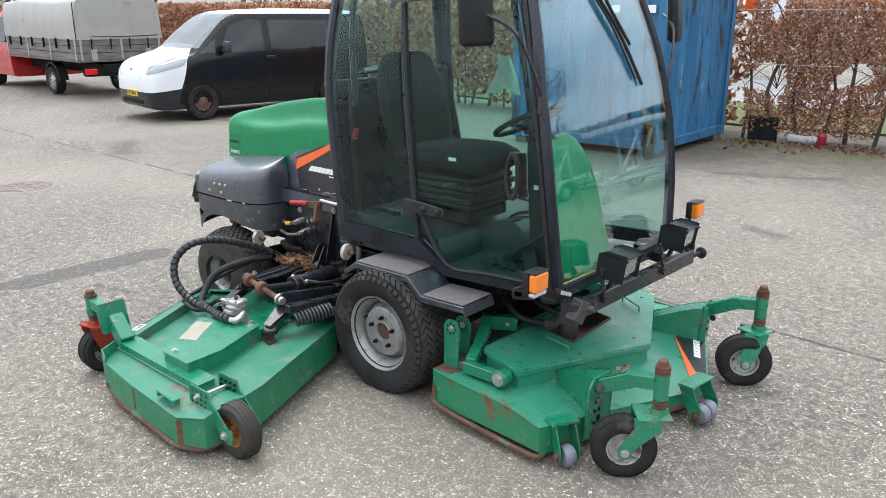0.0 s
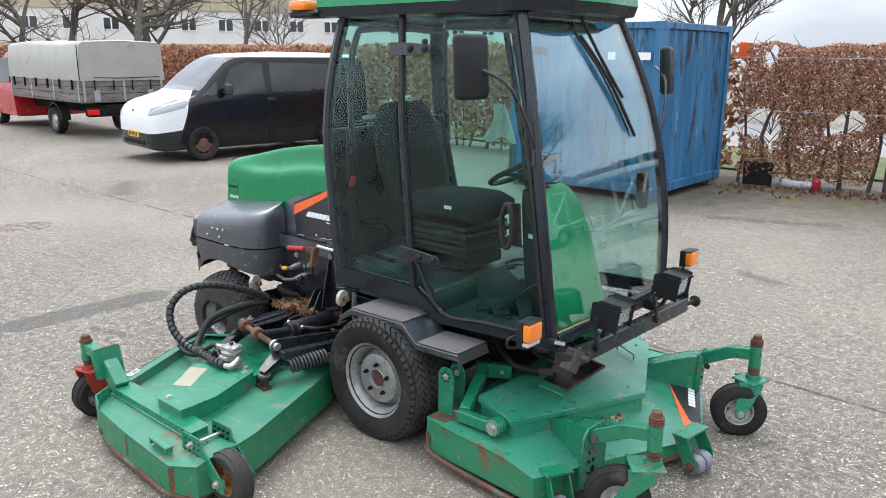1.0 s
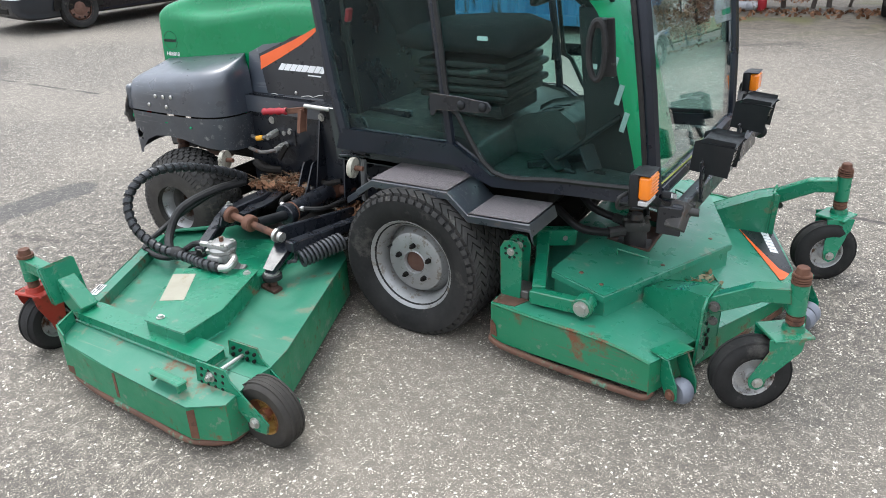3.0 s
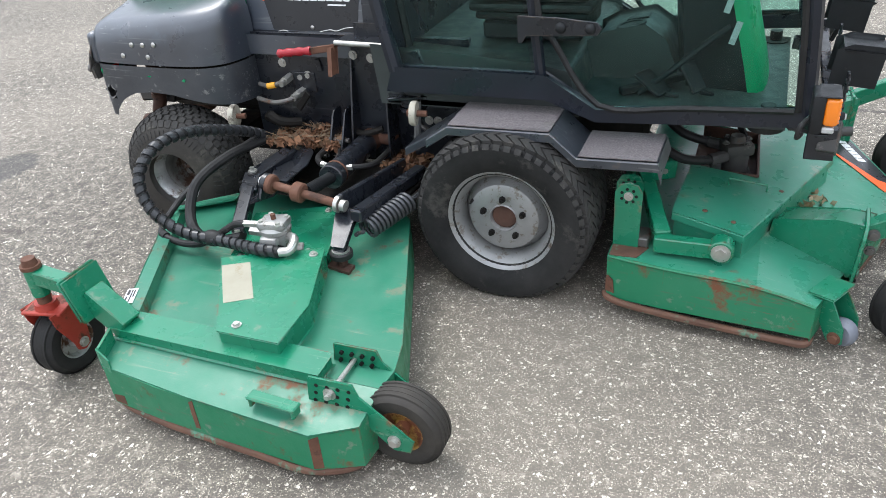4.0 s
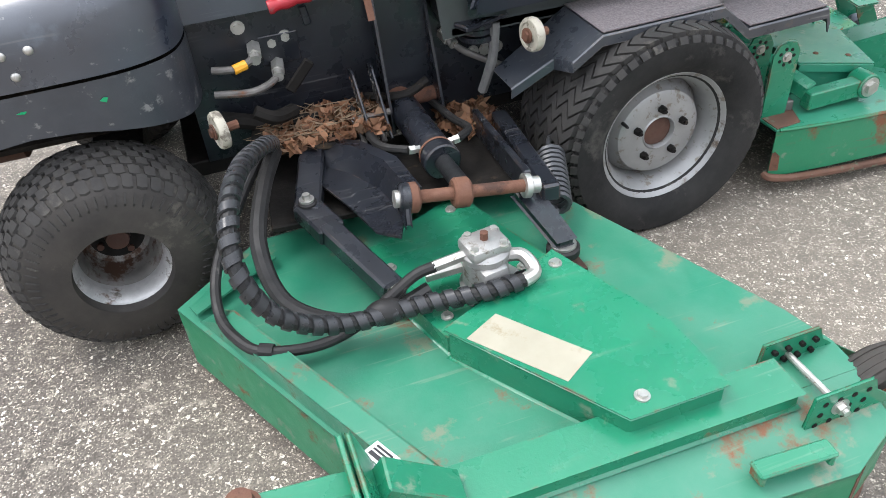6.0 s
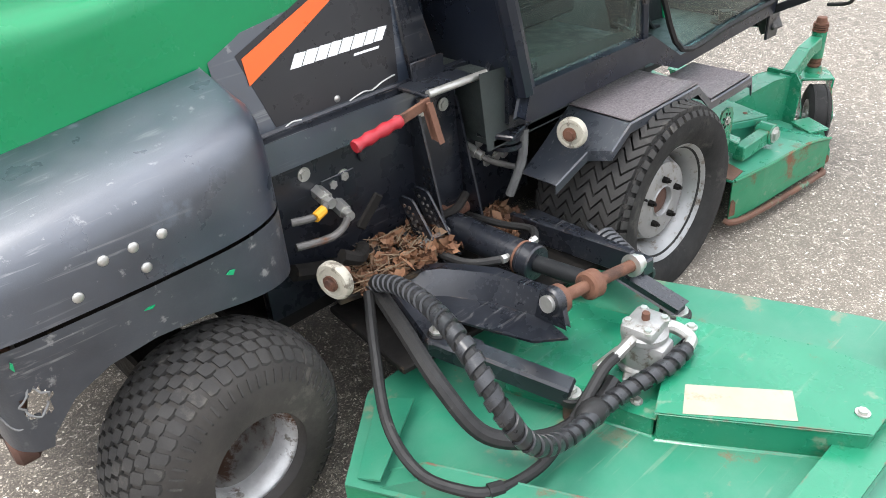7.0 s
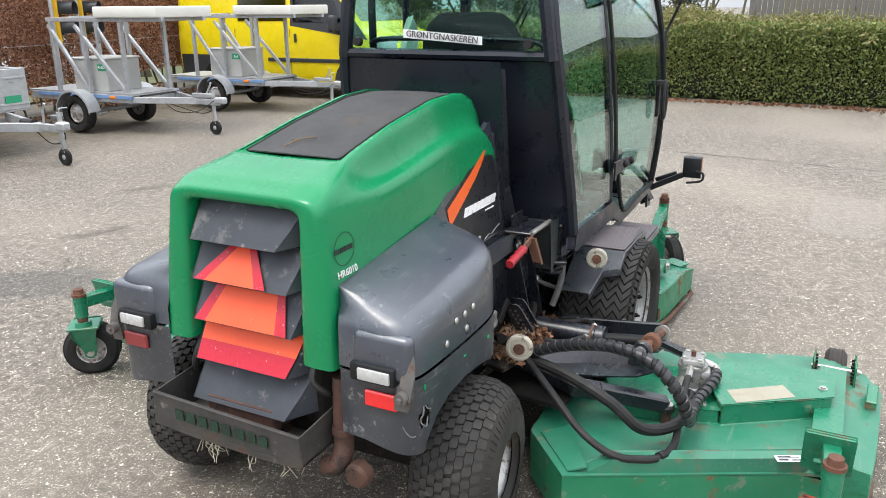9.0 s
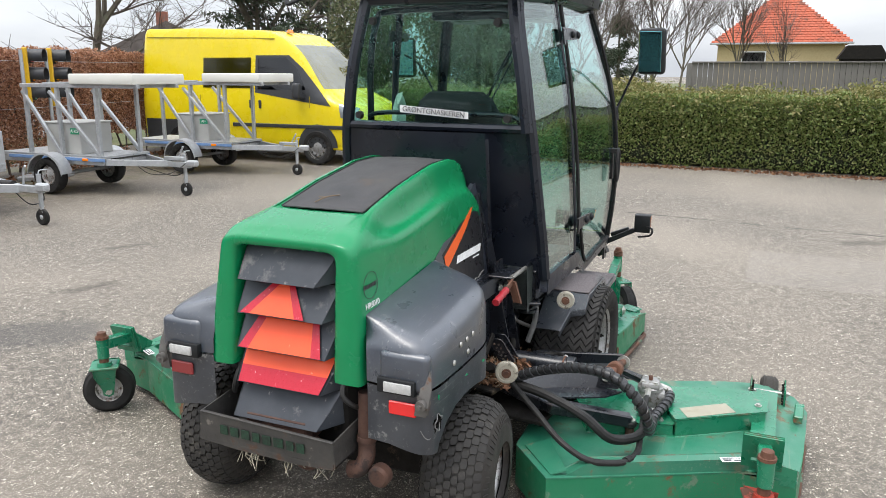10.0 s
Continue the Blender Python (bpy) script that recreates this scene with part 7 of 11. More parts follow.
# steering tower: a green shell in front, black behind, leaning to the driver
TOWER = [(0.665, 0.845, 0.215), (0.75, 0.825, 0.212), (0.87, 0.792, 0.205), (1.00, 0.757, 0.197), (1.10, 0.728, 0.19), (1.20, 0.690, 0.178), (1.27, 0.650, 0.165), (1.32, 0.612, 0.145), (1.345, 0.575, 0.115)]
bm = B()
surface(bm, [[(x - 0.062, -w, z), (x - 0.028, -w * 0.985, z), (x - 0.008, -w * 0.86, z), (x + 0.002, -w * 0.5, z), (x + 0.005, 0, z), (x + 0.002, w * 0.5, z), (x - 0.008, w * 0.86, z), (x - 0.028, w * 0.985, z), (x - 0.062, w, z)] for z, x, w in TOWER], 0.006)
tower = part("steering_tower", bm, M_TOWER, mower, "green moulded steering tower", smooth=60)
bm = B()
surface(bm, [[(x - 0.060, -w + 0.006, z), (lerp(x - 0.060, 0.52, 0.9) - 0.10 * (z - 0.8), -w * 0.82, z), (lerp(x - 0.060, 0.50, 1.0) - 0.10 * (z - 0.8), 0, z), (lerp(x - 0.060, 0.52, 0.9) - 0.10 * (z - 0.8), w * 0.82, z), (x - 0.060, w - 0.006, z)] for z, x, w in TOWER[:-1]], 0.006)
part("tower_panel", bm, M_CONSOLE, tower, "black back panel of the tower", smooth=30)
bm = B()
for z, x, w in ((1.10, 0.728, 0.19), (0.99, 0.76, 0.197), (0.88, 0.789, 0.204)):
    box(bm, (x - 0.070, -w - 0.002, z), (0.022, 0.003, 0.085), (0, 15, 0), 0.0)
parts("tower_label", bm, M_CLEARISH, tower, "pale instruction label")
bm = B()
box(bm, (0.585, -0.165, 1.09), (0.065, 0.004, 0.022), (0, 4, 14), 0.0)
part("name_plate", bm, M_CLEARISH, tower, "small pale plate")
bm = B()
ring_c, tilt = Vector((0.40, -0.02, 1.405)), Euler((0, radians(-28), 0)).to_matrix()
tube(bm, [ring_c + tilt @ Vector((0.185 * math.cos(a), 0.185 * math.sin(a), 0)) for a in (2 * math.pi * i / 24 for i in range(25))], 0.015, 8, 2)
for a in (0.5, 2.6, 4.7):
    tube(bm, [ring_c + tilt @ Vector((0, 0, -0.03)), ring_c + tilt @ Vector((0.18 * math.cos(a), 0.18 * math.sin(a), 0))], 0.011, 6, 2)
rod(bm, ring_c + tilt @ Vector((0, 0, -0.06)), ring_c + tilt @ Vector((0, 0, 0.005)), 0.045, 0.035, 18)
rod(bm, ring_c + tilt @ Vector((0, 0, -0.05)), (0.55, -0.01, 1.27), 0.030, 0.035, 16)
part("steering_wheel", bm, M_HOSE, mower, "black steering wheel")
bm = B()
tube(bm, [(0.585, -0.02, 1.33), (0.60, -0.12, 1.36), (0.60, -0.17, 1.43)], 0.007, 6)
ball(bm, (0.60, -0.17, 1.44), 0.014, (1, 1, 1.4), 10)
part("control_lever", bm, M_HOSE, mower)
bm = B()
tube(bm, [(-0.46, -0.44, 0.86), (-0.50, -0.44, 1.20), (-0.53, -0.42, 1.58)], 0.016, 8)
box(bm, (-0.50, -0.44, 1.22), (0.05, 0.03, 0.09), (0, 6, 0), 0.008)
part("belt_post", bm, M_CONSOLE, mower)
bm = B()
box(bm, (-0.47, -0.455, 1.30), (0.02, 0.035, 0.06), (0, 15, 0), 0.005)
part("belt_buckle", bm, M_REDGRIP, mower, "red belt buckle")
bm = B()
tube(bm, [(-0.53, -0.42, 1.60), (-0.53, -0.30, 1.625), (-0.53, 0.30, 1.625), (-0.53, 0.42, 1.60)], 0.012, 8, 4)
part("rear_grab_rail", bm, M_CAB, mower, "black rail behind the seat")
bm = B()
tube(bm, [(-0.50, -0.42, 1.45), (-0.52, -0.41, 1.85), (-0.50, -0.38, 2.08), (-0.46, -0.30, 2.14), (-0.46, 0.30, 2.14), (-0.50, 0.38, 2.08), (-0.52, 0.41, 1.85), (-0.50, 0.42, 1.45)], 0.018, 8, 4)
box(bm, (0.35, 0, 2.15), (0.5, 0.7, 0.05), bevel=0.02)
part("roll_bar", bm, M_CAB, mower, "black inner roll bar and roof lining")
# window sticker
bm = B()
sx = lambda z: curve_at(REAR_S, z) - 0.0365
prism(bm, [(sx(1.634), 0.175, 1.634), (sx(1.608), -0.195, 1.608), (sx(1.642), -0.195, 1.642), (sx(1.670), 0.175, 1.670)], (0.001, 0, 0))
st = part("window_sticker", bm, M_WHITE, mower, "white sticker with black lettering")
lettering("GRØNTGNASKEREN", 0.036, Matrix.Translation((sx(1.638) - 0.004, -0.010, 1.6385)) @ pose(0, 0, 0, 90, 4.3, -90) @ Matrix.Diagonal((1.02, 1, 1, 1)), M_BLACKDECAL, st)

# -- chassis fittings on the right side --
Y = -0.36
bm = B()
for x, z in ((-1.115, 0.735), (-1.035, 0.675), (-0.995, 0.685), (-0.735, 0.80), (-0.655, 0.79), (-0.50, 0.72), (-0.46, 0.71), (-0.47, 0.60), (-0.44, 0.52), (-0.40, 0.52), (-0.36, 0.52)):
    off = -0.045 if -0.76 < x < -0.6 else 0.0
    bolt(bm, (x, Y + off, z), (0, -1, 0), 0.013, 0.010)
parts("chassis_bolt", bm, M_ZINC, chassis)
bm = B()
box(bm, (-0.93, Y - 0.006, 0.735), (0.022, 0.012, 0.055), (0, -8, 0), 0.003)
box(bm, (-1.015, Y - 0.003, 0.655), (0.11, 0.006, 0.085), (0, 0, 0), 0.002)
part("clip_plate", bm, M_BLACK, chassis)
# upright channel
bm = B()
prism(bm, [(-0.745, Y - 0.04, 0.34), (-0.585, Y - 0.04, 0.34), (-0.605, Y - 0.04, 0.83), (-0.745, Y - 0.04, 0.83)], (0, 0.008, 0))
prism(bm, [(-0.752, Y - 0.14, 0.38), (-0.745, Y, 0.38), (-0.745, Y, 0.80), (-0.752, Y - 0.045, 0.80)], (0.008, 0, 0))
prism(bm, [(-0.585, Y - 0.12, 0.38), (-0.585, Y, 0.38), (-0.605, Y, 0.80), (-0.605, Y - 0.045, 0.80)], (0.008, 0, 0))
channel = parts("lift_channel", bm, M_BLACK, mower, "worn black upright lift channel", touch=False)[-1]
bm = B()
for k in range(6):
    for j in range(2):
        q = Vector((-0.7525, Y - 0.05 - j * 0.022, 0.50 + k * 0.026))
        rod(bm, q, q + Vector((-0.001, 0, 0)), 0.005, seg=8)
parts("channel_hole", bm, M_DARK, channel, touch=False)
# two leaning perforated stops beside the channel
for x, top_ in ((-0.842, 0.572), (-0.785, 0.578)):
    bm = B()
    prism(bm, [(x, -0.395, top_ - 0.012), (x, -0.405, top_), (x, -0.450, top_), (x, -0.462, top_ - 0.012), (x + 0.01, -0.560, 0.405), (x + 0.01, -0.475, 0.395)], (0.008, 0, 0), 0.002)
    stop = part("perforated_stop", bm, M_BLACK, mower, "worn black perforated stop plate")
    bm = B()
    for k in range(6):
        for j in range(2):
            t = k / 7
            q = Vector((x + 0.010 * t, lerp(-0.418, -0.500, t) - 0.022 * j, lerp(top_ - 0.025, 0.42, t)))
            rod(bm, q + Vector((-0.0015, 0, 0)), q + Vector((0.0005, 0, 0)), 0.0055, seg=8)
    parts("stop_hole", bm, M_DARKSTEEL, stop, touch=False)
    bm = B()
    rod(bm, (x - 0.03, -0.50, 0.455), (x + 0.03, -0.50, 0.46), 0.010, seg=10)
    tube(bm, [(x - 0.01, -0.50, 0.458), (x - 0.012, -0.53, 0.42), (x - 0.01, -0.56, 0.40)], 0.009, 8, 3)
    part("clevis_pin", bm, M_DARKSTEEL, stop)
# parking latch: shelf, rod, bracket and red lever
bm = B()
box(bm, (-0.68, Y - 0.06, 0.865), (0.20, 0.12, 0.012), bevel=0.003)
prism(bm, [(-0.73, Y - 0.01, 0.87), (-0.62, Y - 0.01, 0.87), (-0.62, Y - 0.01, 0.92), (-0.73, Y - 0.01, 0.92)], (0, -0.008, 0), 0.003)
prism(bm, [(-0.555, Y - 0.10, 0.80), (-0.54, Y - 0.10, 0.80), (-0.54, Y - 0.14, 0.88), (-0.55, Y - 0.14, 0.895)], (0.006, 0.02, 0), 0.002)
latch = part("latch_shelf", bm, M_BLACK, mower, "scratched black latch shelf")
bm = B()
rod(bm, (-0.77, Y - 0.115, 0.87), (-0.54, Y - 0.115, 0.865), 0.011, seg=12)
tube(bm, [(-0.545, Y - 0.115, 0.865), (-0.53, Y - 0.12, 0.85), (-0.535, Y - 0.125, 0.78)], 0.010, 8)
part("latch_rod", bm, M_ZINC, latch)
bm = B()
prism(bm, [(-0.785, Y - 0.10, 0.855), (-0.77, Y - 0.10, 0.855), (-0.765, Y - 0.13, 0.75), (-0.78, Y - 0.13, 0.75)], (-0.008, -0.04, 0), 0.002)
beam(bm, (-0.77, Y - 0.12, 0.852), (-0.885, Y - 0.125, 0.835), 0.010, 0.028, 0.002)
part("latch_lever", bm, M_RUST, latch, "rusty latch lever")
bm = B()
tube(bm, [(-0.88, Y - 0.125, 0.836), (-0.93, Y - 0.126, 0.831), (-0.99, Y - 0.127, 0.824), (-1.035, Y - 0.128, 0.818)], 0.017, 12, 4, radii=lambda t: 0.0165 + 0.0025 * math.sin(t * 22))
part("red_grip", bm, M_REDGRIP, latch, "red ribbed rubber grip")
# corner bracket and cab mount behind the wheel guard
bm = B()
prism(bm, [(-0.50, -0.52, 0.70), (-0.40, -0.52, 0.69), (-0.37, -0.53, 0.80), (-0.40, -0.53, 0.86), (-0.50, -0.52, 0.84)], (0, 0.03, 0), 0.006)
box(bm, (-0.47, -0.47, 0.675), (0.16, 0.12, 0.016), (0, 0, 20), 0.004)
for k in range(3):
    rod(bm, (-0.46, -0.46, 0.61 + k * 0.02), (-0.46, -0.46, 0.625 + k * 0.02), 0.055 - 0.006 * (k % 2), seg=20)
part("cab_bracket", bm, M_BLACK, mower, "black cab mounting bracket")
bm = B()
tube(bm, [(-0.42, -0.50, 0.66), (-0.43, -0.50, 0.56), (-0.455, -0.47, 0.44)], 0.015, 8)
part("drain_hose", bm, mat("faded_grey_hose", (0.10, 0.10, 0.098), (0.15, 0.148, 0.14), 30, 0.7, bump=0.2), mower, "faded grey hose")

def pulley(c, axis, r, parent):
    bm = B()
    lathe(bm, [(0.0, -0.012), (r * 0.96, -0.012), (r, -0.008), (r, 0.006), (r * 0.92, 0.012), (r * 0.75, 0.013), (r * 0.70, 0.009), (r * 0.35, 0.010), (r * 0.30, 0.016), (0.0, 0.016)], c, axis, 32)
    p = part("guide_roller", bm, M_YELLOWED, parent, "yellowed cracked plastic roller")
    a = Vector(axis).normalized()
    bm = B()
    bolt(bm, Vector(c) + a * 0.016, a, 0.014, 0.010)
    rod(bm, Vector(c) - a * 0.05, Vector(c), 0.012, seg=10)
    part("roller_bolt", bm, M_RUST, p)
    return p


pulley((-0.372, -0.645, 0.668), (-0.97, -0.20, 0.05), 0.047, mower)
pulley((-1.232, -0.612, 0.578), (-0.96, -0.25, 0.0), 0.050, mower)
# steel pipes and unions
bm = B()
for pts in ([(-1.21, -0.42, 0.655), (-1.15, -0.44, 0.655), (-1.10, -0.42, 0.665), (-1.085, -0.37, 0.675)], [(-1.22, -0.44, 0.595), (-1.12, -0.46, 0.590), (-1.05, -0.43, 0.60), (-1.03, -0.37, 0.615)], [(-0.53, -0.38, 0.60), (-0.50, -0.42, 0.565), (-0.44, -0.44, 0.53), (-0.38, -0.46, 0.50)]):
    tube(bm, pts, 0.0105, 10)
parts("steel_pipe", bm, M_DARKSTEEL, mower, "zinc-plated hydraulic pipe")
bm = B()
for p, q in (((-1.085, -0.36, 0.675), (-1.09, -0.41, 0.668)), ((-1.03, -0.36, 0.615), (-1.038, -0.41, 0.608)), ((-0.535, -0.36, 0.605), (-0.525, -0.40, 0.59))):
    rod(bm, p, q, 0.020, seg=6)
    rod(bm, p, Vector(p).lerp(Vector(q), 1.5), 0.015, seg=12)
parts("pipe_union", bm, M_ZINC, mower)
bm = B()
tube(bm, [(-1.155, -0.445, 0.655), (-1.12, -0.435, 0.66)], 0.0135, 10, 2)
part("yellow_tag", bm, simple("amber_tag", (0.75, 0.35, 0.02), 0.5), mower)
# rubber mounts and odd brackets under the hoses
bm = B()
for pts, r in (([(-1.13, -0.50, 0.55), (-1.08, -0.50, 0.52), (-1.02, -0.44, 0.50)], 0.02), ([(-1.22, -0.40, 0.50), (-1.10, -0.40, 0.46), (-0.95, -0.42, 0.44)], 0.024), ([(-0.80, -0.40, 0.47), (-0.70, -0.46, 0.48), (-0.62, -0.44, 0.50)], 0.014)):
    tube(bm, pts, r, 8)
beam(bm, (-1.16, -0.46, 0.44), (-0.92, -0.52, 0.44), 0.14, 0.02)
beam(bm, (-0.95, -0.45, 0.64), (-1.02, -0.44, 0.56), 0.012, 0.03)
box(bm, (-0.78, -0.62, 0.335), (0.75, 0.36, 0.02), (0, 0, -6), 0.004)
parts("underside_bracket", bm, M_DARK, mower, "oily black underside bracket")

# -- lift cylinder and links to the side deck --
for s in (-1, 1):
    def Q(x, y, z):
        return (x, -s * y, z)
    bm = B()
    rod(bm, Q(-0.700, -0.45, 0.430), Q(-0.695, -0.765, 0.430), 0.047, seg=26, bevel=0.004)
    rod(bm, Q(-0.695, -0.745, 0.430), Q(-0.694, -0.785, 0.430), 0.052, seg=26, bevel=0.004)
    cyl = part("lift_cylinder", bm, M_BLACK, mower, "black hydraulic lift cylinder")
    bm = B()
    rod(bm, Q(-0.694, -0.78, 0.430), Q(-0.700, -0.955, 0.455), 0.024, seg=16)
    part("piston_rod", bm, M_CONSOLE, cyl, "greasy black piston rod")
    bm = B()
    lathe(bm, [(0.0485, 0.0), (0.0505, 0.002), (0.0505, 0.007), (0.0485, 0.009)], Q(-0.6955, -0.728, 0.430), Q(0.0, -1, 0), 26)
    part("rusty_ring", bm, M_RUST, cyl)
    bm = B()
    rod(bm, Q(-0.702, -0.37, 0.432), Q(-0.700, -0.47, 0.430), 0.050, 0.044, seg=20)
    rod(bm, Q(-0.80, -0.40, 0.435), Q(-0.58, -0.40, 0.435), 0.024, seg=14)
    part("cylinder_foot", bm, M_RUST, cyl)
    bm = B()
    for k in (-1, 1):
        rod(bm, Vector(Q(-0.697, -0.715, 0.445)) + Vector((k * 0.04, 0, 0)), Vector(Q(-0.697, -0.72, 0.45)) + Vector((k * 0.058, 0, 0.0)), 0.011, seg=6)
        rod(bm, Vector(Q(-0.697, -0.72, 0.45)) + Vector((k * 0.056, 0, 0.0)), Vector(Q(-0.697, -0.72, 0.452)) + Vector((k * 0.072, 0, 0.0)), 0.013, seg=6)
    parts("cylinder_union", bm, M_ZINC, cyl)
    bm = B()
    tube(bm, [Q(-0.768, -0.72, 0.452), Q(-0.83, -0.64, 0.44), Q(-0.84, -0.50, 0.44), Q(-0.86, -0.40, 0.46)], 0.013, 8)
    tube(bm, [Q(-0.627, -0.72, 0.452), Q(-0.575, -0.66, 0.44), Q(-0.585, -0.55, 0.42), Q(-0.60, -0.40, 0.41)], 0.012, 8)
    parts("cylinder_hose", bm, M_HOSE, cyl)
    bm = B()
    rod(bm, Q(-0.865, -0.972, 0.482), Q(-0.535, -0.992, 0.438), 0.0165, seg=16)
    for t, r in ((0.06, 0.038), (0.45, 0.038)):
        p, q = Vector(Q(-0.865, -0.972, 0.482)), Vector(Q(-0.535, -0.992, 0.438))
        c = p.lerp(q, t)
        d = (q - p).normalized()
        rod(bm, c - d * 0.022, c + d * 0.022, r, seg=20, bevel=0.006)
    pin = part("cross_pin", bm, M_RUST, mower, "rusty cross pin with collars")
    bm = B()
    p, q = Vector(Q(-0.865, -0.972, 0.482)), Vector(Q(-0.535, -0.992, 0.438))
    d = (q - p).normalized()
    rod(bm, p - d * 0.018, p, 0.022, seg=16)
    rod(bm, q, q + d * 0.02, 0.022, seg=16)
    rod(bm, q - d * 0.02, q - d * 0.005, 0.032, seg=20)
    parts("pin_washer", bm, M_ZINC, pin)
    # rear folded link plate: a flange, an upright web and a shelf
    bm = B()
    ridge = [(-0.995, -0.53, 0.430), (-0.965, -0.56, 0.442), (-0.905, -0.625, 0.452), (-0.850, -0.755, 0.466), (-0.832, -0.935, 0.476)]
    crease = [(-1.005, -0.58, 0.398), (-0.985, -0.61, 0.400), (-0.930, -0.675, 0.398), (-0.878, -0.79, 0.402), (-0.860, -0.955, 0.420)]
    inner = [(-0.955, -0.51, 0.428), (-0.93, -0.54, 0.440), (-0.87, -0.61, 0.448), (-0.812, -0.75, 0.462), (-0.800, -0.93, 0.472)]
    shelf = [(-1.030, -0.64, 0.398), (-1.018, -0.69, 0.400), (-0.965, -0.83, 0.392), (-0.940, -0.98, 0.412), (-0.895, -1.050, 0.432)]
    surface(bm, [[Q(*p) for p in row] for row in (inner, ridge, crease, shelf)], 0.007)
    rear_plate = part("rear_link_plate", bm, M_BLACK, mower, "bent and scraped black steel link plate", smooth=20)
    bm = B()
    rod(bm, Q(-0.872, -0.972, 0.484), Q(-0.842, -0.974, 0.480), 0.038, seg=24, bevel=0.006)
    prism(bm, [Q(-0.870, -0.93, 0.425), Q(-0.868, -0.945, 0.500), Q(-0.868, -1.00, 0.500), Q(-0.875, -1.025, 0.435)], (0.016, 0, 0), 0.004)
    part("plate_eye", bm, M_BLACK, rear_plate, "black eye of the link plate")
    # forward arm, open channel
    bm = B()
    b0, b1 = Vector(Q(-0.50, -0.52, 0.375)), Vector(Q(-0.54, -0.99, 0.44))
    beam(bm, b0, b1, 0.02, 0.075, 0.004)
    beam(bm, b0 + Vector((0.075, 0, -0.01)), Vector(Q(-0.48, -1.0, 0.40)), 0.05, 0.05, 0.006)
    prism(bm, [Q(-0.57, -0.96, 0.39), Q(-0.50, -0.96, 0.37), Q(-0.475, -1.12, 0.315), Q(-0.52, -1.12, 0.315)], (0, 0, 0.028), 0.005)
    part("forward_lift_arm", bm, M_BLACK, mower, "worn black forward lift arm")
    bm = B()
    beam(bm, Q(-1.075, -0.76, 0.385), Q(-1.03, -0.88, 0.365), 0.075, 0.05, 0.006)
    beam(bm, Q(-1.04, -0.86, 0.37), Q(-0.94, -1.10, 0.32), 0.055, 0.055, 0.006)
    beam(bm, Q(-1.075, -0.80, 0.38), Q(-0.99, -0.50, 0.42), 0.07, 0.05, 0.006)
    part("rear_lift_arm", bm, M_BLACK, mower, "worn black rear lift arm")
    for c, r in ((Q(-0.497, -1.103, 0.30), 0.037), (Q(-0.942, -1.10, 0.305), 0.026), (Q(-1.068, -0.778, 0.40), 0.022)):
        bm = B()
        rod(bm, Vector(c) + Vector((0, 0, -0.012)), Vector(c) + Vector((0, 0, 0.014)), r * 1.15, seg=22, bevel=0.004)
        k = part("ball_joint", bm, M_HOSE, mower, "rubber ball joint with zinc nut")
        bm = B()
        rod(bm, Vector(c) + Vector((0, 0, 0.014)), Vector(c) + Vector((0, 0, 0.020)), r * 0.9, seg=20)
        rod(bm, Vector(c) + Vector((0, 0, 0.018)), Vector(c) + Vector((0, 0, 0.034)), r * 0.48, seg=6)
        part("nut", bm, M_ZINC, k)
    bm = B()
    rod(bm, Q(-0.497, -1.103, 0.245), Q(-0.497, -1.103, 0.28), 0.018, seg=14)
    rod(bm, Q(-0.942, -1.10, 0.245), Q(-0.942, -1.10, 0.295), 0.02, seg=14)
    prism(bm, [Q(-0.55, -1.13, 0.246), Q(-0.45, -1.15, 0.246), Q(-0.45, -1.10, 0.246), Q(-0.55, -1.08, 0.246)], (0, 0, 0.012))
    parts("joint_post", bm, M_EXHAUST, mower)
    # coil spring with its end hooks
    bm = B()
    p, q = Vector(Q(-0.372, -0.765, 0.358)), Vector(Q(-0.452, -0.972, 0.336))
    u, v, d = frame_of(q - p)
    turns = 11
    coil = [p.lerp(q, k / (turns * 12)) + (u * math.cos(k * math.pi / 6) + v * math.sin(k * math.pi / 6)) * 0.036 for k in range(turns * 12 + 1)]
    tube(bm, coil, 0.0085, 6, 1)
    tube(bm, [coil[-1], q + d * 0.02, q + d * 0.035 + u * 0.012, Vector(Q(-0.475, -1.02, 0.335))], 0.0085, 6, 3)
    tube(bm, [coil[0], p - d * 0.02, p - d * 0.05, Vector(Q(-0.33, -0.68, 0.36))], 0.0085, 6, 3)
    part("return_spring", bm, M_SPRING, mower, "dark steel coil spring")
    # deck motor with hose fittings
    bm = B()
    mc = Vector(Q(-0.725, -1.15, 0.305))
    lathe(bm, [(0.0, 0.0), (0.062, 0.0), (0.064, 0.012), (0.056, 0.02), (0.053, 0.085), (0.058, 0.092), (0.058, 0.105), (0.048, 0.115), (0.0, 0.115)], mc, (0, 0, 1), 28)
    box(bm, mc + Vector((0, 0, 0.118)), (0.105, 0.088, 0.036), (0, 0, 8), 0.014, 2)
    box(bm, mc + Vector((0.0, s * 0.045, 0.06)), (0.07, 0.05, 0.06), (0, 0, 8), 0.014, 2)
    box(bm, mc + Vector((0, 0, 0.004)), (0.17, 0.07, 0.012), (0, 0, 25), 0.004)
    motor = part("deck_motor", bm, M_ALU, mower, "grey cast hydraulic deck motor")
    bm = B()
    for dx, dy in ((-0.035, -0.03), (0.035, -0.03), (0.035, 0.028), (-0.03, 0.03)):
        bolt(bm, mc + Vector((dx, dy, 0.13)), (0, 0, 1), 0.009, 0.010)
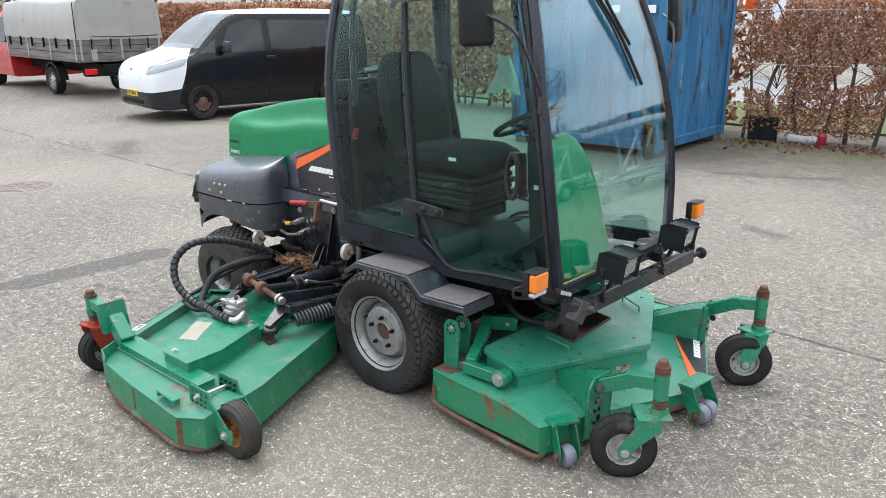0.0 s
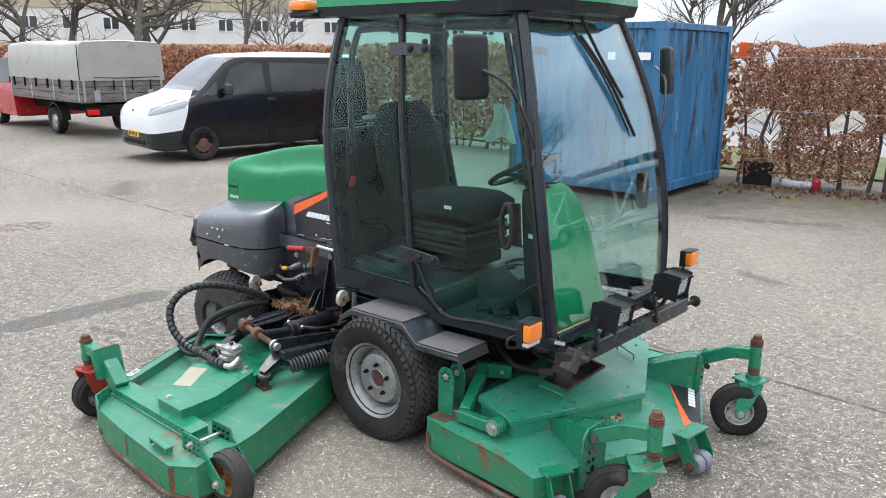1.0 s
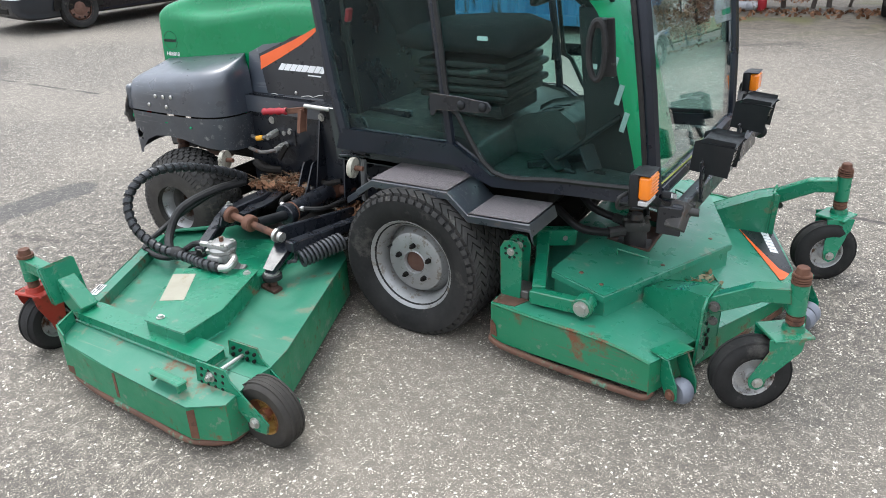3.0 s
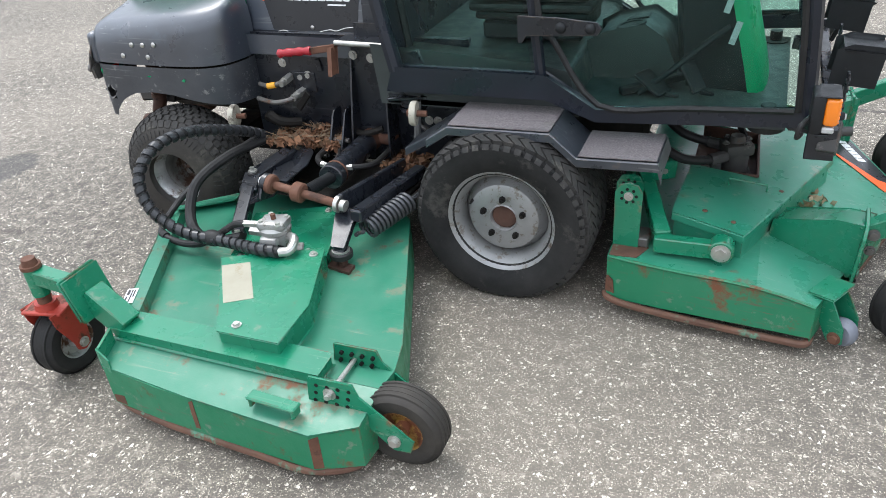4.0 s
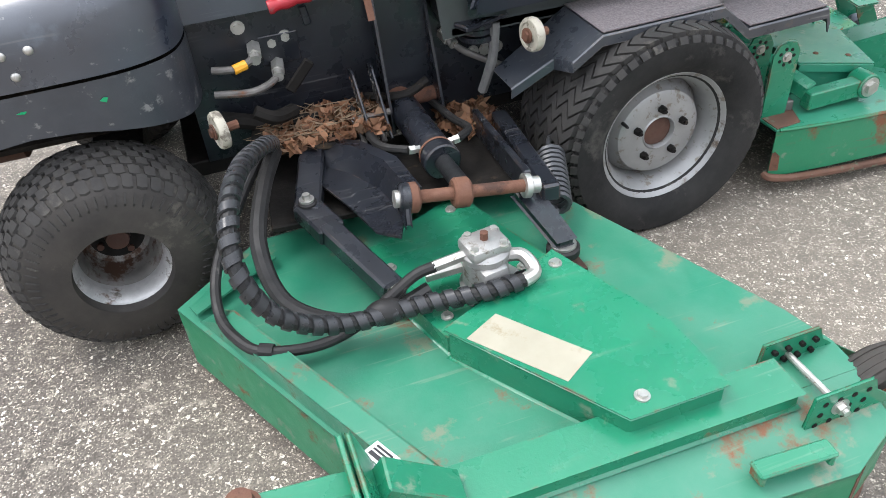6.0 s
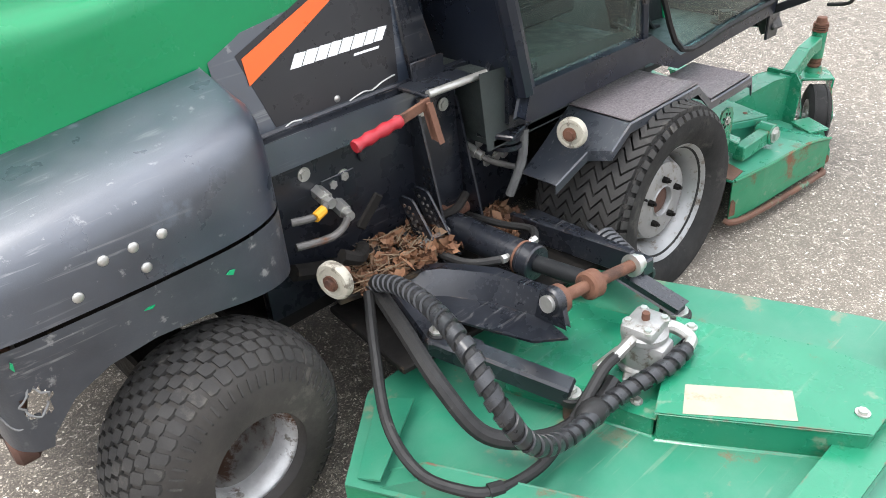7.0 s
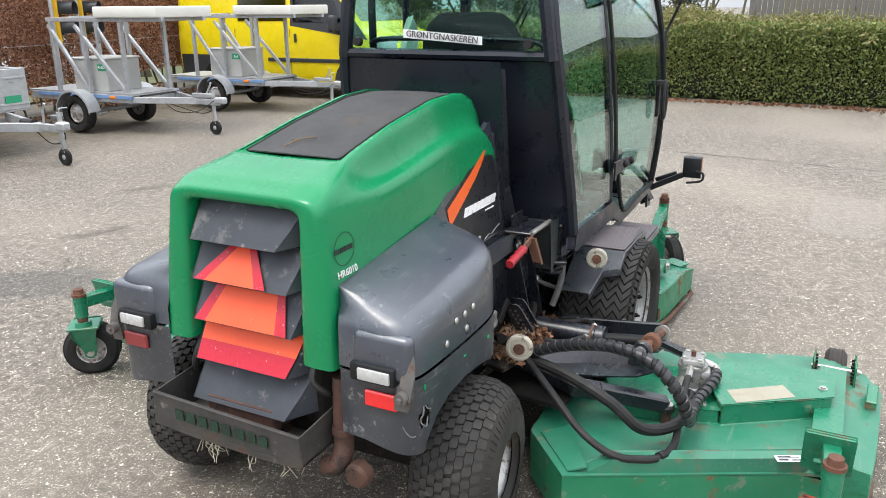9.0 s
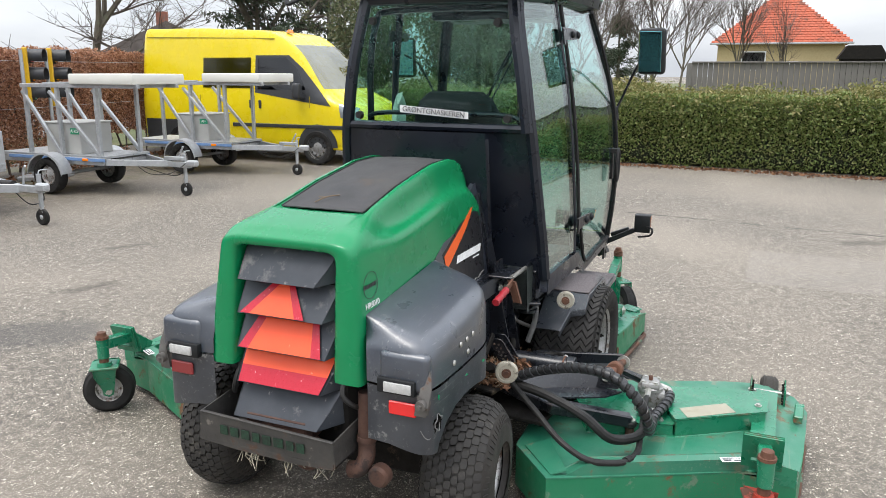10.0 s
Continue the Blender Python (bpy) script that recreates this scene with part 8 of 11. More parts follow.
    rod(bm, mc + Vector((-0.05, 0, 0.105)), mc + Vector((-0.13, -0.005, 0.10)), 0.014, seg=6)
    rod(bm, mc + Vector((-0.05, -s * 0.03, 0.05)), mc + Vector((-0.14, -s * 0.035, 0.045)), 0.017, seg=6)
    tube(bm, [mc + Vector((0.04, s * 0.0, 0.07)), mc + Vector((0.085, s * 0.02, 0.075)), mc + Vector((0.095, s * 0.07, 0.06)), mc + Vector((0.06, s * 0.085, 0.055))], 0.017, 10)
    parts("hose_fitting", bm, M_ZINC, motor, "zinc hose fittings")
    bm = B()
    rod(bm, mc + Vector((0.0, 0.0, 0.13)), mc + Vector((0.0, 0.0, 0.155)), 0.010, seg=6)
    part("red_plug", bm, M_RUST, motor)
    # hoses
    h1 = [Q(-1.11, -0.60, 0.50), Q(-1.145, -0.74, 0.575), Q(-1.21, -0.93, 0.64), Q(-1.255, -1.08, 0.635), Q(-1.27, -1.18, 0.555), Q(-1.215, -1.215, 0.44), Q(-1.09, -1.205, 0.36), Q(-0.91, -1.20, 0.345), Q(-0.76, -1.235, 0.36), Q(-0.665, -1.235, 0.362)]
    bm = B()
    tube(bm, h1, 0.0175, 10, 8)
    hose = part("guarded_hose", bm, M_HOSE, mower, "thick hydraulic hose in a spiral guard")
    part("spiral_guard", helix(B(), h1, 0.018, 0.036, 0.026, 0.005), M_SPIRAL, hose, "glossy black spiral guard", smooth=30)
    h2 = [Q(-1.11, -0.61, 0.48), Q(-1.17, -0.78, 0.475), Q(-1.215, -0.95, 0.43), Q(-1.19, -1.06, 0.34), Q(-1.08, -1.15, 0.315), Q(-0.96, -1.175, 0.33), Q(-0.87, -1.165, 0.35)]
    part("sleeved_hose", tube(B(), h2, 0.021, 10, 8), M_HOSE, mower, "hose in a black fabric sleeve")
    h3 = [Q(-1.14, -0.61, 0.49), Q(-1.235, -0.74, 0.43), Q(-1.325, -0.88, 0.355), Q(-1.345, -1.00, 0.305), Q(-1.31, -1.10, 0.295), Q(-1.262, -1.15, 0.293), Q(-1.16, -1.17, 0.285), Q(-1.07, -1.165, 0.295), Q(-0.98, -1.16, 0.345), Q(-0.90, -1.155, 0.395), Q(-0.85, -1.155, 0.405)]
    part("drain_hose", tube(B(), h3, 0.0135, 10, 8), M_HOSE, mower, "thin black return hose")
    bm = B()
    tube(bm, [Q(-1.275, -1.142, 0.294), Q(-1.245, -1.156, 0.292)], 0.018, 10, 2)
    ball(bm, Q(-0.985, -1.19, 0.345), 0.034, (1.5, 1, 0.9), 12)
    parts("hose_tape", bm, M_HOSE, mower)

# a rag hanging on the far pillar inside the cab
bm = B()
rows = []
for i in range(9):
    z = 1.70 - 0.026 * i
    rows.append([(-0.10 + (0.03 + 0.012 * i) * (j / 8 - 0.5) * 2 + 0.01 * math.sin(j * 1.9 + i * 0.4), 0.455 + 0.012 * math.sin(j * 2.3 + i * 0.5), z - 0.02 * math.sin(j * 1.1) * (i / 8)) for j in range(9)])
surface(bm, rows, 0.004)
solid("cloth_rag", bm, mat("pale_green_rag", (0.42, 0.55, 0.45), (0.56, 0.66, 0.56), 14, 0.9, bump=0.3, bump_scale=120), "pale green cloth rag hanging inside the cab", "rag")

# ---- leaf litter on the mower ----
def leaf_mat(name, cols, trans=0.25, rough=0.6):
    m = bpy.data.materials.new(name)
    m.use_nodes = True
    n, l = m.node_tree.nodes, m.node_tree.links
    p = n["Principled BSDF"]
    g = n.new("ShaderNodeNewGeometry")
    r = n.new("ShaderNodeValToRGB")
    r.color_ramp.elements[0].color = (*cols[0], 1)
    r.color_ramp.elements[1].color = (*cols[-1], 1)
    for i, c in enumerate(cols[1:-1]):
        r.color_ramp.elements.new((i + 1) / (len(cols) - 1)).color = (*c, 1)
    l.new(g.outputs["Random Per Island"], r.inputs["Fac"])
    l.new(r.outputs["Color"], p.inputs["Base Color"])
    p.inputs["Roughness"].default_value = rough
    t = n.new("ShaderNodeBsdfTranslucent")
    l.new(r.outputs["Color"], t.inputs["Color"])
    mx = n.new("ShaderNodeMixShader")
    mx.inputs[0].default_value = trans
    l.new(p.outputs[0], mx.inputs[1])
    l.new(t.outputs[0], mx.inputs[2])
    l.new(mx.outputs[0], n["Material Output"].inputs["Surface"])
    return m


def leaf_mesh(name, pts, size, seed, up=0.0, long=1.7):
    """Small folded leaves at the points, each of two triangles a side."""
    rng = np.random.default_rng(seed)
    pts = np.asarray(pts, float)
    n = len(pts)
    a = rng.normal(size=(n, 3))
    a[:, 2] -= up
    a /= np.linalg.norm(a, axis=1)[:, None]
    b = np.cross(a, rng.normal(size=(n, 3)))
    b /= np.linalg.norm(b, axis=1)[:, None]
    c = np.cross(a, b)
    s = (size * rng.uniform(0.6, 1.3, n))[:, None]
    v = np.stack([pts - a * s * long * 0.5, pts + b * s * 0.5 + c * s * 0.12, pts + a * s * long * 0.5, pts - b * s * 0.5 + c * s * 0.12], 1).reshape(-1, 3)
    i = np.arange(n) * 4
    f = np.concatenate([np.stack([i, i + 1, i + 2], 1), np.stack([i, i + 2, i + 3], 1)])
    me = bpy.data.meshes.new(name)
    me.vertices.add(len(v))
    me.vertices.foreach_set("co", v.ravel())
    me.loops.add(len(f) * 3)
    me.loops.foreach_set("vertex_index", f.ravel())
    me.polygons.add(len(f))
    me.polygons.foreach_set("loop_start", np.arange(len(f)) * 3)
    me.update(calc_edges=True)
    me.validate()
    return me


M_BEECH = leaf_mat("copper_beech_leaves", [(0.17, 0.075, 0.045), (0.33, 0.155, 0.085), (0.47, 0.25, 0.15), (0.60, 0.37, 0.25)], 0.42)
M_IVY = leaf_mat("evergreen_hedge_leaves", [(0.085, 0.125, 0.032), (0.15, 0.21, 0.050), (0.22, 0.27, 0.075), (0.33, 0.32, 0.13)], 0.3, 0.5)
M_LITTER = leaf_mat("dry_leaf_litter_mix", [(0.08, 0.036, 0.018), (0.17, 0.078, 0.038), (0.27, 0.135, 0.07), (0.13, 0.08, 0.045)], 0.1, 0.85)
M_PINE = leaf_mat("pine_needles", [(0.02, 0.035, 0.018), (0.04, 0.06, 0.03), (0.06, 0.08, 0.04)], 0.1)
M_BARK = mat("grey_green_bark", (0.085, 0.075, 0.058), (0.14, 0.125, 0.09), 8, 0.9, bump=0.6, bump_scale=40, wear=(0.11, 0.12, 0.07), wear_scale=4, wear_amount=0.3)
M_TWIG = mat("dark_twigs", (0.075, 0.06, 0.05), (0.12, 0.1, 0.085), 8, 0.9)

rng = np.random.default_rng(7)
pts = np.concatenate([np.column_stack([rng.uniform(-1.12, -0.78, 520), rng.uniform(-0.58, -0.38, 520), 0.446 + np.abs(rng.normal(0, 0.010, 520))]),
                      np.column_stack([rng.uniform(-0.60, -0.42, 220), rng.uniform(-0.58, -0.38, 220), 0.36 + np.abs(rng.normal(0, 0.010, 220))])])
litter = new("leaf_litter", leaf_mesh("leaf_litter", pts, 0.025, 3))
litter.data.materials.append(M_LITTER)
tagged(litter, "dry brown leaves caught on the mower's frame", "leaf litter", kind="stuff")
pts = np.column_stack([rng.normal(1.10, 0.035, 34), rng.normal(-0.17, 0.06, 34), np.full(34, 0.0)])
pts[:, 2] = 0.230 - 0.19 * (pts[:, 0] - 0.90) + 0.008
l2 = new("fallen_leaves", leaf_mesh("fallen_leaves", pts, 0.03, 5))
l2.data.materials.append(leaf_mat("pale_fallen_leaves", [(0.42, 0.32, 0.2), (0.5, 0.42, 0.28), (0.3, 0.18, 0.1)], 0.1))
tagged(l2, "pale fallen leaves lying on the front deck", "leaf litter", kind="stuff")
bm = B()
for i in range(90):
    x, y, z = random.uniform(-1.1, -0.82), random.uniform(-0.55, -0.39), 0.452 + random.random() * 0.022
    a = random.uniform(0, 6.28)
    l = random.uniform(0.04, 0.10)
    rod(bm, (x, y, z), (x + l * math.cos(a), y + l * 0.5 * math.sin(a), z + random.uniform(-0.008, 0.022)), 0.0022, 0.001, 4)
solid("dry_twigs", bm, M_WOODDEBRIS, "dry twigs among the leaves on the frame", "twigs", kind="stuff")

# ---- the blue container ----
M_BLUE = mat("weathered_container_blue", (0.012, 0.095, 0.215), (0.045, 0.190, 0.36), 1.6, 0.42, bump=0.1, bump_scale=40, wear=(0.035, 0.045, 0.055), wear_scale=7.0, wear_amount=0.36, stretch=(1, 1, 0.2), wear2=(0.26, 0.40, 0.55), wear2_amount=0.2, wear2_scale=3)
X0, X1, Y0, Y1, ZB, ZT = -4.4, -1.93, 6.58, 9.0, 0.09, 2.46
cont = thing("shipping_container", "weathered blue steel storage container with rust streaks", "container")


def corrugated(bm, p, q, z0, z1, inward, pitch=0.28, depth=0.036):
    p, q, n = Vector(p), Vector(q), Vector(inward)
    L = (q - p).length
    d = (q - p).normalized()
    prof, s = [], 0.0
    while s < L - 1e-6:
        for ds, k in ((0.0, 0), (pitch * 0.35, 0), (pitch * 0.5, 1), (pitch * 0.85, 1)):
            if s + ds <= L:
                prof.append((s + ds, k))
        s += pitch
    prof.append((L, 0))
    surface(bm, [[p + d * s + n * (depth * k) + Vector((0, 0, z - p.z)) for s, k in prof] for z in (z0, z1)], 0.003)


bm = B()
corrugated(bm, (X1 - 0.03, Y0 + 0.12, 0), (X1 - 0.03, Y1 - 0.12, 0), ZB + 0.14, ZT - 0.10, (-1, 0, 0))
part("end_wall", bm, M_BLUE, cont, smooth=10)
bm = B()
corrugated(bm, (X0 + 0.12, Y0 + 0.03, 0), (X1 - 0.12, Y0 + 0.03, 0), ZB + 0.14, ZT - 0.10, (0, 1, 0))
part("side_wall", bm, M_BLUE, cont, smooth=10)
bm = B()
corrugated(bm, (X0 + 0.12, Y1 - 0.03, 0), (X1 - 0.12, Y1 - 0.03, 0), ZB + 0.14, ZT - 0.10, (0, -1, 0))
part("side_wall", bm, M_BLUE, cont, smooth=10)
bm = B()
corrugated(bm, (X0 + 0.03, Y0 + 0.12, 0), (X0 + 0.03, Y1 - 0.12, 0), ZB + 0.14, ZT - 0.10, (1, 0, 0))
part("end_wall", bm, M_BLUE, cont, smooth=10)
for x in (X0, X1):
    for y in (Y0, Y1):
        sx_, sy_ = (1 if x == X0 else -1), (1 if y == Y0 else -1)
        bm = B()
        prism(bm, [(x, y, ZB), (x + sx_ * 0.13, y, ZB), (x + sx_ * 0.13, y + sy_ * 0.02, ZB), (x + sx_ * 0.02, y + sy_ * 0.02, ZB), (x + sx_ * 0.02, y + sy_ * 0.13, ZB), (x, y + sy_ * 0.13, ZB)], (0, 0, ZT - ZB), 0.004)
        part("corner_post", bm, M_BLUE, cont)
        for z in (ZB + 0.06, ZT - 0.06):
            bm = B()
            box(bm, (x + sx_ * 0.08, y + sy_ * 0.08, z), (0.175, 0.162, 0.122), bevel=0.01)
            part("corner_casting", bm, M_BLUE, cont)
for p, q in (((X0, Y0), (X1, Y0)), ((X0, Y1), (X1, Y1)), ((X0, Y0), (X0, Y1)), ((X1, Y0), (X1, Y1))):
    for z, h in ((ZB + 0.08, 0.13), (ZT - 0.05, 0.09)):
        bm = B()
        a, b_ = Vector((*p, z)), Vector((*q, z))
        d = (b_ - a).normalized()
        inn = Vector((0, 0, 1)).cross(d)
        c = Vector(((X0 + X1) / 2, (Y0 + Y1) / 2, z))
        inn = inn if inn.dot(c - a) > 0 else -inn
        beam(bm, a + d * 0.12 + inn * 0.03, b_ - d * 0.12 + inn * 0.03, 0.06, h, 0.006)
        part("rail", bm, M_BLUE, cont)
bm = B()
prism(bm, [(X0 + 0.02, Y0 + 0.02, ZT - 0.03), (X1 - 0.02, Y0 + 0.02, ZT - 0.03), (X1 - 0.02, Y1 - 0.02, ZT - 0.03), (X0 + 0.02, Y1 - 0.02, ZT - 0.03)], (0, 0, 0.02))
part("roof", bm, M_BLUE, cont)
bm = B()
for x in (X0 + 0.15, X1 - 0.15):
    for y in (Y0 + 0.15, Y1 - 0.15):
        box(bm, (x, y, ZB / 2), (0.2, 0.2, ZB), bevel=0.01)
parts("timber_block", bm, mat("weathered_timber", (0.17, 0.14, 0.11), (0.25, 0.22, 0.18), 6, 0.9, bump=0.3), cont, "timber blocks under the corners")
bm = B()
for x, w in ((-2.35, 0.2), (-2.75, 0.12), (-2.15, 0.05)):
    prism(bm, [(x, Y0 - 0.002, 1.95), (x + w, Y0 - 0.002, 1.95), (x + w, Y0 - 0.002, 2.05), (x, Y0 - 0.002, 2.05)], (0, -0.003, 0))
parts("marking_bar", bm, M_WHITE, cont, "faded white marking bars")


# ---- vehicles ----
M_GALV = mat("galvanised_steel", (0.36, 0.375, 0.385), (0.48, 0.49, 0.50), 12, 0.5, 0.55, bump=0.08, wear=(0.26, 0.26, 0.26), wear_scale=8, wear_amount=0.25)
def fine_body(stations, nx=6, na=3):
    """The same body drawn smoothly, with small faces, so that panes and colours can follow its skin."""
    def spline(rows, subs):
        out = []
        for i in range(len(rows) - 1):
            a, b, c, d = rows[max(i - 1, 0)], rows[i], rows[i + 1], rows[min(i + 2, len(rows) - 1)]
            for k in range(subs):
                t = k / subs
                out.append(0.5 * (2 * b + (c - a) * t + (2 * a - 5 * b + 4 * c - d) * t * t + (3 * b - a - 3 * c + d) * t ** 3))
        return out + [rows[-1]]
    dense = []
    for p, q in zip(stations, stations[1:]):
        n = max(1, int(abs(q[0] - p[0]) / 0.3))
        dense += [np.array(p) + (np.array(q) - np.array(p)) * k / n for k in range(n)]
    dense.append(np.array(stations[-1]))
    rows = []
    for x, zb, zm, zt, w, wt in spline(dense, nx):
        half = [(0.0, zb), (w * 0.86, zb), (w * 0.97, zb + 0.10), (w, lerp(zb, zm, 0.55)), (w * 0.985, zm), (lerp(w, wt, 0.55), lerp(zm, zt, 0.55)), (wt, zt - 0.07), (wt * 0.86, zt - 0.012), (wt * 0.45, zt), (0.0, zt + 0.008)]
        half = spline([np.array(v) for v in half], na * 2)
        rows.append([(x, -y, z) for y, z in half] + [(x, y, z) for y, z in half[-2:0:-1]])
    bm = B()
    surface(bm, rows, close=True)
    bm.verts.ensure_lookup_table()
    n = len(rows[0])
    bm.faces.new(bm.verts[:n])
    bm.faces.new(bm.verts[-n:][::-1])
    bmesh.ops.recalc_face_normals(bm, faces=bm.faces)
    bm.normal_update()
    return bm


def skin(src, test, out=0.006, poly=None, flat="xz"):
    """A pane or panel: the faces of a body that pass the test, trimmed to a convex outline and lifted off it."""
    bm, twin = B(), {}
    for f in src.faces:
        if len(f.verts) == 4 and test(f.calc_center_median(), f.normal):
            for v in f.verts:
                if v not in twin:
                    twin[v] = bm.verts.new(v.co + v.normal * out)
            bm.faces.new([twin[v] for v in f.verts])
    if poly:
        def spot(a, b):
            return Vector((a, 0, b)) if flat == "xz" else Vector((0, a, b))
        mid = sum((spot(*q) for q in poly), Vector()) / len(poly)
        across = Vector((0, 1, 0)) if flat == "xz" else Vector((1, 0, 0))
        for q0, q1 in zip(poly, poly[1:] + poly[:1]):
            a, b = spot(*q0), spot(*q1)
            away = (b - a).cross(across).normalized()
            if away.dot(mid - a) > 0:
                away = -away
            bmesh.ops.bisect_plane(bm, geom=bm.verts[:] + bm.edges[:] + bm.faces[:], dist=1e-5, plane_co=a, plane_no=away, clear_outer=True)
    return bm


def road_wheel(parent, c, R, w, s, rim_mat, label):
    c = Vector(c)
    tyre = part("tyre", lathe(B(), tyre_profile(R, w, R * 0.63), c, (0, 1, 0), 36), M_RUBBER, parent)
    bm = B()
    lathe(bm, [(R * 0.64, -w * 0.3), (R * 0.58, w * 0.1), (R * 0.60, w * 0.34), (R * 0.66, w * 0.43), (R * 0.67, w * 0.38)], c, (0, s, 0), 32)
    lathe(bm, [(R * 0.58, w * 0.12), (R * 0.50, w * 0.30), (R * 0.34, w * 0.26), (R * 0.25, w * 0.36), (R * 0.0, w * 0.37)], c, (0, s, 0), 32)
    rim = part("rim", bm, rim_mat, tyre, label)
    bm = B()
    for i in range(10):
        a = 2 * math.pi * i / 10
        p = c + Vector((R * 0.46 * math.cos(a), s * w * 0.285, R * 0.46 * math.sin(a)))
        rod(bm, p, p + Vector((0, s * 0.012, 0)), R * 0.05, seg=8)
    parts("rim_hole", bm, M_DARK, tyre)


M_VANBLACK = mat("glossy_black_van_paint", (0.008, 0.007, 0.009), (0.012, 0.010, 0.012), 2, 0.16, coat=0.6, rough_var=0.04, wear2=(0.05, 0.045, 0.04), wear2_amount=0.1, wear2_scale=14)
M_VANWHITE = mat("white_van_paint", (0.78, 0.79, 0.80), (0.82, 0.83, 0.84), 2, 0.25, coat=0.4, rough_var=0.05, wear2=(0.55, 0.55, 0.53), wear2_amount=0.12, wear2_scale=9)
M_TRIM = mat("grey_black_bumper", (0.025, 0.027, 0.03), (0.035, 0.037, 0.04), 9, 0.5, bump=0.1, bump_scale=200)
M_YELLOW = mat("yellow_van_paint", (0.72, 0.56, 0.005), (0.76, 0.60, 0.01), 1.5, 0.28, coat=0.4, rough_var=0.05, wear2=(0.5, 0.42, 0.1), wear2_amount=0.1, wear2_scale=6)
M_RUSTRIM = mat("rusty_wheel", (0.10, 0.05, 0.035), (0.16, 0.085, 0.06), 12, 0.75, 0.1, bump=0.2)
M_PLATE = simple("yellow_plate", (0.75, 0.50, 0.02), 0.4)
M_HEADLAMP = simple("headlamp_glass", (0.26, 0.28, 0.29), 0.10, 0.4, coat=0.6)


def two_tone():
    """Black van paint with a white bonnet, nose and roof, and a grey lower bumper."""
    m = bpy.data.materials.new("two_tone_van_paint")
    m.use_nodes = True
    n, l = m.node_tree.nodes, m.node_tree.links
    p = n["Principled BSDF"]
    co = n.new("ShaderNodeTexCoord")
    sep = n.new("ShaderNodeSeparateXYZ")
    l.new(co.outputs["Object"], sep.inputs["Vector"])

    def calc(op, a, b):
        k = n.new("ShaderNodeMath")
        k.operation = op
        for i, v in enumerate((a, b)):
            if isinstance(v, (int, float)):
                k.inputs[i].default_value = v
            else:
                l.new(v, k.inputs[i])
        return k.outputs[0]
    x, z = sep.outputs["X"], sep.outputs["Z"]
    side = calc("ABSOLUTE", sep.outputs["Y"], 0.0)
    roof = calc("GREATER_THAN", z, 1.765)
    # the white sweeps back along the bonnet and forward to the wheel arch
    low = calc("MAXIMUM", calc("SUBTRACT", 0.96, z), 0.0)
    sweep = calc("ADD", calc("MULTIPLY", calc("SUBTRACT", side, 0.60), 0.9), 1.40)
    edge = calc("ADD", calc("MAXIMUM", sweep, 1.36), calc("MULTIPLY", calc("POWER", low, 1.6), 0.55))
    nose = calc("MULTIPLY", calc("GREATER_THAN", x, edge), calc("GREATER_THAN", z, calc("ADD", 0.50, calc("MULTIPLY", calc("SUBTRACT", 2.28, x), 0.10))))
    white = calc("MAXIMUM", roof, nose)
    grey = calc("MULTIPLY", calc("GREATER_THAN", x, 1.70), calc("SUBTRACT", 1.0, white))

    def mixed(f, a, b):
        k = n.new("ShaderNodeMix")
        k.data_type = "RGBA"
        l.new(f, k.inputs[0])
        for i, v in ((6, a), (7, b)):
            if isinstance(v, tuple):
                k.inputs[i].default_value = (*v, 1)
            else:
                l.new(v, k.inputs[i])
        return k.outputs[2]
    dust = n.new("ShaderNodeTexNoise")
    dust.inputs["Scale"].default_value, dust.inputs["Detail"].default_value = 3.0, 6.0
    l.new(co.outputs["Object"], dust.inputs["Vector"])
    black = mixed(dust.outputs["Fac"], (0.007, 0.006, 0.008), (0.016, 0.014, 0.014))
    pale = mixed(dust.outputs["Fac"], (0.80, 0.81, 0.82), (0.70, 0.71, 0.72))
    l.new(mixed(white, mixed(grey, black, (0.022, 0.024, 0.028)), pale), p.inputs["Base Color"])
    p.inputs["Roughness"].default_value = 0.14
    p.inputs["Specular IOR Level"].default_value = 0.35
    return m


M_TWOTONE = two_tone()


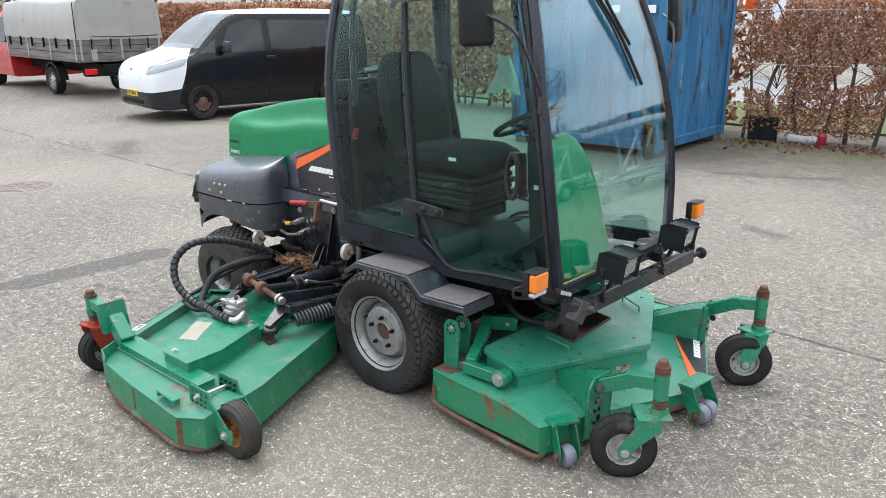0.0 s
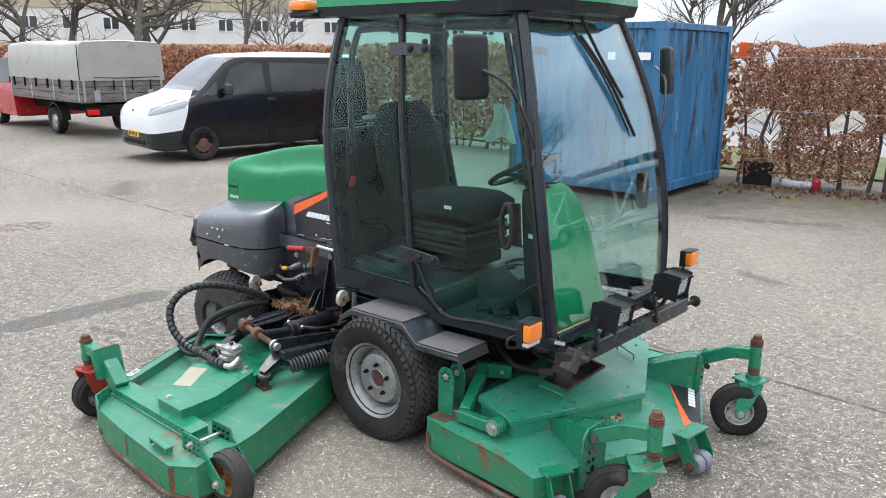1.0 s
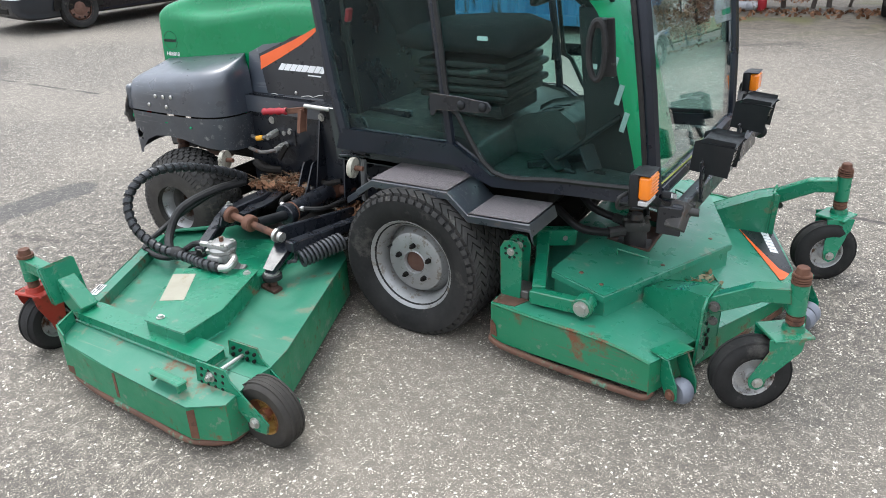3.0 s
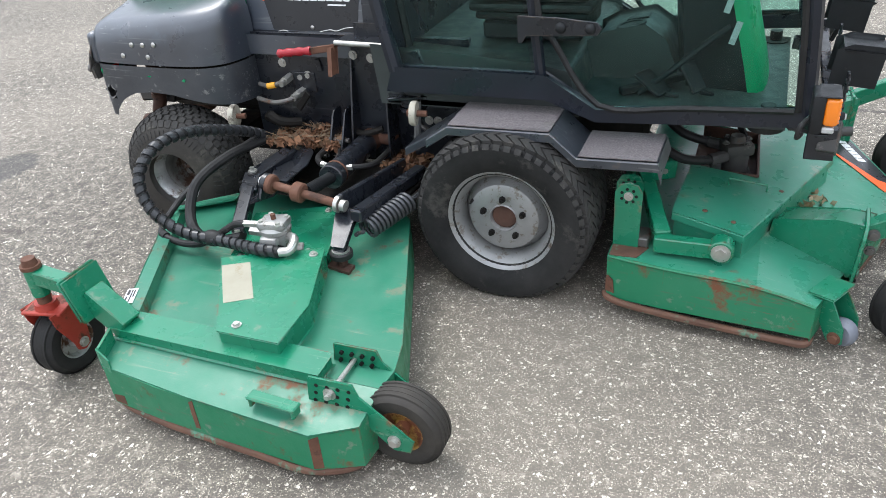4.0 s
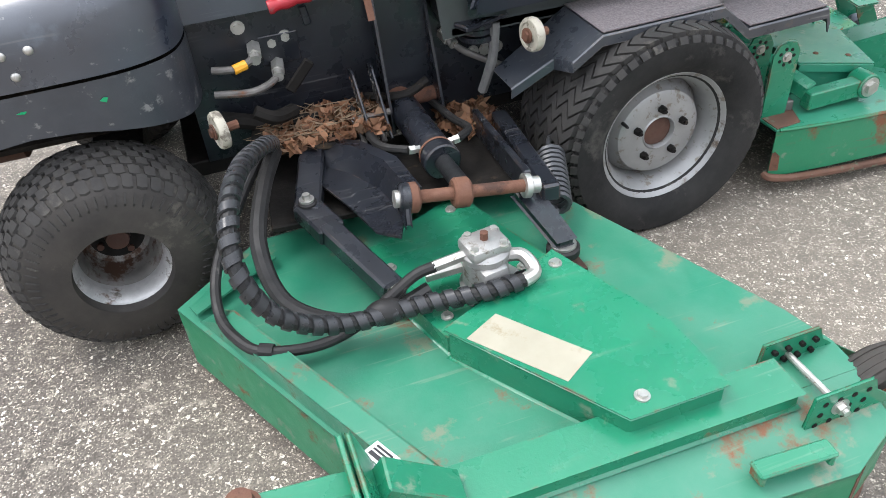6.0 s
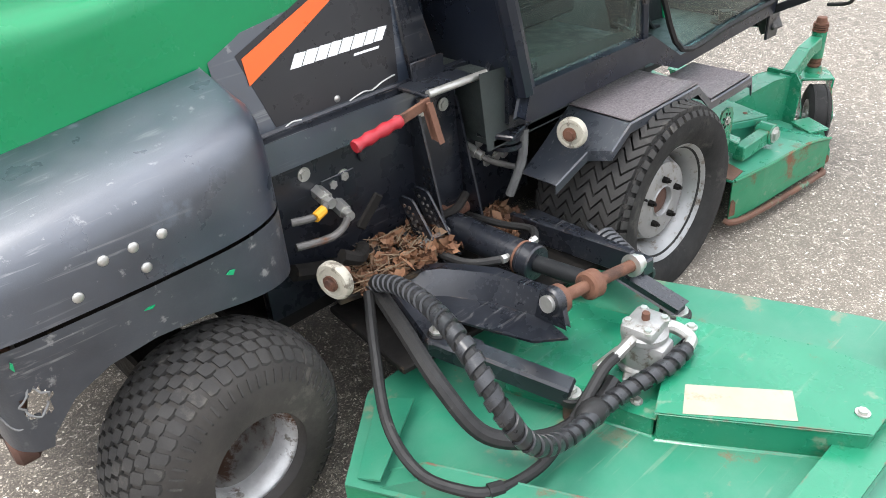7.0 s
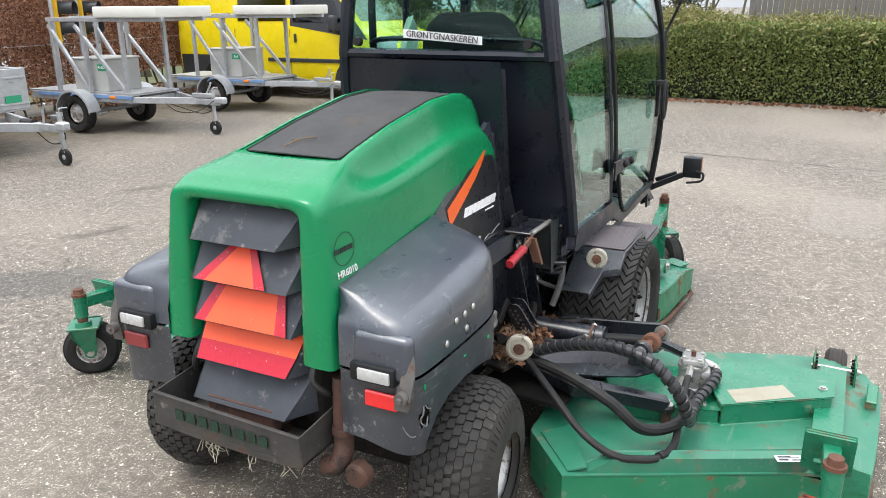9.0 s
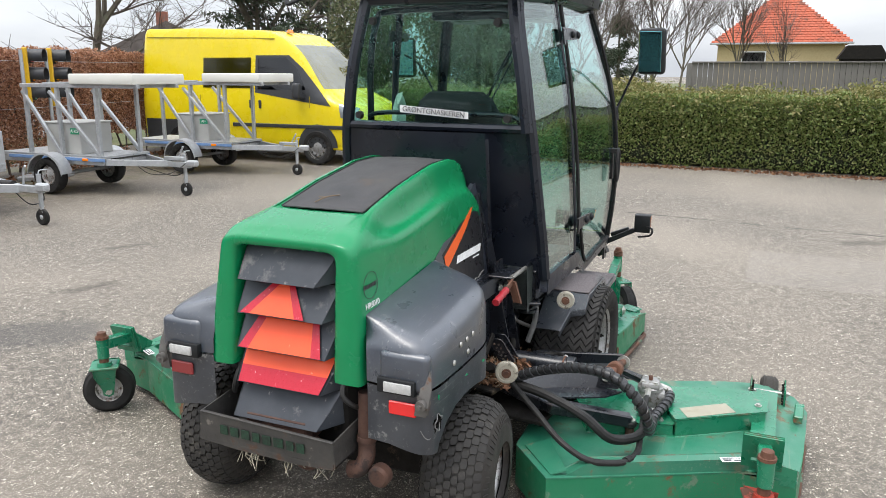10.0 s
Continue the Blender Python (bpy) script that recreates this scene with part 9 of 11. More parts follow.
def small_van(at, turn, label):
    v = thing("panel_van", label, "van", at=at, turn=turn)
    st = [(2.28, 0.32, 0.62, 0.80, 0.60, 0.50), (2.22, 0.24, 0.72, 0.92, 0.74, 0.62), (2.05, 0.20, 0.82, 1.02, 0.82, 0.70), (1.75, 0.20, 0.90, 1.10, 0.86, 0.74), (1.45, 0.20, 0.98, 1.20, 0.87, 0.74),
          (1.10, 0.20, 1.02, 1.48, 0.875, 0.70), (0.70, 0.20, 1.04, 1.74, 0.875, 0.68), (0.35, 0.20, 1.05, 1.82, 0.875, 0.70), (-0.5, 0.20, 1.06, 1.86, 0.875, 0.72), (-1.6, 0.20, 1.06, 1.85, 0.875, 0.72), (-2.1, 0.22, 1.06, 1.82, 0.86, 0.70), (-2.28, 0.30, 1.05, 1.74, 0.83, 0.66)]
    bm = fine_body(st, 10, 5)

    src = bm.copy()
    part("body", bm, M_TWOTONE, v, "black body with white bonnet and roof", smooth=50)
    part("windscreen", skin(src, lambda c, n: n.x > 0.15 and 1.12 < c.z < 1.85 and 0.4 < c.x < 1.7, 0.006, [(-0.75, 1.20), (0.75, 1.20), (0.625, 1.775), (-0.625, 1.775)], "yz"), M_VANSCREEN, v)
    for s in (-1, 1):
        for name, poly in (("door_window", [(1.0, 1.12), (0.10, 1.12), (0.10, 1.66), (0.42, 1.68), (0.74, 1.56)]), ("side_window", [(-0.04, 1.14), (-1.35, 1.16), (-1.35, 1.64), (-0.04, 1.67)]), ("quarter_window", [(1.36, 1.12), (1.08, 1.12), (1.02, 1.36)])):
            part(name, skin(src, lambda c, n: c.y * s > 0.4 and abs(n.y) > 0.3, 0.006, poly), M_CARGLASS, v)
        part("headlamp", skin(src, lambda c, n: c.y * s > 0.3, 0.008, [(2.26, 0.80), (1.70, 0.93), (1.58, 1.04), (1.80, 1.06), (2.20, 0.92)]), M_HEADLAMP, v)
        bm = B()
        box(bm, (0.92, s * 0.99, 1.22), (0.12, 0.17, 0.20), bevel=0.05, seg=3)
        beam(bm, (0.94, s * 0.86, 1.16), (0.93, s * 0.95, 1.18), 0.06, 0.06)
        part("wing_mirror", bm, M_TRIM, v)
        bm = B()
        box(bm, (0.0, s * 0.885, 1.02), (0.20, 0.03, 0.06), bevel=0.015, seg=2)
        part("door_handle", bm, M_VANBLACK, v)
        # Dark half-discs laid on the flank stand in for the shaded wheel openings.
        bm = B()
        for x in (1.40, -1.35):
            pts_ = [(x + 0.40 * math.cos(a), s * 0.868, 0.31 + 0.40 * math.sin(a)) for a in (math.pi * i / 12 for i in range(13))]
            prism(bm, pts_, (0, s * 0.014, 0))
        parts("wheel_arch", bm, M_DARK, v)
        bm = B()
        for x0, x1 in ((0.06, 0.02), (-1.42, -1.46)):
            prism(bm, [(x0, s * 0.872, 0.35), (x1, s * 0.872, 0.35), (x1, s * 0.868, 1.05), (x0, s * 0.868, 1.05)], (0, s * 0.006, 0))
        prism(bm, [(0.85, s * 0.874, 0.48), (-0.9, s * 0.874, 0.52), (-0.9, s * 0.874, 0.54), (0.85, s * 0.874, 0.50)], (0, s * 0.012, 0))
        parts("door_seam", bm, M_DARK, v)
        for x in (1.40, -1.35):
            road_wheel(v, (x, s * 0.822, 0.31), 0.31, 0.19, s, M_RUSTRIM, "bare rusty steel wheel")
    bm = B()
    box(bm, (2.285, 0.0, 0.47), (0.03, 0.44, 0.11), bevel=0.006)
    plate = part("number_plate", bm, M_PLATE, v, "yellow plate with unreadable bars")
    bm = B()
    for i, y in enumerate((-0.17, -0.11, -0.03, 0.03, 0.09, 0.15)):
        box(bm, (2.302, y, 0.47), (0.004, 0.035, 0.065), bevel=0)
    part("plate_bars", bm, M_BLACKDECAL, plate)
    bm = B()
    box(bm, (2.27, 0.0, 0.34), (0.05, 0.9, 0.08), bevel=0.015)
    for s in (-1, 1):
        rod(bm, (2.12, s * 0.66, 0.40), (2.20, s * 0.66, 0.40), 0.06, seg=14)
    part("lower_grille", bm, M_DARK, v)
    bm = B()
    rod(bm, (2.235, 0, 0.83), (2.262, 0, 0.825), 0.055, seg=20)
    part("round_badge", bm, simple("blue_badge", (0.05, 0.16, 0.4), 0.25, 0.5), v)
    return v


van = small_van((-10.92, 6.365, 0), -97, "black compact panel van with white bonnet and roof")
van.scale = (1.06, 1.06, 1.085)

# flatbed truck
M_TARP = mat("grey_truck_tarpaulin", (0.33, 0.32, 0.295), (0.40, 0.385, 0.355), 1.5, 0.6, bump=0.15, bump_scale=12, wear=(0.30, 0.25, 0.19), wear_scale=2.0, wear_amount=0.25)
M_BEDWOOD = mat("weathered_drop_side", (0.13, 0.115, 0.10), (0.22, 0.20, 0.18), 3, 0.75, bump=0.2, stretch=(0.3, 1, 3), wear=(0.12, 0.10, 0.09), wear_scale=5, wear_amount=0.4)
M_TRUCKRED = mat("red_truck_paint", (0.42, 0.012, 0.018), (0.47, 0.016, 0.022), 2, 0.25, coat=0.4, rough_var=0.05)
truck = thing("flatbed_truck", "red pickup truck with grey tarpaulin over its bed", "truck", at=(-15.1, 4.85, 0), turn=178)
bm = B()
box(bm, (2.1, -1.0, 0.88), (4.2, 2.0, 0.08), bevel=0.01)
part("bed_floor", bm, M_BEDWOOD, truck)
for y in (0.0, -2.0):
    bm = B()
    for k in range(3):
        box(bm, (2.1, y, 0.97 + k * 0.155), (4.2, 0.03, 0.145), bevel=0.005)
    parts("drop_side_board", bm, M_BEDWOOD, truck, "weathered grey drop-side board", touch=False)
bm = B()
for k in range(3):
    box(bm, (0.0, -1.0, 0.97 + k * 0.155), (0.03, 2.0, 0.145), bevel=0.005)
parts("tailboard_plank", bm, M_BEDWOOD, truck, touch=False)
bm = B()
rows = []
for i, x in enumerate((-0.03, 0.0, 1.05, 2.1, 3.15, 4.2)):
    sag = 0.03 * math.sin(i * 2.1)
    rows.append([(x, 0.03, 1.34), (x, 0.035, 1.42), (x, 0.02, 1.7 + sag * 0.3), (x + 0.0, -0.02, 2.12 + sag), (x, -0.10, 2.20 + sag), (x, -1.0, 2.24 + sag), (x, -1.9, 2.20 + sag), (x, -1.98, 2.12 + sag), (x, -2.03, 1.42), (x, -2.03, 1.34)])
surface(bm, rows, 0.01)
prism(bm, [(-0.035, 0.03, 1.34), (-0.035, -2.03, 1.34), (-0.035, -1.98, 2.12), (-0.035, -1.9, 2.19), (-0.035, -1.0, 2.23), (-0.035, -0.1, 2.19), (-0.035, -0.02, 2.12)], (0.01, 0, 0))
part("tarpaulin", bm, M_TARP, truck, "taut pale grey tarpaulin cover", smooth=50)
bm = B()
for i in range(6):
    x = 0.35 + i * 0.70
    beam(bm, (x, 0.045, 1.14), (x, 0.045, 1.36), 0.012, 0.05)
for i in range(4):
    y = -0.3 - i * 0.45
    beam(bm, (-0.05, y, 1.12), (-0.05, y, 1.36), 0.05, 0.012)
parts("tarp_hook", bm, M_DARK, truck)
bm = B()
box(bm, (2.3, -1.0, 0.68), (4.6, 0.9, 0.22), bevel=0.02)
box(bm, (0.12, -1.0, 0.62), (0.2, 1.7, 0.2), bevel=0.02)
part("chassis", bm, M_DARK, truck)
for y in (-0.22, -1.78):
    bm = B()
    box(bm, (-0.0, y, 0.63), (0.06, 0.34, 0.16), bevel=0.02)
    tl = part("tail_lamp", bm, M_DARK, truck)
    bm = B()
    box(bm, (-0.035, y, 0.63), (0.02, 0.28, 0.12), bevel=0.01)
    part("red_lens", bm, M_REDLENS, tl)
bm = B()
for y in (-0.12, -1.88):
    pts_ = [(1.95 + 0.42 * math.cos(a), y, 0.36 + 0.42 * math.sin(a)) for a in (math.pi * i / 10 for i in range(11))]
    inner = [(1.95 + 0.38 * math.cos(a), y, 0.36 + 0.38 * math.sin(a)) for a in (math.pi * i / 10 for i in range(10, -1, -1))]
    prism(bm, pts_ + inner, (0, -0.22 if y > -1 else 0.22, 0))
parts("mudguard", bm, M_HOSE, truck)
road_wheel(truck, (1.95, -0.20, 0.345), 0.345, 0.22, 1, M_RIM_OLD, "dull steel wheel")
road_wheel(truck, (1.95, -1.80, 0.345), 0.345, 0.22, -1, M_RIM_OLD, "dull steel wheel")
cabst = [(5.7, 0.40, 0.75, 0.95, 0.78, 0.68), (5.4, 0.32, 0.95, 1.18, 0.92, 0.8), (4.9, 0.30, 1.05, 1.35, 0.95, 0.80), (4.4, 0.30, 1.10, 1.85, 0.95, 0.76), (4.0, 0.30, 1.12, 1.98, 0.95, 0.78), (3.3, 0.30, 1.12, 1.98, 0.95, 0.78)]
bm = fine_body(cabst, 4, 2)
for v_ in bm.verts:
    v_.co.y -= 1.0
    v_.co.x += 1.0
part("cab", bm, M_TRUCKRED, truck, "red crew cab", smooth=50)
for y, s in ((-0.03, 1), (-1.97, -1)):
    bm = B()
    prism(bm, [(4.45, y, 1.20), (5.35, y, 1.18), (5.15, y - s * 0.10, 1.80), (4.45, y - s * 0.12, 1.82)], (0, s * 0.012, 0), 0.003)
    part("cab_window", bm, M_CARGLASS, truck)
road_wheel(truck, (5.75, -0.18, 0.345), 0.345, 0.22, 1, M_RIM_OLD, "dull steel wheel")
road_wheel(truck, (5.75, -1.82, 0.345), 0.345, 0.22, -1, M_RIM_OLD, "dull steel wheel")

bm = B()
for x in (0.08, 1.45, 2.8, 4.12):
    box(bm, (x, 0.024, 1.13), (0.05, 0.02, 0.5), bevel=0.004)
for y in (-0.06, -1.0, -1.94):
    box(bm, (-0.026, y, 1.13), (0.02, 0.05, 0.5), bevel=0.004)
parts("stake", bm, M_GALV, truck, "galvanised stake of the drop sides")
bm = B()
for y in (-0.35, -1.65):
    box(bm, (-0.03, y, 1.0), (0.02, 0.14, 0.26), bevel=0.02)
parts("hinge_plate", bm, M_GALV, truck)
bm = B()
tube(bm, [(-0.045, 0.03, 2.14), (-0.05, 0.04, 1.8), (-0.048, 0.035, 1.36)], 0.012, 6)
tube(bm, [(-0.04, -0.3, 1.42), (-0.045, -1.0, 1.40), (-0.04, -1.9, 1.42)], 0.008, 6)
parts("tarp_cord", bm, M_HOSE, truck)

# yellow high-roof van
yv = thing("yellow_van", "bright yellow high-roof panel van with orange beacon", "van", at=(9.92, 8.28, 0), turn=-90)
yv.scale = (1.04, 1.04, 1.04)
st = [(2.42, 0.36, 0.80, 0.98, 0.80, 0.68), (2.34, 0.30, 0.92, 1.10, 0.90, 0.76), (2.10, 0.28, 1.02, 1.22, 0.95, 0.80), (1.75, 0.28, 1.12, 1.40, 0.98, 0.80), (1.25, 0.28, 1.18, 1.95, 0.985, 0.80), (0.90, 0.28, 1.20, 2.25, 0.985, 0.80),
      (0.55, 0.28, 1.22, 2.45, 0.985, 0.80), (0.1, 0.28, 1.25, 2.52, 0.985, 0.82), (-1.2, 0.28, 1.25, 2.58, 0.985, 0.82), (-2.6, 0.30, 1.25, 2.58, 0.985, 0.82), (-2.72, 0.34, 1.25, 2.52, 0.96, 0.78)]
bm = fine_body(st, 10, 5)
src = bm.copy()
part("body", bm, M_YELLOW, yv, "yellow van body", smooth=50)
part("windscreen", skin(src, lambda c, n: n.x > 0.15 and c.z > 1.3 and c.x > 0.5, 0.006, [(-0.86, 1.42), (0.86, 1.42), (0.76, 2.24), (-0.76, 2.24)], "yz"), M_VANSCREEN, yv)
for s in (-1, 1):
    for name, poly, m_ in (("window_trim", [(1.80, 1.10), (1.35, 1.16), (0.10, 1.34), (0.10, 2.04), (0.84, 2.04), (1.14, 1.80)], M_TRIM), ("door_window", [(1.24, 1.40), (0.16, 1.40), (0.16, 2.0), (0.78, 2.0), (1.04, 1.78)], M_CARGLASS), ("side_window", [(0.0, 1.42), (-1.15, 1.42), (-1.15, 2.0), (0.0, 2.0)], M_CARGLASS)):
        part(name, skin(src, lambda c, n: c.y * s > 0.4 and abs(n.y) > 0.3, 0.010 if m_ is M_CARGLASS else 0.005, poly), m_, yv)
    bm = B()
    box(bm, (1.15, s * 1.10, 1.38), (0.14, 0.18, 0.30), bevel=0.05, seg=3)
    beam(bm, (1.2, s * 0.96, 1.28), (1.18, s * 1.06, 1.30), 0.08, 0.08)
    part("wing_mirror", bm, M_TRIM, yv)
    bm = B()
    box(bm, (1.0, s * 0.992, 0.72), (2.9, 0.02, 0.07), bevel=0.008)
    part("rub_strip", bm, M_TRIM, yv)
    for x in (0.22, 0.0):
        bm = B()
        box(bm, (x + (0.0), s * 0.992, 1.12), (0.06, 0.03, 0.16), bevel=0.015)
        part("door_handle", bm, M_TRIM, yv)
    bm = B()
    for x0 in (0.10, -1.22, 1.35):
        prism(bm, [(x0, s * 0.984, 0.4), (x0 - 0.02, s * 0.984, 0.4), (x0 - 0.02, s * 0.972, 1.28), (x0, s * 0.972, 1.28)], (0, s * 0.005, 0))
    prism(bm, [(0.5, s * 0.812, 2.34), (-2.6, s * 0.83, 2.40), (-2.6, s * 0.83, 2.42), (0.5, s * 0.812, 2.36)], (0, s * 0.03, 0))
    parts("body_seam", bm, mat("yellow_shadow_seam", (0.32, 0.24, 0.01), None, 5, 0.6), yv)
    # Grey-black half-discs give the shade of the wheel openings; the sill is trim.
    bm = B()
    for x in (1.50, -1.75):
        prism(bm, [(x + 0.43 * math.cos(a), s * 0.978, 0.34 + 0.43 * math.sin(a)) for a in (math.pi * i / 12 for i in range(13))], (0, s * 0.014, 0))
    prism(bm, [(-1.3, s * 0.98, 0.34), (-2.65, s * 0.98, 0.34), (-2.65, s * 0.985, 0.78), (-1.3, s * 0.985, 0.78)], (0, s * 0.012, 0))
    parts("wheel_arch", bm, M_TRIM, yv)
    for x in (1.50, -1.75):
        road_wheel(yv, (x, s * 0.925, 0.335), 0.335, 0.21, s, M_RIM, "silver wheel trim")
bm = B()
lathe(bm, [(0.0, 0.07), (0.05, 0.06), (0.07, 0.0)], (0.55, -0.35, 2.47), (0, 0, 1), 20)
part("beacon", bm, M_AMBER, yv, "orange roof beacon")
bm = B()
box(bm, (2.36, 0, 0.55), (0.16, 1.7, 0.34), bevel=0.05, seg=2)
part("front_bumper", bm, M_TRIM, yv)
for s in (-1, 1):
    part("headlamp", skin(src, lambda c, n: c.y * s > 0.45, 0.008, [(2.40, 0.84), (2.0, 0.90), (1.95, 1.16), (2.3, 1.08)]), M_HEADLAMP, yv)

# ---- trailers ----
M_CREAM = mat("cream_panel_cover", (0.62, 0.61, 0.55), (0.68, 0.67, 0.61), 2, 0.55, wear2=(0.45, 0.43, 0.38), wear2_amount=0.15, wear2_scale=5)
M_GREYBOX = mat("grey_equipment_box", (0.34, 0.34, 0.32), (0.40, 0.40, 0.38), 3, 0.55, wear2=(0.25, 0.24, 0.22), wear2_amount=0.15)
M_BLUETRIM = mat("blue_trailer_edge", (0.12, 0.22, 0.42), (0.16, 0.27, 0.48), 5, 0.5)
M_GREENTAG = simple("green_tag", (0.02, 0.28, 0.14), 0.5)


def jockey(tr, x, y):
    bm = B()
    rod(bm, (x, y, 0.22), (x, y, 0.62), 0.028, seg=14)
    rod(bm, (x, y, 0.10), (x, y, 0.25), 0.022, seg=12)
    tube(bm, [(x, y, 0.62), (x + 0.02, y, 0.66), (x + 0.12, y, 0.66)], 0.008, 6)
    prism(bm, [(x - 0.03, y - 0.03, 0.18), (x + 0.03, y - 0.03, 0.18), (x + 0.01, y - 0.04, 0.08), (x - 0.01, y - 0.04, 0.08)], (0, 0.006, 0))
    j = part("jockey_post", bm, M_GALV, tr)
    part("jockey_wheel", lathe(B(), [(0.03, -0.022), (0.085, -0.026), (0.10, -0.014), (0.10, 0.014), (0.085, 0.026), (0.03, 0.022)], (x, y - 0.0, 0.10), (1, 0, 0), 24), M_RUBBER, tr)
    bm = B()
    lathe(bm, [(0.06, 0.024), (0.04, 0.012), (0.015, 0.03), (0.0, 0.03)], (x, y, 0.10), (1, 0, 0), 20)
    lathe(bm, [(0.06, 0.024), (0.04, 0.012), (0.015, 0.03), (0.0, 0.03)], (x, y, 0.10), (-1, 0, 0), 20)
    part("jockey_rim", bm, M_GALV, tr)


def frame_trailer(at, turn, tag):
    """Local y runs to the rear, drawbar towards -y."""
    t = thing("sign_trailer", "galvanised frame trailer carrying a covered sign panel", "trailer", "sign trailers", at=at, turn=turn)
    for s in (-1, 1):
        bm = B()
        beam(bm, (s * 0.42, -0.95, 0.50), (s * 0.42, 1.15, 0.50), 0.05, 0.10)
        part("chassis_rail", bm, M_GALV, t)
        bm = B()
        beam(bm, (s * 0.42, -0.95, 0.50), (0, -1.75, 0.48), 0.05, 0.09)
        part("drawbar_arm", bm, M_GALV, t)
        for y in (-0.85, -0.1, 0.55):
            bm = B()
            beam(bm, (s * 0.40, y, 0.52), (s * 0.40, y, 1.58), 0.06, 0.05)
            part("upright", bm, M_GALV, t)
        for y0, y1 in ((-0.85, 0.05), (-0.1, 0.6)):
            bm = B()
            beam(bm, (s * 0.41, y0, 0.58), (s * 0.41, y1, 1.52), 0.045, 0.05)
            part("brace", bm, M_GALV, t)
        bm = B()
        beam(bm, (s * 0.40, -1.66, 1.60), (s * 0.40, 0.62, 1.60), 0.06, 0.055)
        part("top_rail", bm, M_GALV, t)
        tyre = part("tyre", lathe(B(), tyre_profile(0.285, 0.17, 0.17), (s * 0.58, 0.0, 0.285), (1, 0, 0), 36), M_RUBBER, t)
        bm = B()
        lathe(bm, [(0.172, -0.04), (0.15, 0.02), (0.13, 0.05), (0.10, 0.03), (0.06, 0.05), (0.0, 0.055)], (s * 0.58, 0.0, 0.285), (s, 0, 0), 28)
        part("rim", bm, M_RIM_OLD, tyre)
        bm = B()
        outer = [(0.35 * math.cos(a), 0.30 + 0.33 * math.sin(a)) for a in (math.pi * (0.02 + 0.96 * i / 12) for i in range(13))]
        rows = [[(s * 0.49, y, z) for y, z in outer], [(s * 0.69, y, z) for y, z in outer], [(s * 0.695, y * 0.96, z - 0.03) for y, z in outer]]
        part("mudguard", surface(bm, rows, 0.004), M_GALV, t)
    bm = B()
    beam(bm, (0, -1.6, 0.48), (0, -2.15, 0.47), 0.06, 0.08)
    box(bm, (0, -2.18, 0.50), (0.10, 0.18, 0.09), bevel=0.02)
    box(bm, (0.0, -1.85, 0.56), (0.07, 0.34, 0.06), bevel=0.01)
    tube(bm, [(0.03, -1.9, 0.57), (0.03, -1.98, 0.70), (0.03, -2.0, 0.74)], 0.014, 8)
    part("coupling", bm, M_GALV, t)
    bm = B()
    for y in (-0.93, 0.1, 1.12):
        beam(bm, (-0.42, y, 0.49), (0.42, y, 0.49), 0.05, 0.07)
    rod(bm, (-0.58, 0, 0.285), (0.58, 0, 0.285), 0.03, seg=12)
    parts("cross_member", bm, M_GALV, t)
    bm = B()
    prism(bm, [(-0.45, -0.98, 0.555), (0.45, -0.98, 0.555), (0.45, 1.18, 0.555), (-0.45, 1.18, 0.555)], (0, 0, 0.03), 0.004)
    part("deck_board", bm, M_GALV, t)
    for s in (-1, 1):
        bm = B()
        box(bm, (s * 0.46, 0.0, 0.53), (0.012, 1.95, 0.045), bevel=0.002)
        part("edge_strip", bm, M_BLUETRIM, t, "faded blue edge strip")
        bm = B()
        box(bm, (s * 0.47, -0.60, 0.53), (0.025, 0.11, 0.04), bevel=0.006)
        part("side_reflector", bm, M_AMBER, t)
    bm = B()
    box(bm, (-0.02, -0.05, 0.81), (0.62, 0.70, 0.46), bevel=0.012)
    bx = part("equipment_box", bm, M_GREYBOX, t, "grey lidded equipment box")
    bm = B()
    box(bm, (-0.02, -0.05, 1.05), (0.65, 0.73, 0.03), bevel=0.01)
    part("box_lid", bm, M_GREYBOX, bx)
    bm = B()
    box(bm, (-0.335, -0.30, 0.93), (0.006, 0.17, 0.09), bevel=0.001)
    tagp = part("tag", bm, M_GREENTAG, bx, "green tag")
    lettering(tag, 0.065, Matrix.Translation((-0.3395, -0.30, 0.93)) @ pose(0, 0, 0, 90, 0, -90), M_WHITE, tagp)
    bm = B()
    box(bm, (0.05, -1.04, 1.70), (1.08, 1.2, 0.15), bevel=0.02, seg=2)
    part("panel_cover", bm, M_CREAM, t, "cream covered sign panel")
    bm = B()
    for y in (-1.45, -0.65, 0.3):
        beam(bm, (-0.40, y, 1.60), (0.40, y, 1.60), 0.05, 0.05)
        box(bm, (0, y, 1.635), (0.5, 0.12, 0.02), bevel=0.004)
    parts("top_cross_member", bm, M_GALV, t)
    bm = B()
    tube(bm, [(0.05, -2.1, 0.50), (0.12, -2.0, 0.40), (0.15, -1.7, 0.28), (0.10, -1.3, 0.36), (0.05, -0.95, 0.46)], 0.007, 6)
    tube(bm, [(-0.05, -2.1, 0.50), (-0.16, -1.9, 0.36), (-0.14, -1.5, 0.33), (-0.08, -1.2, 0.44)], 0.006, 6)
    part("cable", bm, M_HOSE, t)
    jockey(t, 0.07, -1.98)
    return t


frame_trailer((4.70, 8.42, 0), 1, "AH28")
frame_trailer((7.38, 8.25, 0), 1, "AH")

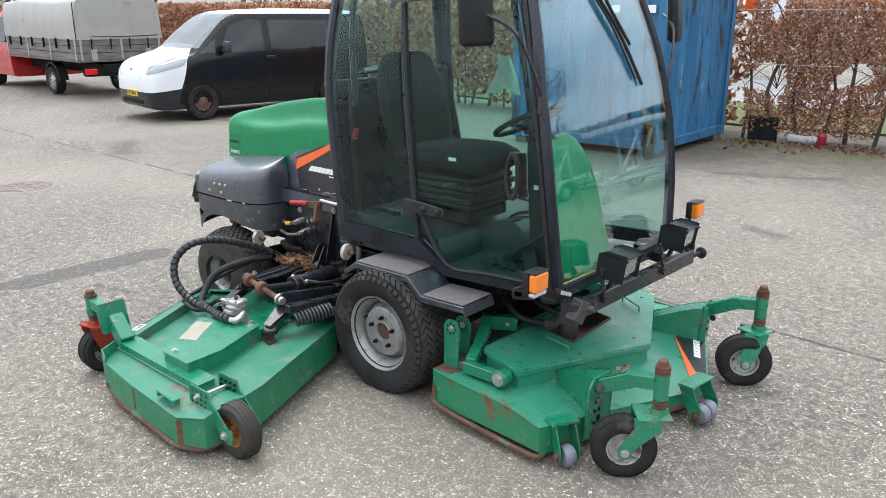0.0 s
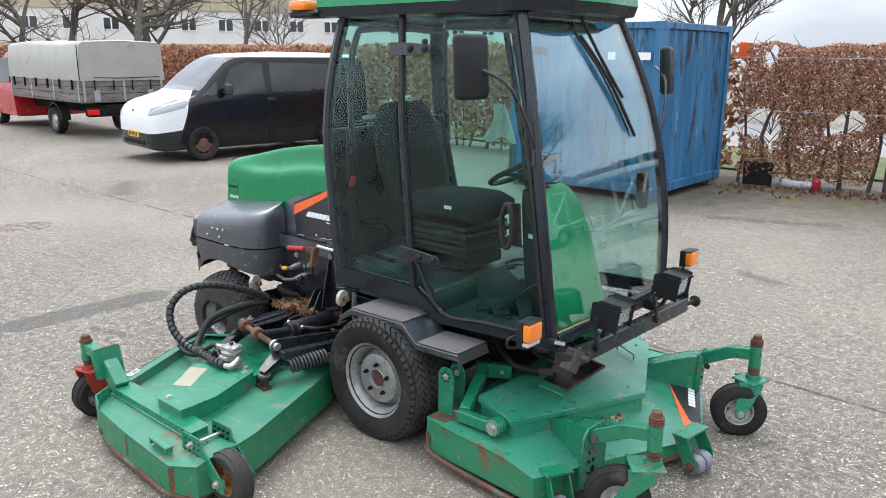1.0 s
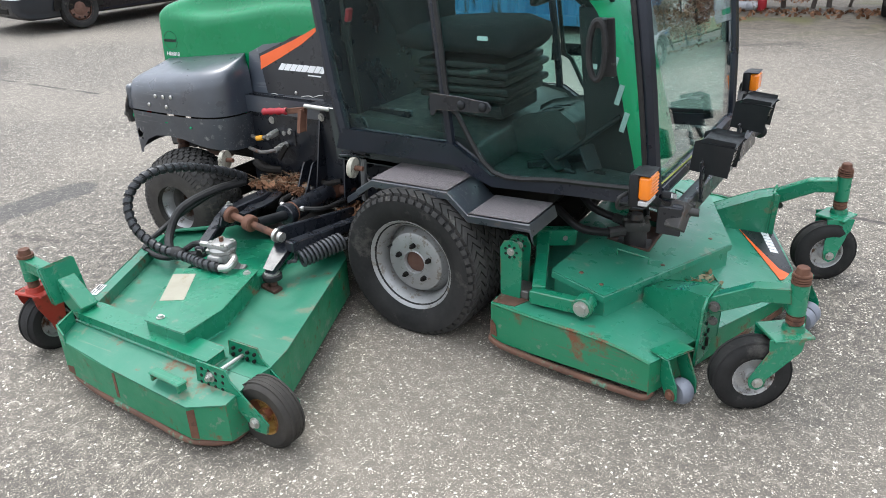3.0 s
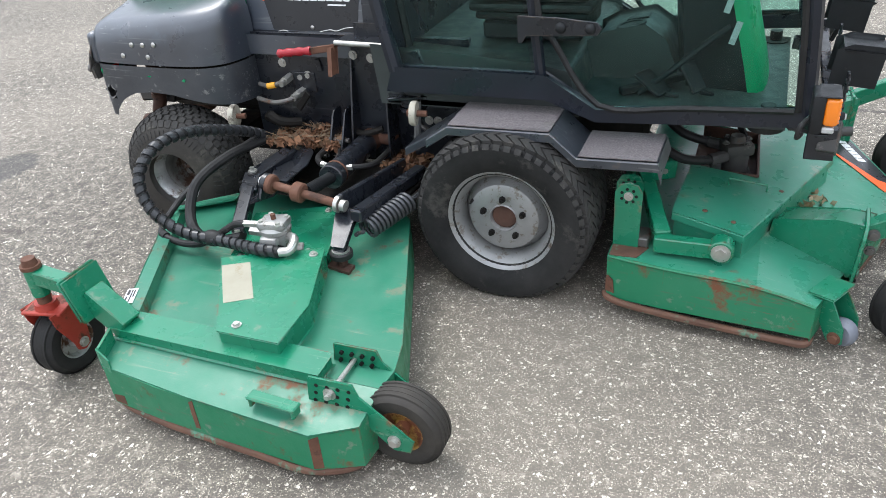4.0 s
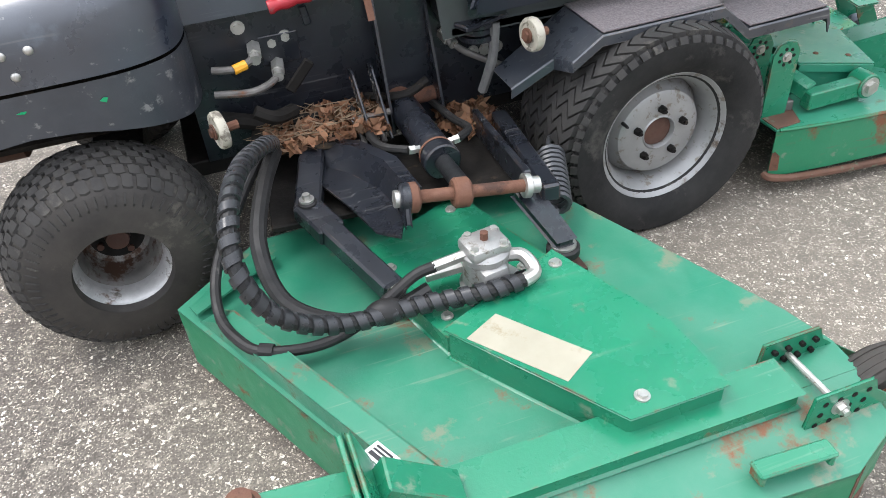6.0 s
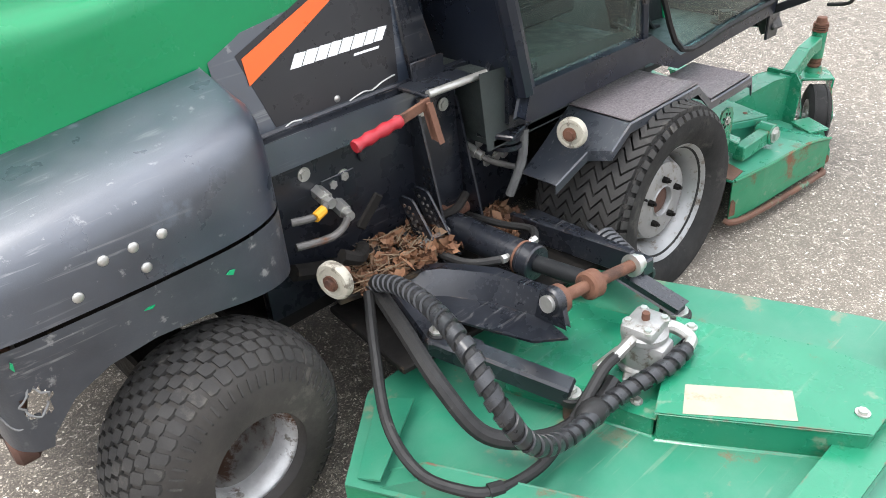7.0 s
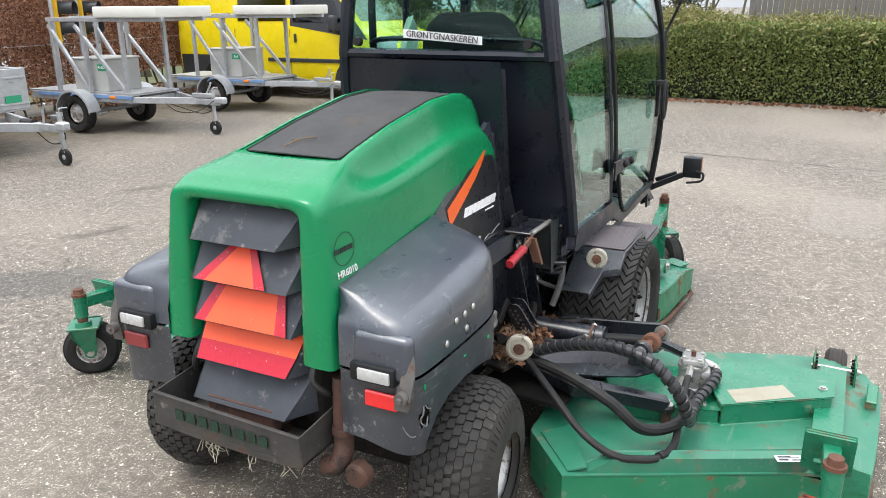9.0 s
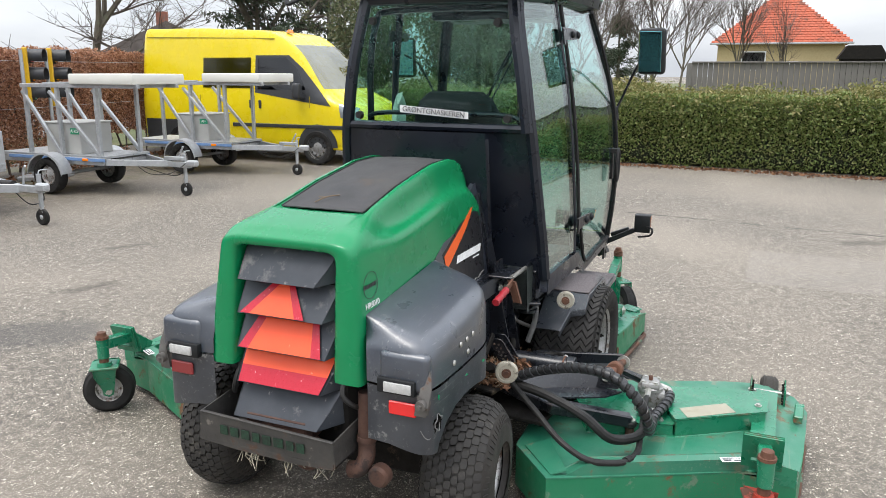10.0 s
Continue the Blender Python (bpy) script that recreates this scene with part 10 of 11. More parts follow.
# low box trailer
bt = thing("box_trailer", "low galvanised box trailer with drop sides", "trailer", at=(2.05, 8.75, 0), turn=0)
for s in (-1, 1):
    bm = B()
    box(bm, (s * 0.80, 0.0, 0.80), (0.03, 2.1, 0.50), bevel=0.006)
    for z in (0.62, 0.78, 0.94):
        box(bm, (s * 0.82, 0.0, z), (0.015, 2.05, 0.03), bevel=0.004)
    part("side_panel", bm, M_GALV, bt)
    tyre = part("tyre", lathe(B(), tyre_profile(0.26, 0.16, 0.15), (s * 0.90, 0.2, 0.26), (1, 0, 0), 32), M_RUBBER, bt)
for y in (-1.05, 1.05):
    bm = B()
    box(bm, (0, y, 0.80), (1.60, 0.03, 0.50), bevel=0.006)
    for z in (0.62, 0.94):
        box(bm, (0, y - 0.02, z), (1.56, 0.015, 0.03), bevel=0.004)
    part("end_panel", bm, M_GALV, bt)
bm = B()
box(bm, (0, 0, 0.55), (1.62, 2.1, 0.05), bevel=0.006)
part("floor_plate", bm, M_GALV, bt)
for s in (-1, 1):
    bm = B()
    beam(bm, (s * 0.5, -1.0, 0.48), (0.12, -2.15, 0.46), 0.05, 0.10)
    part("drawbar_arm", bm, M_GALV, bt)
bm = B()
beam(bm, (0.12, -2.05, 0.47), (0.14, -2.5, 0.46), 0.06, 0.08)
box(bm, (0.14, -2.5, 0.49), (0.10, 0.16, 0.10), bevel=0.02)
tube(bm, [(0.13, -2.2, 0.5), (0.11, -2.25, 0.68), (0.10, -2.3, 0.74)], 0.014, 8)
part("coupling", bm, M_GALV, bt)
bm = B()
box(bm, (0.58, -1.075, 0.68), (0.22, 0.006, 0.09), bevel=0.001)
part("tag", bm, M_GREENTAG, bt, "green tag")
bm = B()
rod(bm, (0.12, -2.05, 0.50), (0.12, -1.85, 0.50), 0.05, seg=14)
part("brake_gaiter", bm, M_HOSE, bt)
bm = B()
tube(bm, [(0.20, -2.4, 0.48), (0.30, -2.3, 0.30), (0.26, -2.1, 0.25), (0.15, -2.0, 0.42)], 0.007, 6)
part("cable", bm, M_HOSE, bt)
jockey(bt, 0.28, -2.28)

# temporary traffic lights behind the trailers
for k, (x, y) in enumerate(((5.08, 9.95), (5.56, 9.95))):
    tl = thing("portable_traffic_light", "portable traffic light with yellow-edged board", "traffic light", "portable traffic lights", at=(x, y, 0), turn=28)
    bm = B()
    rod(bm, (0, 0, 0.0), (0, 0, 2.15), 0.03, seg=12)
    box(bm, (0, 0, 0.04), (0.4, 0.4, 0.08), bevel=0.01)
    part("post", bm, M_GALV, tl)
    bm = B()
    box(bm, (0.10, -0.02, 1.70), (0.05, 0.08, 0.98), bevel=0.01)
    part("yellow_board", bm, mat("yellow_board_paint", (0.70, 0.42, 0.01), (0.62, 0.36, 0.02), 8, 0.45), tl)
    for i, z in enumerate((2.05, 1.75, 1.45)):
        bm = B()
        rows = []
        for yy, r in ((-0.05, 0.115), (-0.16, 0.118), (-0.28, 0.12)):
            rows.append([(0.24 + r * math.cos(a), yy, z + r * math.sin(a)) for a in (math.pi * (-0.25 + 1.5 * j / 16) for j in range(17))])
        surface(bm, rows, 0.006)
        lathe(bm, [(0.12, 0.05), (0.125, -0.05), (0.09, -0.12), (0.0, -0.13)], (0.24, -0.02, z), (0, -1, 0), 24)
        part("lamp_hood", bm, M_TRIM, tl)
        bm = B()
        lathe(bm, [(0.105, 0.052), (0.06, 0.062), (0.0, 0.065)], (0.24, -0.02, z), (0, -1, 0), 24)
        part("lamp_lens", bm, [M_REDLENS_OLD, M_AMBER, simple("green_lens", (0.02, 0.20, 0.14), 0.3)][i], tl)

# ---- hedges ----
def hedge(name, label, p, q, height, depth, count, size, material, seed, low=0.0, gap=0.0, trunks=0):
    """A clipped hedge from p to q: stems, twigs and single leaves, thinner towards the foot."""
    p, q = Vector((*p, 0)), Vector((*q, 0))
    d = (q - p)
    L = d.length
    d.normalize()
    n = Vector((-d.y, d.x, 0))
    h = thing(name, label, "hedge")
    rg = np.random.default_rng(seed)
    t = rg.uniform(0, L, count)
    bulge = np.array([noise.noise(Vector((a * 0.9, seed, 0.0))) for a in t]) * 0.10
    top = height + np.array([noise.noise(Vector((a * 1.7, seed + 5.0, 1.0))) for a in t]) * 0.14
    z = low + (top - low) * rg.beta(1.25, 1.0, count)
    half = depth / 2 * np.clip(0.75 + 0.35 * z / height, 0.5, 1.0) + bulge
    side = rg.choice([-1, 1], count) * half * (1 - np.abs(rg.normal(0, 0.28, count)))
    keep = np.ones(count, bool)
    if gap:
        dens = np.array([noise.noise(Vector((a * 1.6, b * 1.6, seed * 1.0))) for a, b in zip(t, z)])
        lim = gap * np.maximum(0, 0.66 - z / height) * 2.0
        keep = dens > -0.60 + lim
    pts = np.array(p)[None, :] + t[:, None] * np.array(d) + side[:, None] * np.array(n)
    pts[:, 2] = z
    me = leaf_mesh("leaves", pts[keep], size, seed, up=0.3)
    me.materials.append(material)
    lv = new("leaves", me)
    lv.parent = h
    lv["kind"] = "stuff"
    bm = B()
    rr = random.Random(seed)
    k = 0.0
    while k < L:
        b = p + d * k + n * rr.uniform(-0.1, 0.1)
        lean = Vector((rr.uniform(-0.15, 0.15), rr.uniform(-0.15, 0.15), 0))
        path = [b, b + lean + Vector((0, 0, height * 0.35)), b - lean * 0.6 + Vector((0, 0, height * 0.7)), b + lean + Vector((0, 0, height * 0.95))]
        r0 = rr.uniform(0.018, 0.045)
        tube(bm, path, r0, 5, 3, radii=lambda u, r0=r0: r0 * (1 - 0.75 * u))
        for _ in range(trunks):
            z0 = rr.uniform(0.25, 0.9) * height
            a = rr.uniform(0, 6.28)
            s0 = b + Vector((0, 0, z0))
            e = s0 + Vector((math.cos(a) * 0.4, math.sin(a) * 0.4, rr.uniform(0.15, 0.5)))
            tube(bm, [s0, (s0 + e) / 2 + Vector((0, 0, 0.06)), e], 0.008, 4, 2, radii=lambda u: 0.008 * (1 - 0.7 * u))
        k += rr.uniform(0.22, 0.5)
    tw = part("stem_growth", bm, M_TWIG, h)
    tw["kind"] = "stuff"
    return h


hedge("beech_hedge", "copper-brown beech hedge with bare gaps near the foot", (-1.75, 9.35), (14.5, 12.9), 2.20, 0.70, 230000, 0.030, M_BEECH, 11, 0.10, 0.55, 18)
hedge("beech_hedge", "copper-brown beech hedge behind the parked vehicles", (-42, 13.5), (-2.0, 9.6), 2.2, 0.9, 60000, 0.085, M_BEECH, 12, 0.15, 0.30, 4)
hedge("evergreen_hedge", "broad dense green clipped evergreen hedge", (12.75, 7.0), (11.6, -14.0), 1.42, 1.7, 260000, 0.034, M_IVY, 13, 0.02, 0.0, 2)
# A near-black box among the leaves puts the hedge's inner shade into colour.
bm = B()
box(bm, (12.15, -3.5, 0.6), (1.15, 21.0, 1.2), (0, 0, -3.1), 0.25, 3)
solid("hedge_core", bm, mat("deep_hedge_shade", (0.012, 0.016, 0.008), (0.02, 0.025, 0.01), 5, 0.95), "near-black box standing in for the shade inside the evergreen hedge", "hedge", kind="stuff")
# pale grass and dry tips over the hedge top
rng = np.random.default_rng(31)
n_ = 32000
t_ = rng.uniform(0, 1, n_)
pts = np.column_stack([lerp(12.75, 11.6, t_) + rng.normal(0, 0.45, n_), lerp(7.0, -14.0, t_), 1.38 + 0.12 * np.sin(t_ * 41) * np.sin(t_ * 17) + rng.normal(0, 0.09, n_)])
tips = new("hedge_tips", leaf_mesh("hedge_tips", pts, 0.034, 32, long=2.8))
tips.data.materials.append(leaf_mat("olive_hedge_tips", [(0.10, 0.12, 0.03), (0.20, 0.20, 0.06), (0.33, 0.28, 0.12)], 0.3))
tagged(tips, "olive and straw-coloured tips over the green hedge", "hedge", kind="stuff")
# brown leaf edge under the evergreen hedge
rng = np.random.default_rng(21)
n_ = 2600
t_ = rng.uniform(0, 1, n_)
pts = np.column_stack([lerp(11.95, 10.78, t_) - np.abs(rng.normal(0, 0.16, n_)) - 0.05, lerp(7.0, -14.0, t_), 0.008 + rng.uniform(0, 0.02, n_)])
l3 = new("hedge_litter", leaf_mesh("hedge_litter", pts, 0.045, 22))
l3.data.materials.append(M_LITTER)
tagged(l3, "brown dead leaves along the hedge foot", "leaf litter", kind="stuff")
n_ = 1500
t_ = rng.uniform(0, 1, n_)
pts = np.column_stack([lerp(-1.8, 14.0, t_) + rng.normal(0, 0.1, n_), lerp(9.0, 12.45, t_) - np.abs(rng.normal(0, 0.35, n_)), 0.008 + rng.uniform(0, 0.02, n_)])
l4 = new("hedge_litter", leaf_mesh("hedge_litter", pts, 0.05, 23))
l4.data.materials.append(M_LITTER)
tagged(l4, "brown beech leaves blown along the hedge foot", "leaf litter", kind="stuff")
# wire through the beech hedge
bm = B()
for z in (1.2, 2.0):
    tube(bm, [(-1.75, 8.9, z), (6.0, 10.6, z - 0.03), (14.5, 12.45, z)], 0.004, 5, 3)
solid("fence_wire", bm, M_GALV, "thin steel fence wires along the hedge", "wire")


# ---- trees ----
def bare_tree(at, height, seed, label, spread=0.6, levels=5, r0=0.14, name="bare_tree", fork=3):
    rr = random.Random(seed)
    t = thing(name, label, "tree", at=at)
    trunk, twigs = B(), B()

    def grow(p, d, length, r, lv):
        n = 4 if lv < 2 else 3
        pts, q, dd = [p], p.copy(), d.copy()
        for i in range(n):
            dd = (dd + Vector((rr.uniform(-1, 1), rr.uniform(-1, 1), rr.uniform(-0.35, 0.6))) * 0.17).normalized()
            q = q + dd * length / n
            pts.append(q.copy())
        tube(trunk if lv < 2 else twigs, pts, r, 7 if lv == 0 else 5 if lv < 3 else 3, 2 if lv < 3 else 1, radii=lambda u: r * (1 - 0.55 * u))
        if lv < levels:
            kids = fork + (1 if lv in (1, 2, 3) else 0)
            for k in range(kids):
                u = rr.uniform(0.45 if lv == 0 else 0.2, 1.0)
                s = pts[min(int(u * n), n - 1)].lerp(pts[min(int(u * n) + 1, n)], u * n % 1)
                side = Vector((rr.uniform(-1, 1), rr.uniform(-1, 1), rr.uniform(-0.2, 0.7))).normalized()
                grow(s, (dd * (1 - spread) + side * spread).normalized(), length * rr.uniform(0.55, 0.8), r * rr.uniform(0.42, 0.6), lv + 1)
            grow(q, dd, length * 0.7, r * 0.45, lv + 1)

    grow(Vector((0, 0, 0)), Vector((0, 0, 1)), height * 0.36, r0, 0)
    part("trunk", trunk, M_BARK, t)
    tw = part("twig_growth", twigs, M_TWIG, t)
    tw["kind"] = "stuff"
    return t


bare_tree((-43.7, 15.0, 0), 11.5, 1, "bare spreading tree with greenish bark behind the hedge", 0.7, 4, 0.24)
bare_tree((-41.1, 16.1, 0), 11.5, 2, "bare spreading tree with greenish bark behind the hedge", 0.68, 4, 0.26)
bare_tree((-34.0, 16.7, 0), 11.5, 3, "bare spreading tree with greenish bark behind the hedge", 0.7, 4, 0.30)
bare_tree((-36.2, 19.1, 0), 11.5, 4, "bare spreading tree with greenish bark behind the hedge", 0.72, 4, 0.30)
bare_tree((-29.9, 19.6, 0), 11.5, 5, "bare spreading tree with greenish bark behind the hedge", 0.7, 4, 0.16)
bare_tree((-27.1, 20.1, 0), 6.0, 16, "small bare tree with fine twigs", 0.6, 4, 0.10)
bare_tree((-6.9, 20.7, 0), 8.5, 6, "bare tree with a fan of fine twigs", 0.5, 5, 0.16, fork=4)
bare_tree((4.0, 22.0, 0), 9.0, 7, "bare tree with a fan of fine twigs", 0.55, 5, 0.14)
bare_tree((11.1, 14.6, 0), 8.5, 8, "bare wide-crowned tree behind the beech hedge", 0.72, 5, 0.17)
bare_tree((17.5, 14.0, 0), 10.0, 18, "tall bare tree behind the parked van", 0.66, 5, 0.2)
bare_tree((28.0, 6.5, 0), 7.5, 9, "slender bare tree beyond the green hedge", 0.4, 4, 0.09)
bare_tree((31.0, 3.6, 0), 8.0, 10, "slender bare tree beyond the green hedge", 0.4, 4, 0.09)
bare_tree((33.0, -1.6, 0), 6.0, 14, "young bare tree before the house", 0.45, 4, 0.06)
bare_tree((26.0, 10.5, 0), 8.0, 15, "slender bare tree beyond the green hedge", 0.4, 4, 0.1)

def conifer(at, height, radius, seed, count, label):
    t = thing("pine_tree", label, "tree", at=at)
    bm = B()
    tube(bm, [(0, 0, 0), (0.05, 0, height * 0.5), (0, 0, height * 0.97)], 0.12, 7, 3, radii=lambda u: 0.13 * (1 - 0.85 * u))
    rr = random.Random(seed)
    pts = []
    for i in range(46):
        z = rr.uniform(0.18, 0.98) * height
        a = rr.uniform(0, 6.28)
        r = radius * (1.05 - z / height) * rr.uniform(0.7, 1.15) + 0.15
        e = Vector((r * math.cos(a), r * math.sin(a), z + r * 0.12))
        tube(bm, [(0, 0, z - 0.1), e * 0.5 + Vector((0, 0, z * 0.5 + 0.05)), e], 0.03, 4, 2, radii=lambda u: 0.03 * (1 - 0.8 * u))
        for k in range(count // 46):
            u = rr.uniform(0.25, 1.05)
            c = Vector((0, 0, z - 0.1)).lerp(e, u)
            pts.append(c + Vector((rr.gauss(0, 0.17), rr.gauss(0, 0.17), rr.gauss(0, 0.11))))
    part("trunk", bm, M_BARK, t)
    me = leaf_mesh("needles", [tuple(p) for p in pts], 0.06, seed, long=3.5)
    me.materials.append(M_PINE)
    o = new("needles", me)
    o.parent = t
    o["kind"] = "stuff"


conifer((17.0, 14.0, 0), 6.6, 2.6, 4, 9000, "dark green pine behind the yellow van")
conifer((20.5, 13.5, 0), 6.0, 2.4, 5, 8000, "dark green pine behind the yellow van")
conifer((38.0, 6.5, 0), 4.6, 1.9, 6, 6000, "round-topped dark evergreen near the house")
conifer((60.0, -9.5, 0), 5.0, 2.6, 7, 5000, "dark distant evergreen beside the house")


def shrub(at, height, radius, seed, count, label):
    """An evergreen shrub: many leaning stems, each hung with clumps of small leaves."""
    t = thing("evergreen_shrub", label, "shrub", at=at)
    bm, pts = B(), []
    rr = random.Random(seed)
    for i in range(22):
        a, lean = rr.uniform(0, 6.28), rr.uniform(0.15, 1.0)
        h_ = height * rr.uniform(0.72, 1.05) * (1.05 - 0.35 * lean)
        e = Vector((radius * lean * math.cos(a), radius * lean * math.sin(a), h_))
        mid = Vector((e.x * 0.35, e.y * 0.35, h_ * 0.55))
        tube(bm, [(0, 0, 0), mid, e], 0.03, 4, 3, radii=lambda u: 0.035 * (1 - 0.8 * u))
        for k in range(count // 22):
            u = rr.random() ** 0.7
            c = (mid * (1 - u)).lerp(mid, u) if u < 0.3 else mid.lerp(e, (u - 0.3) / 0.7)
            g = 0.10 + 0.22 * (1 - u)
            pts.append(c + Vector((rr.gauss(0, g), rr.gauss(0, g), rr.gauss(0, g))))
    part("stems", bm, M_BARK, t)
    me = leaf_mesh("leaves", [tuple(p) for p in pts if p.z > 0.05], 0.055, seed, long=1.9)
    me.materials.append(M_SHRUB)
    o = new("leaves", me)
    o.parent = t
    o["kind"] = "stuff"


M_SHRUB = leaf_mat("olive_shrub_leaves", [(0.045, 0.065, 0.028), (0.075, 0.10, 0.040), (0.11, 0.125, 0.055), (0.17, 0.15, 0.075)], 0.2)
for i, (x, y, h_, r_) in enumerate(((14.6, 4.9, 4.3, 1.5), (15.4, 6.8, 4.9, 1.7), (14.9, 8.6, 4.6, 1.6), (16.6, 10.4, 5.0, 1.8), (16.4, 5.8, 4.8, 1.6), (13.9, 3.6, 2.5, 1.0))):
    shrub((x, y, 0), h_, r_, 60 + i, 7000, "tall olive-green evergreen shrub beyond the hedge")
for i, (x, y, h_) in enumerate(((27.0, 4.6, 8.5), (29.5, 2.4, 7.6), (25.0, 7.6, 9.0), (34.0, 0.2, 7.0), (36.5, 4.8, 9.5))):
    bare_tree((x, y, 0), h_, 40 + i, "slender pale bare tree beyond the green hedge", 0.34, 4, 0.07, fork=4)

# ---- house, fence wall, distance ----
M_TILE = mat("orange_clay_tiles", (0.40, 0.088, 0.045), (0.47, 0.125, 0.065), 6, 0.8, bump=0.2, rand=0.12, wear=(0.20, 0.075, 0.05), wear_scale=1.2, wear_amount=0.35, wear2=(0.24, 0.075, 0.045), wear2_amount=0.34, wear2_scale=14)
M_YBRICK = mat("yellow_brick", (0.42, 0.33, 0.17), (0.50, 0.40, 0.22), 9, 0.85, bump=0.3, bump_scale=30)
house = thing("brick_house", "yellow brick house under a hipped orange tile roof", "house", at=(55, -1.15, 0))
bm = B()
box(bm, (4.0, 0, 1.85), (8.0, 8.0, 3.7), bevel=0.02)
part("wall", bm, M_YBRICK, house)
eave, apex = 3.75, 7.6
ring = [(-0.45, -4.45), (-0.45, 4.45), (8.4, 4.45), (8.4, -4.45)]
roof_bm = B()
tops = [(3.6, 0.0, apex), (4.4, 0.0, apex)]
v = [roof_bm.verts.new((x, y, eave)) for x, y in ring] + [roof_bm.verts.new(p) for p in tops]
for f in ((0, 1, 4), (1, 2, 5, 4), (2, 3, 5), (3, 0, 4, 5), (3, 2, 1, 0)):
    roof_bm.faces.new([v[i] for i in f])
roof_ob = part("roof", roof_bm, M_TILE, house, smooth=0)
bm = B()
n_course = 22
for k in range(n_course):
    u0, u1 = k / n_course, (k + 1) / n_course
    a0, a1 = Vector((-0.45, -4.45 * (1 - u0), lerp(eave, apex, u0))), Vector((-0.45, 4.45 * (1 - u0), lerp(eave, apex, u0)))
    xx = lerp(-0.45, 3.6, u0)
    w = 4.45 * (1 - u0)
    m_ = max(2, int(w * 2 / 0.3))
    for j in range(m_):
        y = lerp(-w, w, (j + 0.5) / m_)
        box(bm, (xx + 0.06, y, lerp(eave, apex, u0) + 0.09), (0.2, 2 * w / m_ * 0.72, 0.05), (0, -43, 0), 0.0)
tl_ = part("roof_tiles", bm, M_TILE, roof_ob)
tl_["kind"] = "stuff"
bm = B()
box(bm, (-0.5, 0, 3.70), (0.12, 9.0, 0.12), bevel=0.02)
part("gutter", bm, M_GALV, house)
bm = B()
box(bm, (-0.02, 1.6, 2.55), (0.08, 1.6, 1.3), bevel=0.01)
w_ = part("window", bm, M_VANWHITE, house)
bm = B()
box(bm, (-0.07, 1.6, 2.55), (0.02, 1.45, 1.15), bevel=0.005)
part("pane", bm, M_CARGLASS, w_)
bm = B()
box(bm, (-0.3, -0.9, 2.4), (0.5, 0.8, 0.25), bevel=0.02)
part("porch", bm, M_VANWHITE, house)
shed = thing("garden_shed", "dark garden shed with a black roof", "shed", at=(50, -5.9, 0))
bm = B()
box(bm, (1, 0, 1.3), (2.0, 2.4, 2.6), bevel=0.02)
part("wall", bm, M_DARK, shed)
bm = B()
prism(bm, [(-0.1, -1.4, 2.6), (-0.1, 1.4, 2.6), (-0.1, 0.9, 3.4), (-0.1, -0.9, 3.4)], (2.2, 0, 0))
part("roof", bm, M_DARK, shed)

M_FENCE = mat("weathered_fence_boards", (0.11, 0.105, 0.098), (0.20, 0.185, 0.170), 4, 0.9, bump=0.3, stretch=(1, 1, 0.2), wear=(0.12, 0.10, 0.085), wear_scale=4, wear_amount=0.3)
fence = thing("board_fence", "weathered grey board fence beyond the green hedge", "fence", at=(0, 0, 0))
board = None
for i in range(110):
    y = 1.0 - i * 0.155
    if board is None:
        bm = B()
        box(bm, (22.0, y, 1.05), (0.03, 0.145, 2.1), bevel=0.004)
        board = part("board", bm, M_FENCE, fence)
    else:
        o = new("board", board.data)
        o.parent = fence
        o.matrix_basis = pose(0.02 * (i % 2), -i * 0.155, 0)
bm = B()
box(bm, (21.97, -7.5, 2.12), (0.10, 17.2, 0.04), bevel=0.005)
part("cap_rail", bm, M_FENCE, fence)
bm = B()
beam(bm, (22.0, 1.08, 1.05), (24.5, 1.5, 1.05), 0.06, 2.1)
part("end_panel", bm, M_FENCE, fence)

# long apartment block far beyond the trees
block = thing("apartment_block", "long pale apartment block with rows of windows", "building", at=(-86, 49.6, 0), turn=59.2)
bm = B()
box(bm, (0, 0, 6.6), (110, 11, 13.2), bevel=0.05)
wall_ = part("wall", bm, mat("pale_render", (0.62, 0.60, 0.56), (0.70, 0.68, 0.64), 0.6, 0.85), block)
bm = B()
prism(bm, [(-55.5, -6, 13.2), (-55.5, 6, 13.2), (-55.5, 0, 15.6)], (111, 0, 0))
part("roof", bm, mat("grey_roofing", (0.16, 0.13, 0.12), (0.2, 0.17, 0.15), 2, 0.8), block)
bm = B()
for zb_ in (1.6, 7.6):
    box(bm, (0, -5.55, zb_), (110, 0.2, 2.6 if zb_ < 5 else 2.0), bevel=0.02)
parts("spandrel_band", bm, mat("sand_render", (0.42, 0.36, 0.25), (0.47, 0.4, 0.29), 2, 0.85), block)
win = None
for r in range(3):
    for c in range(26):
        if win is None:
            bm = B()
            box(bm, (0, -5.56, 0), (1.75, 0.12, 1.4), bevel=0.02)
            win = part("window", bm, M_VANWHITE, block)
            win_m = win.data
            bm = B()
            for dx in (-0.43, 0.43):
                box(bm, (dx, -5.62, 0), (0.7, 0.06, 1.2), bevel=0.01)
            pane_ = part("pane", bm, M_CARGLASS, win)
            pane_m = pane_.data
            o = win
        else:
            o = new("window", win_m)
            o.parent = block
            p_ = new("pane", pane_m)
            p_.parent = o
        o.matrix_basis = pose(-52 + c * 4.15, 0, (1.9, 5.05, 10.4)[r])

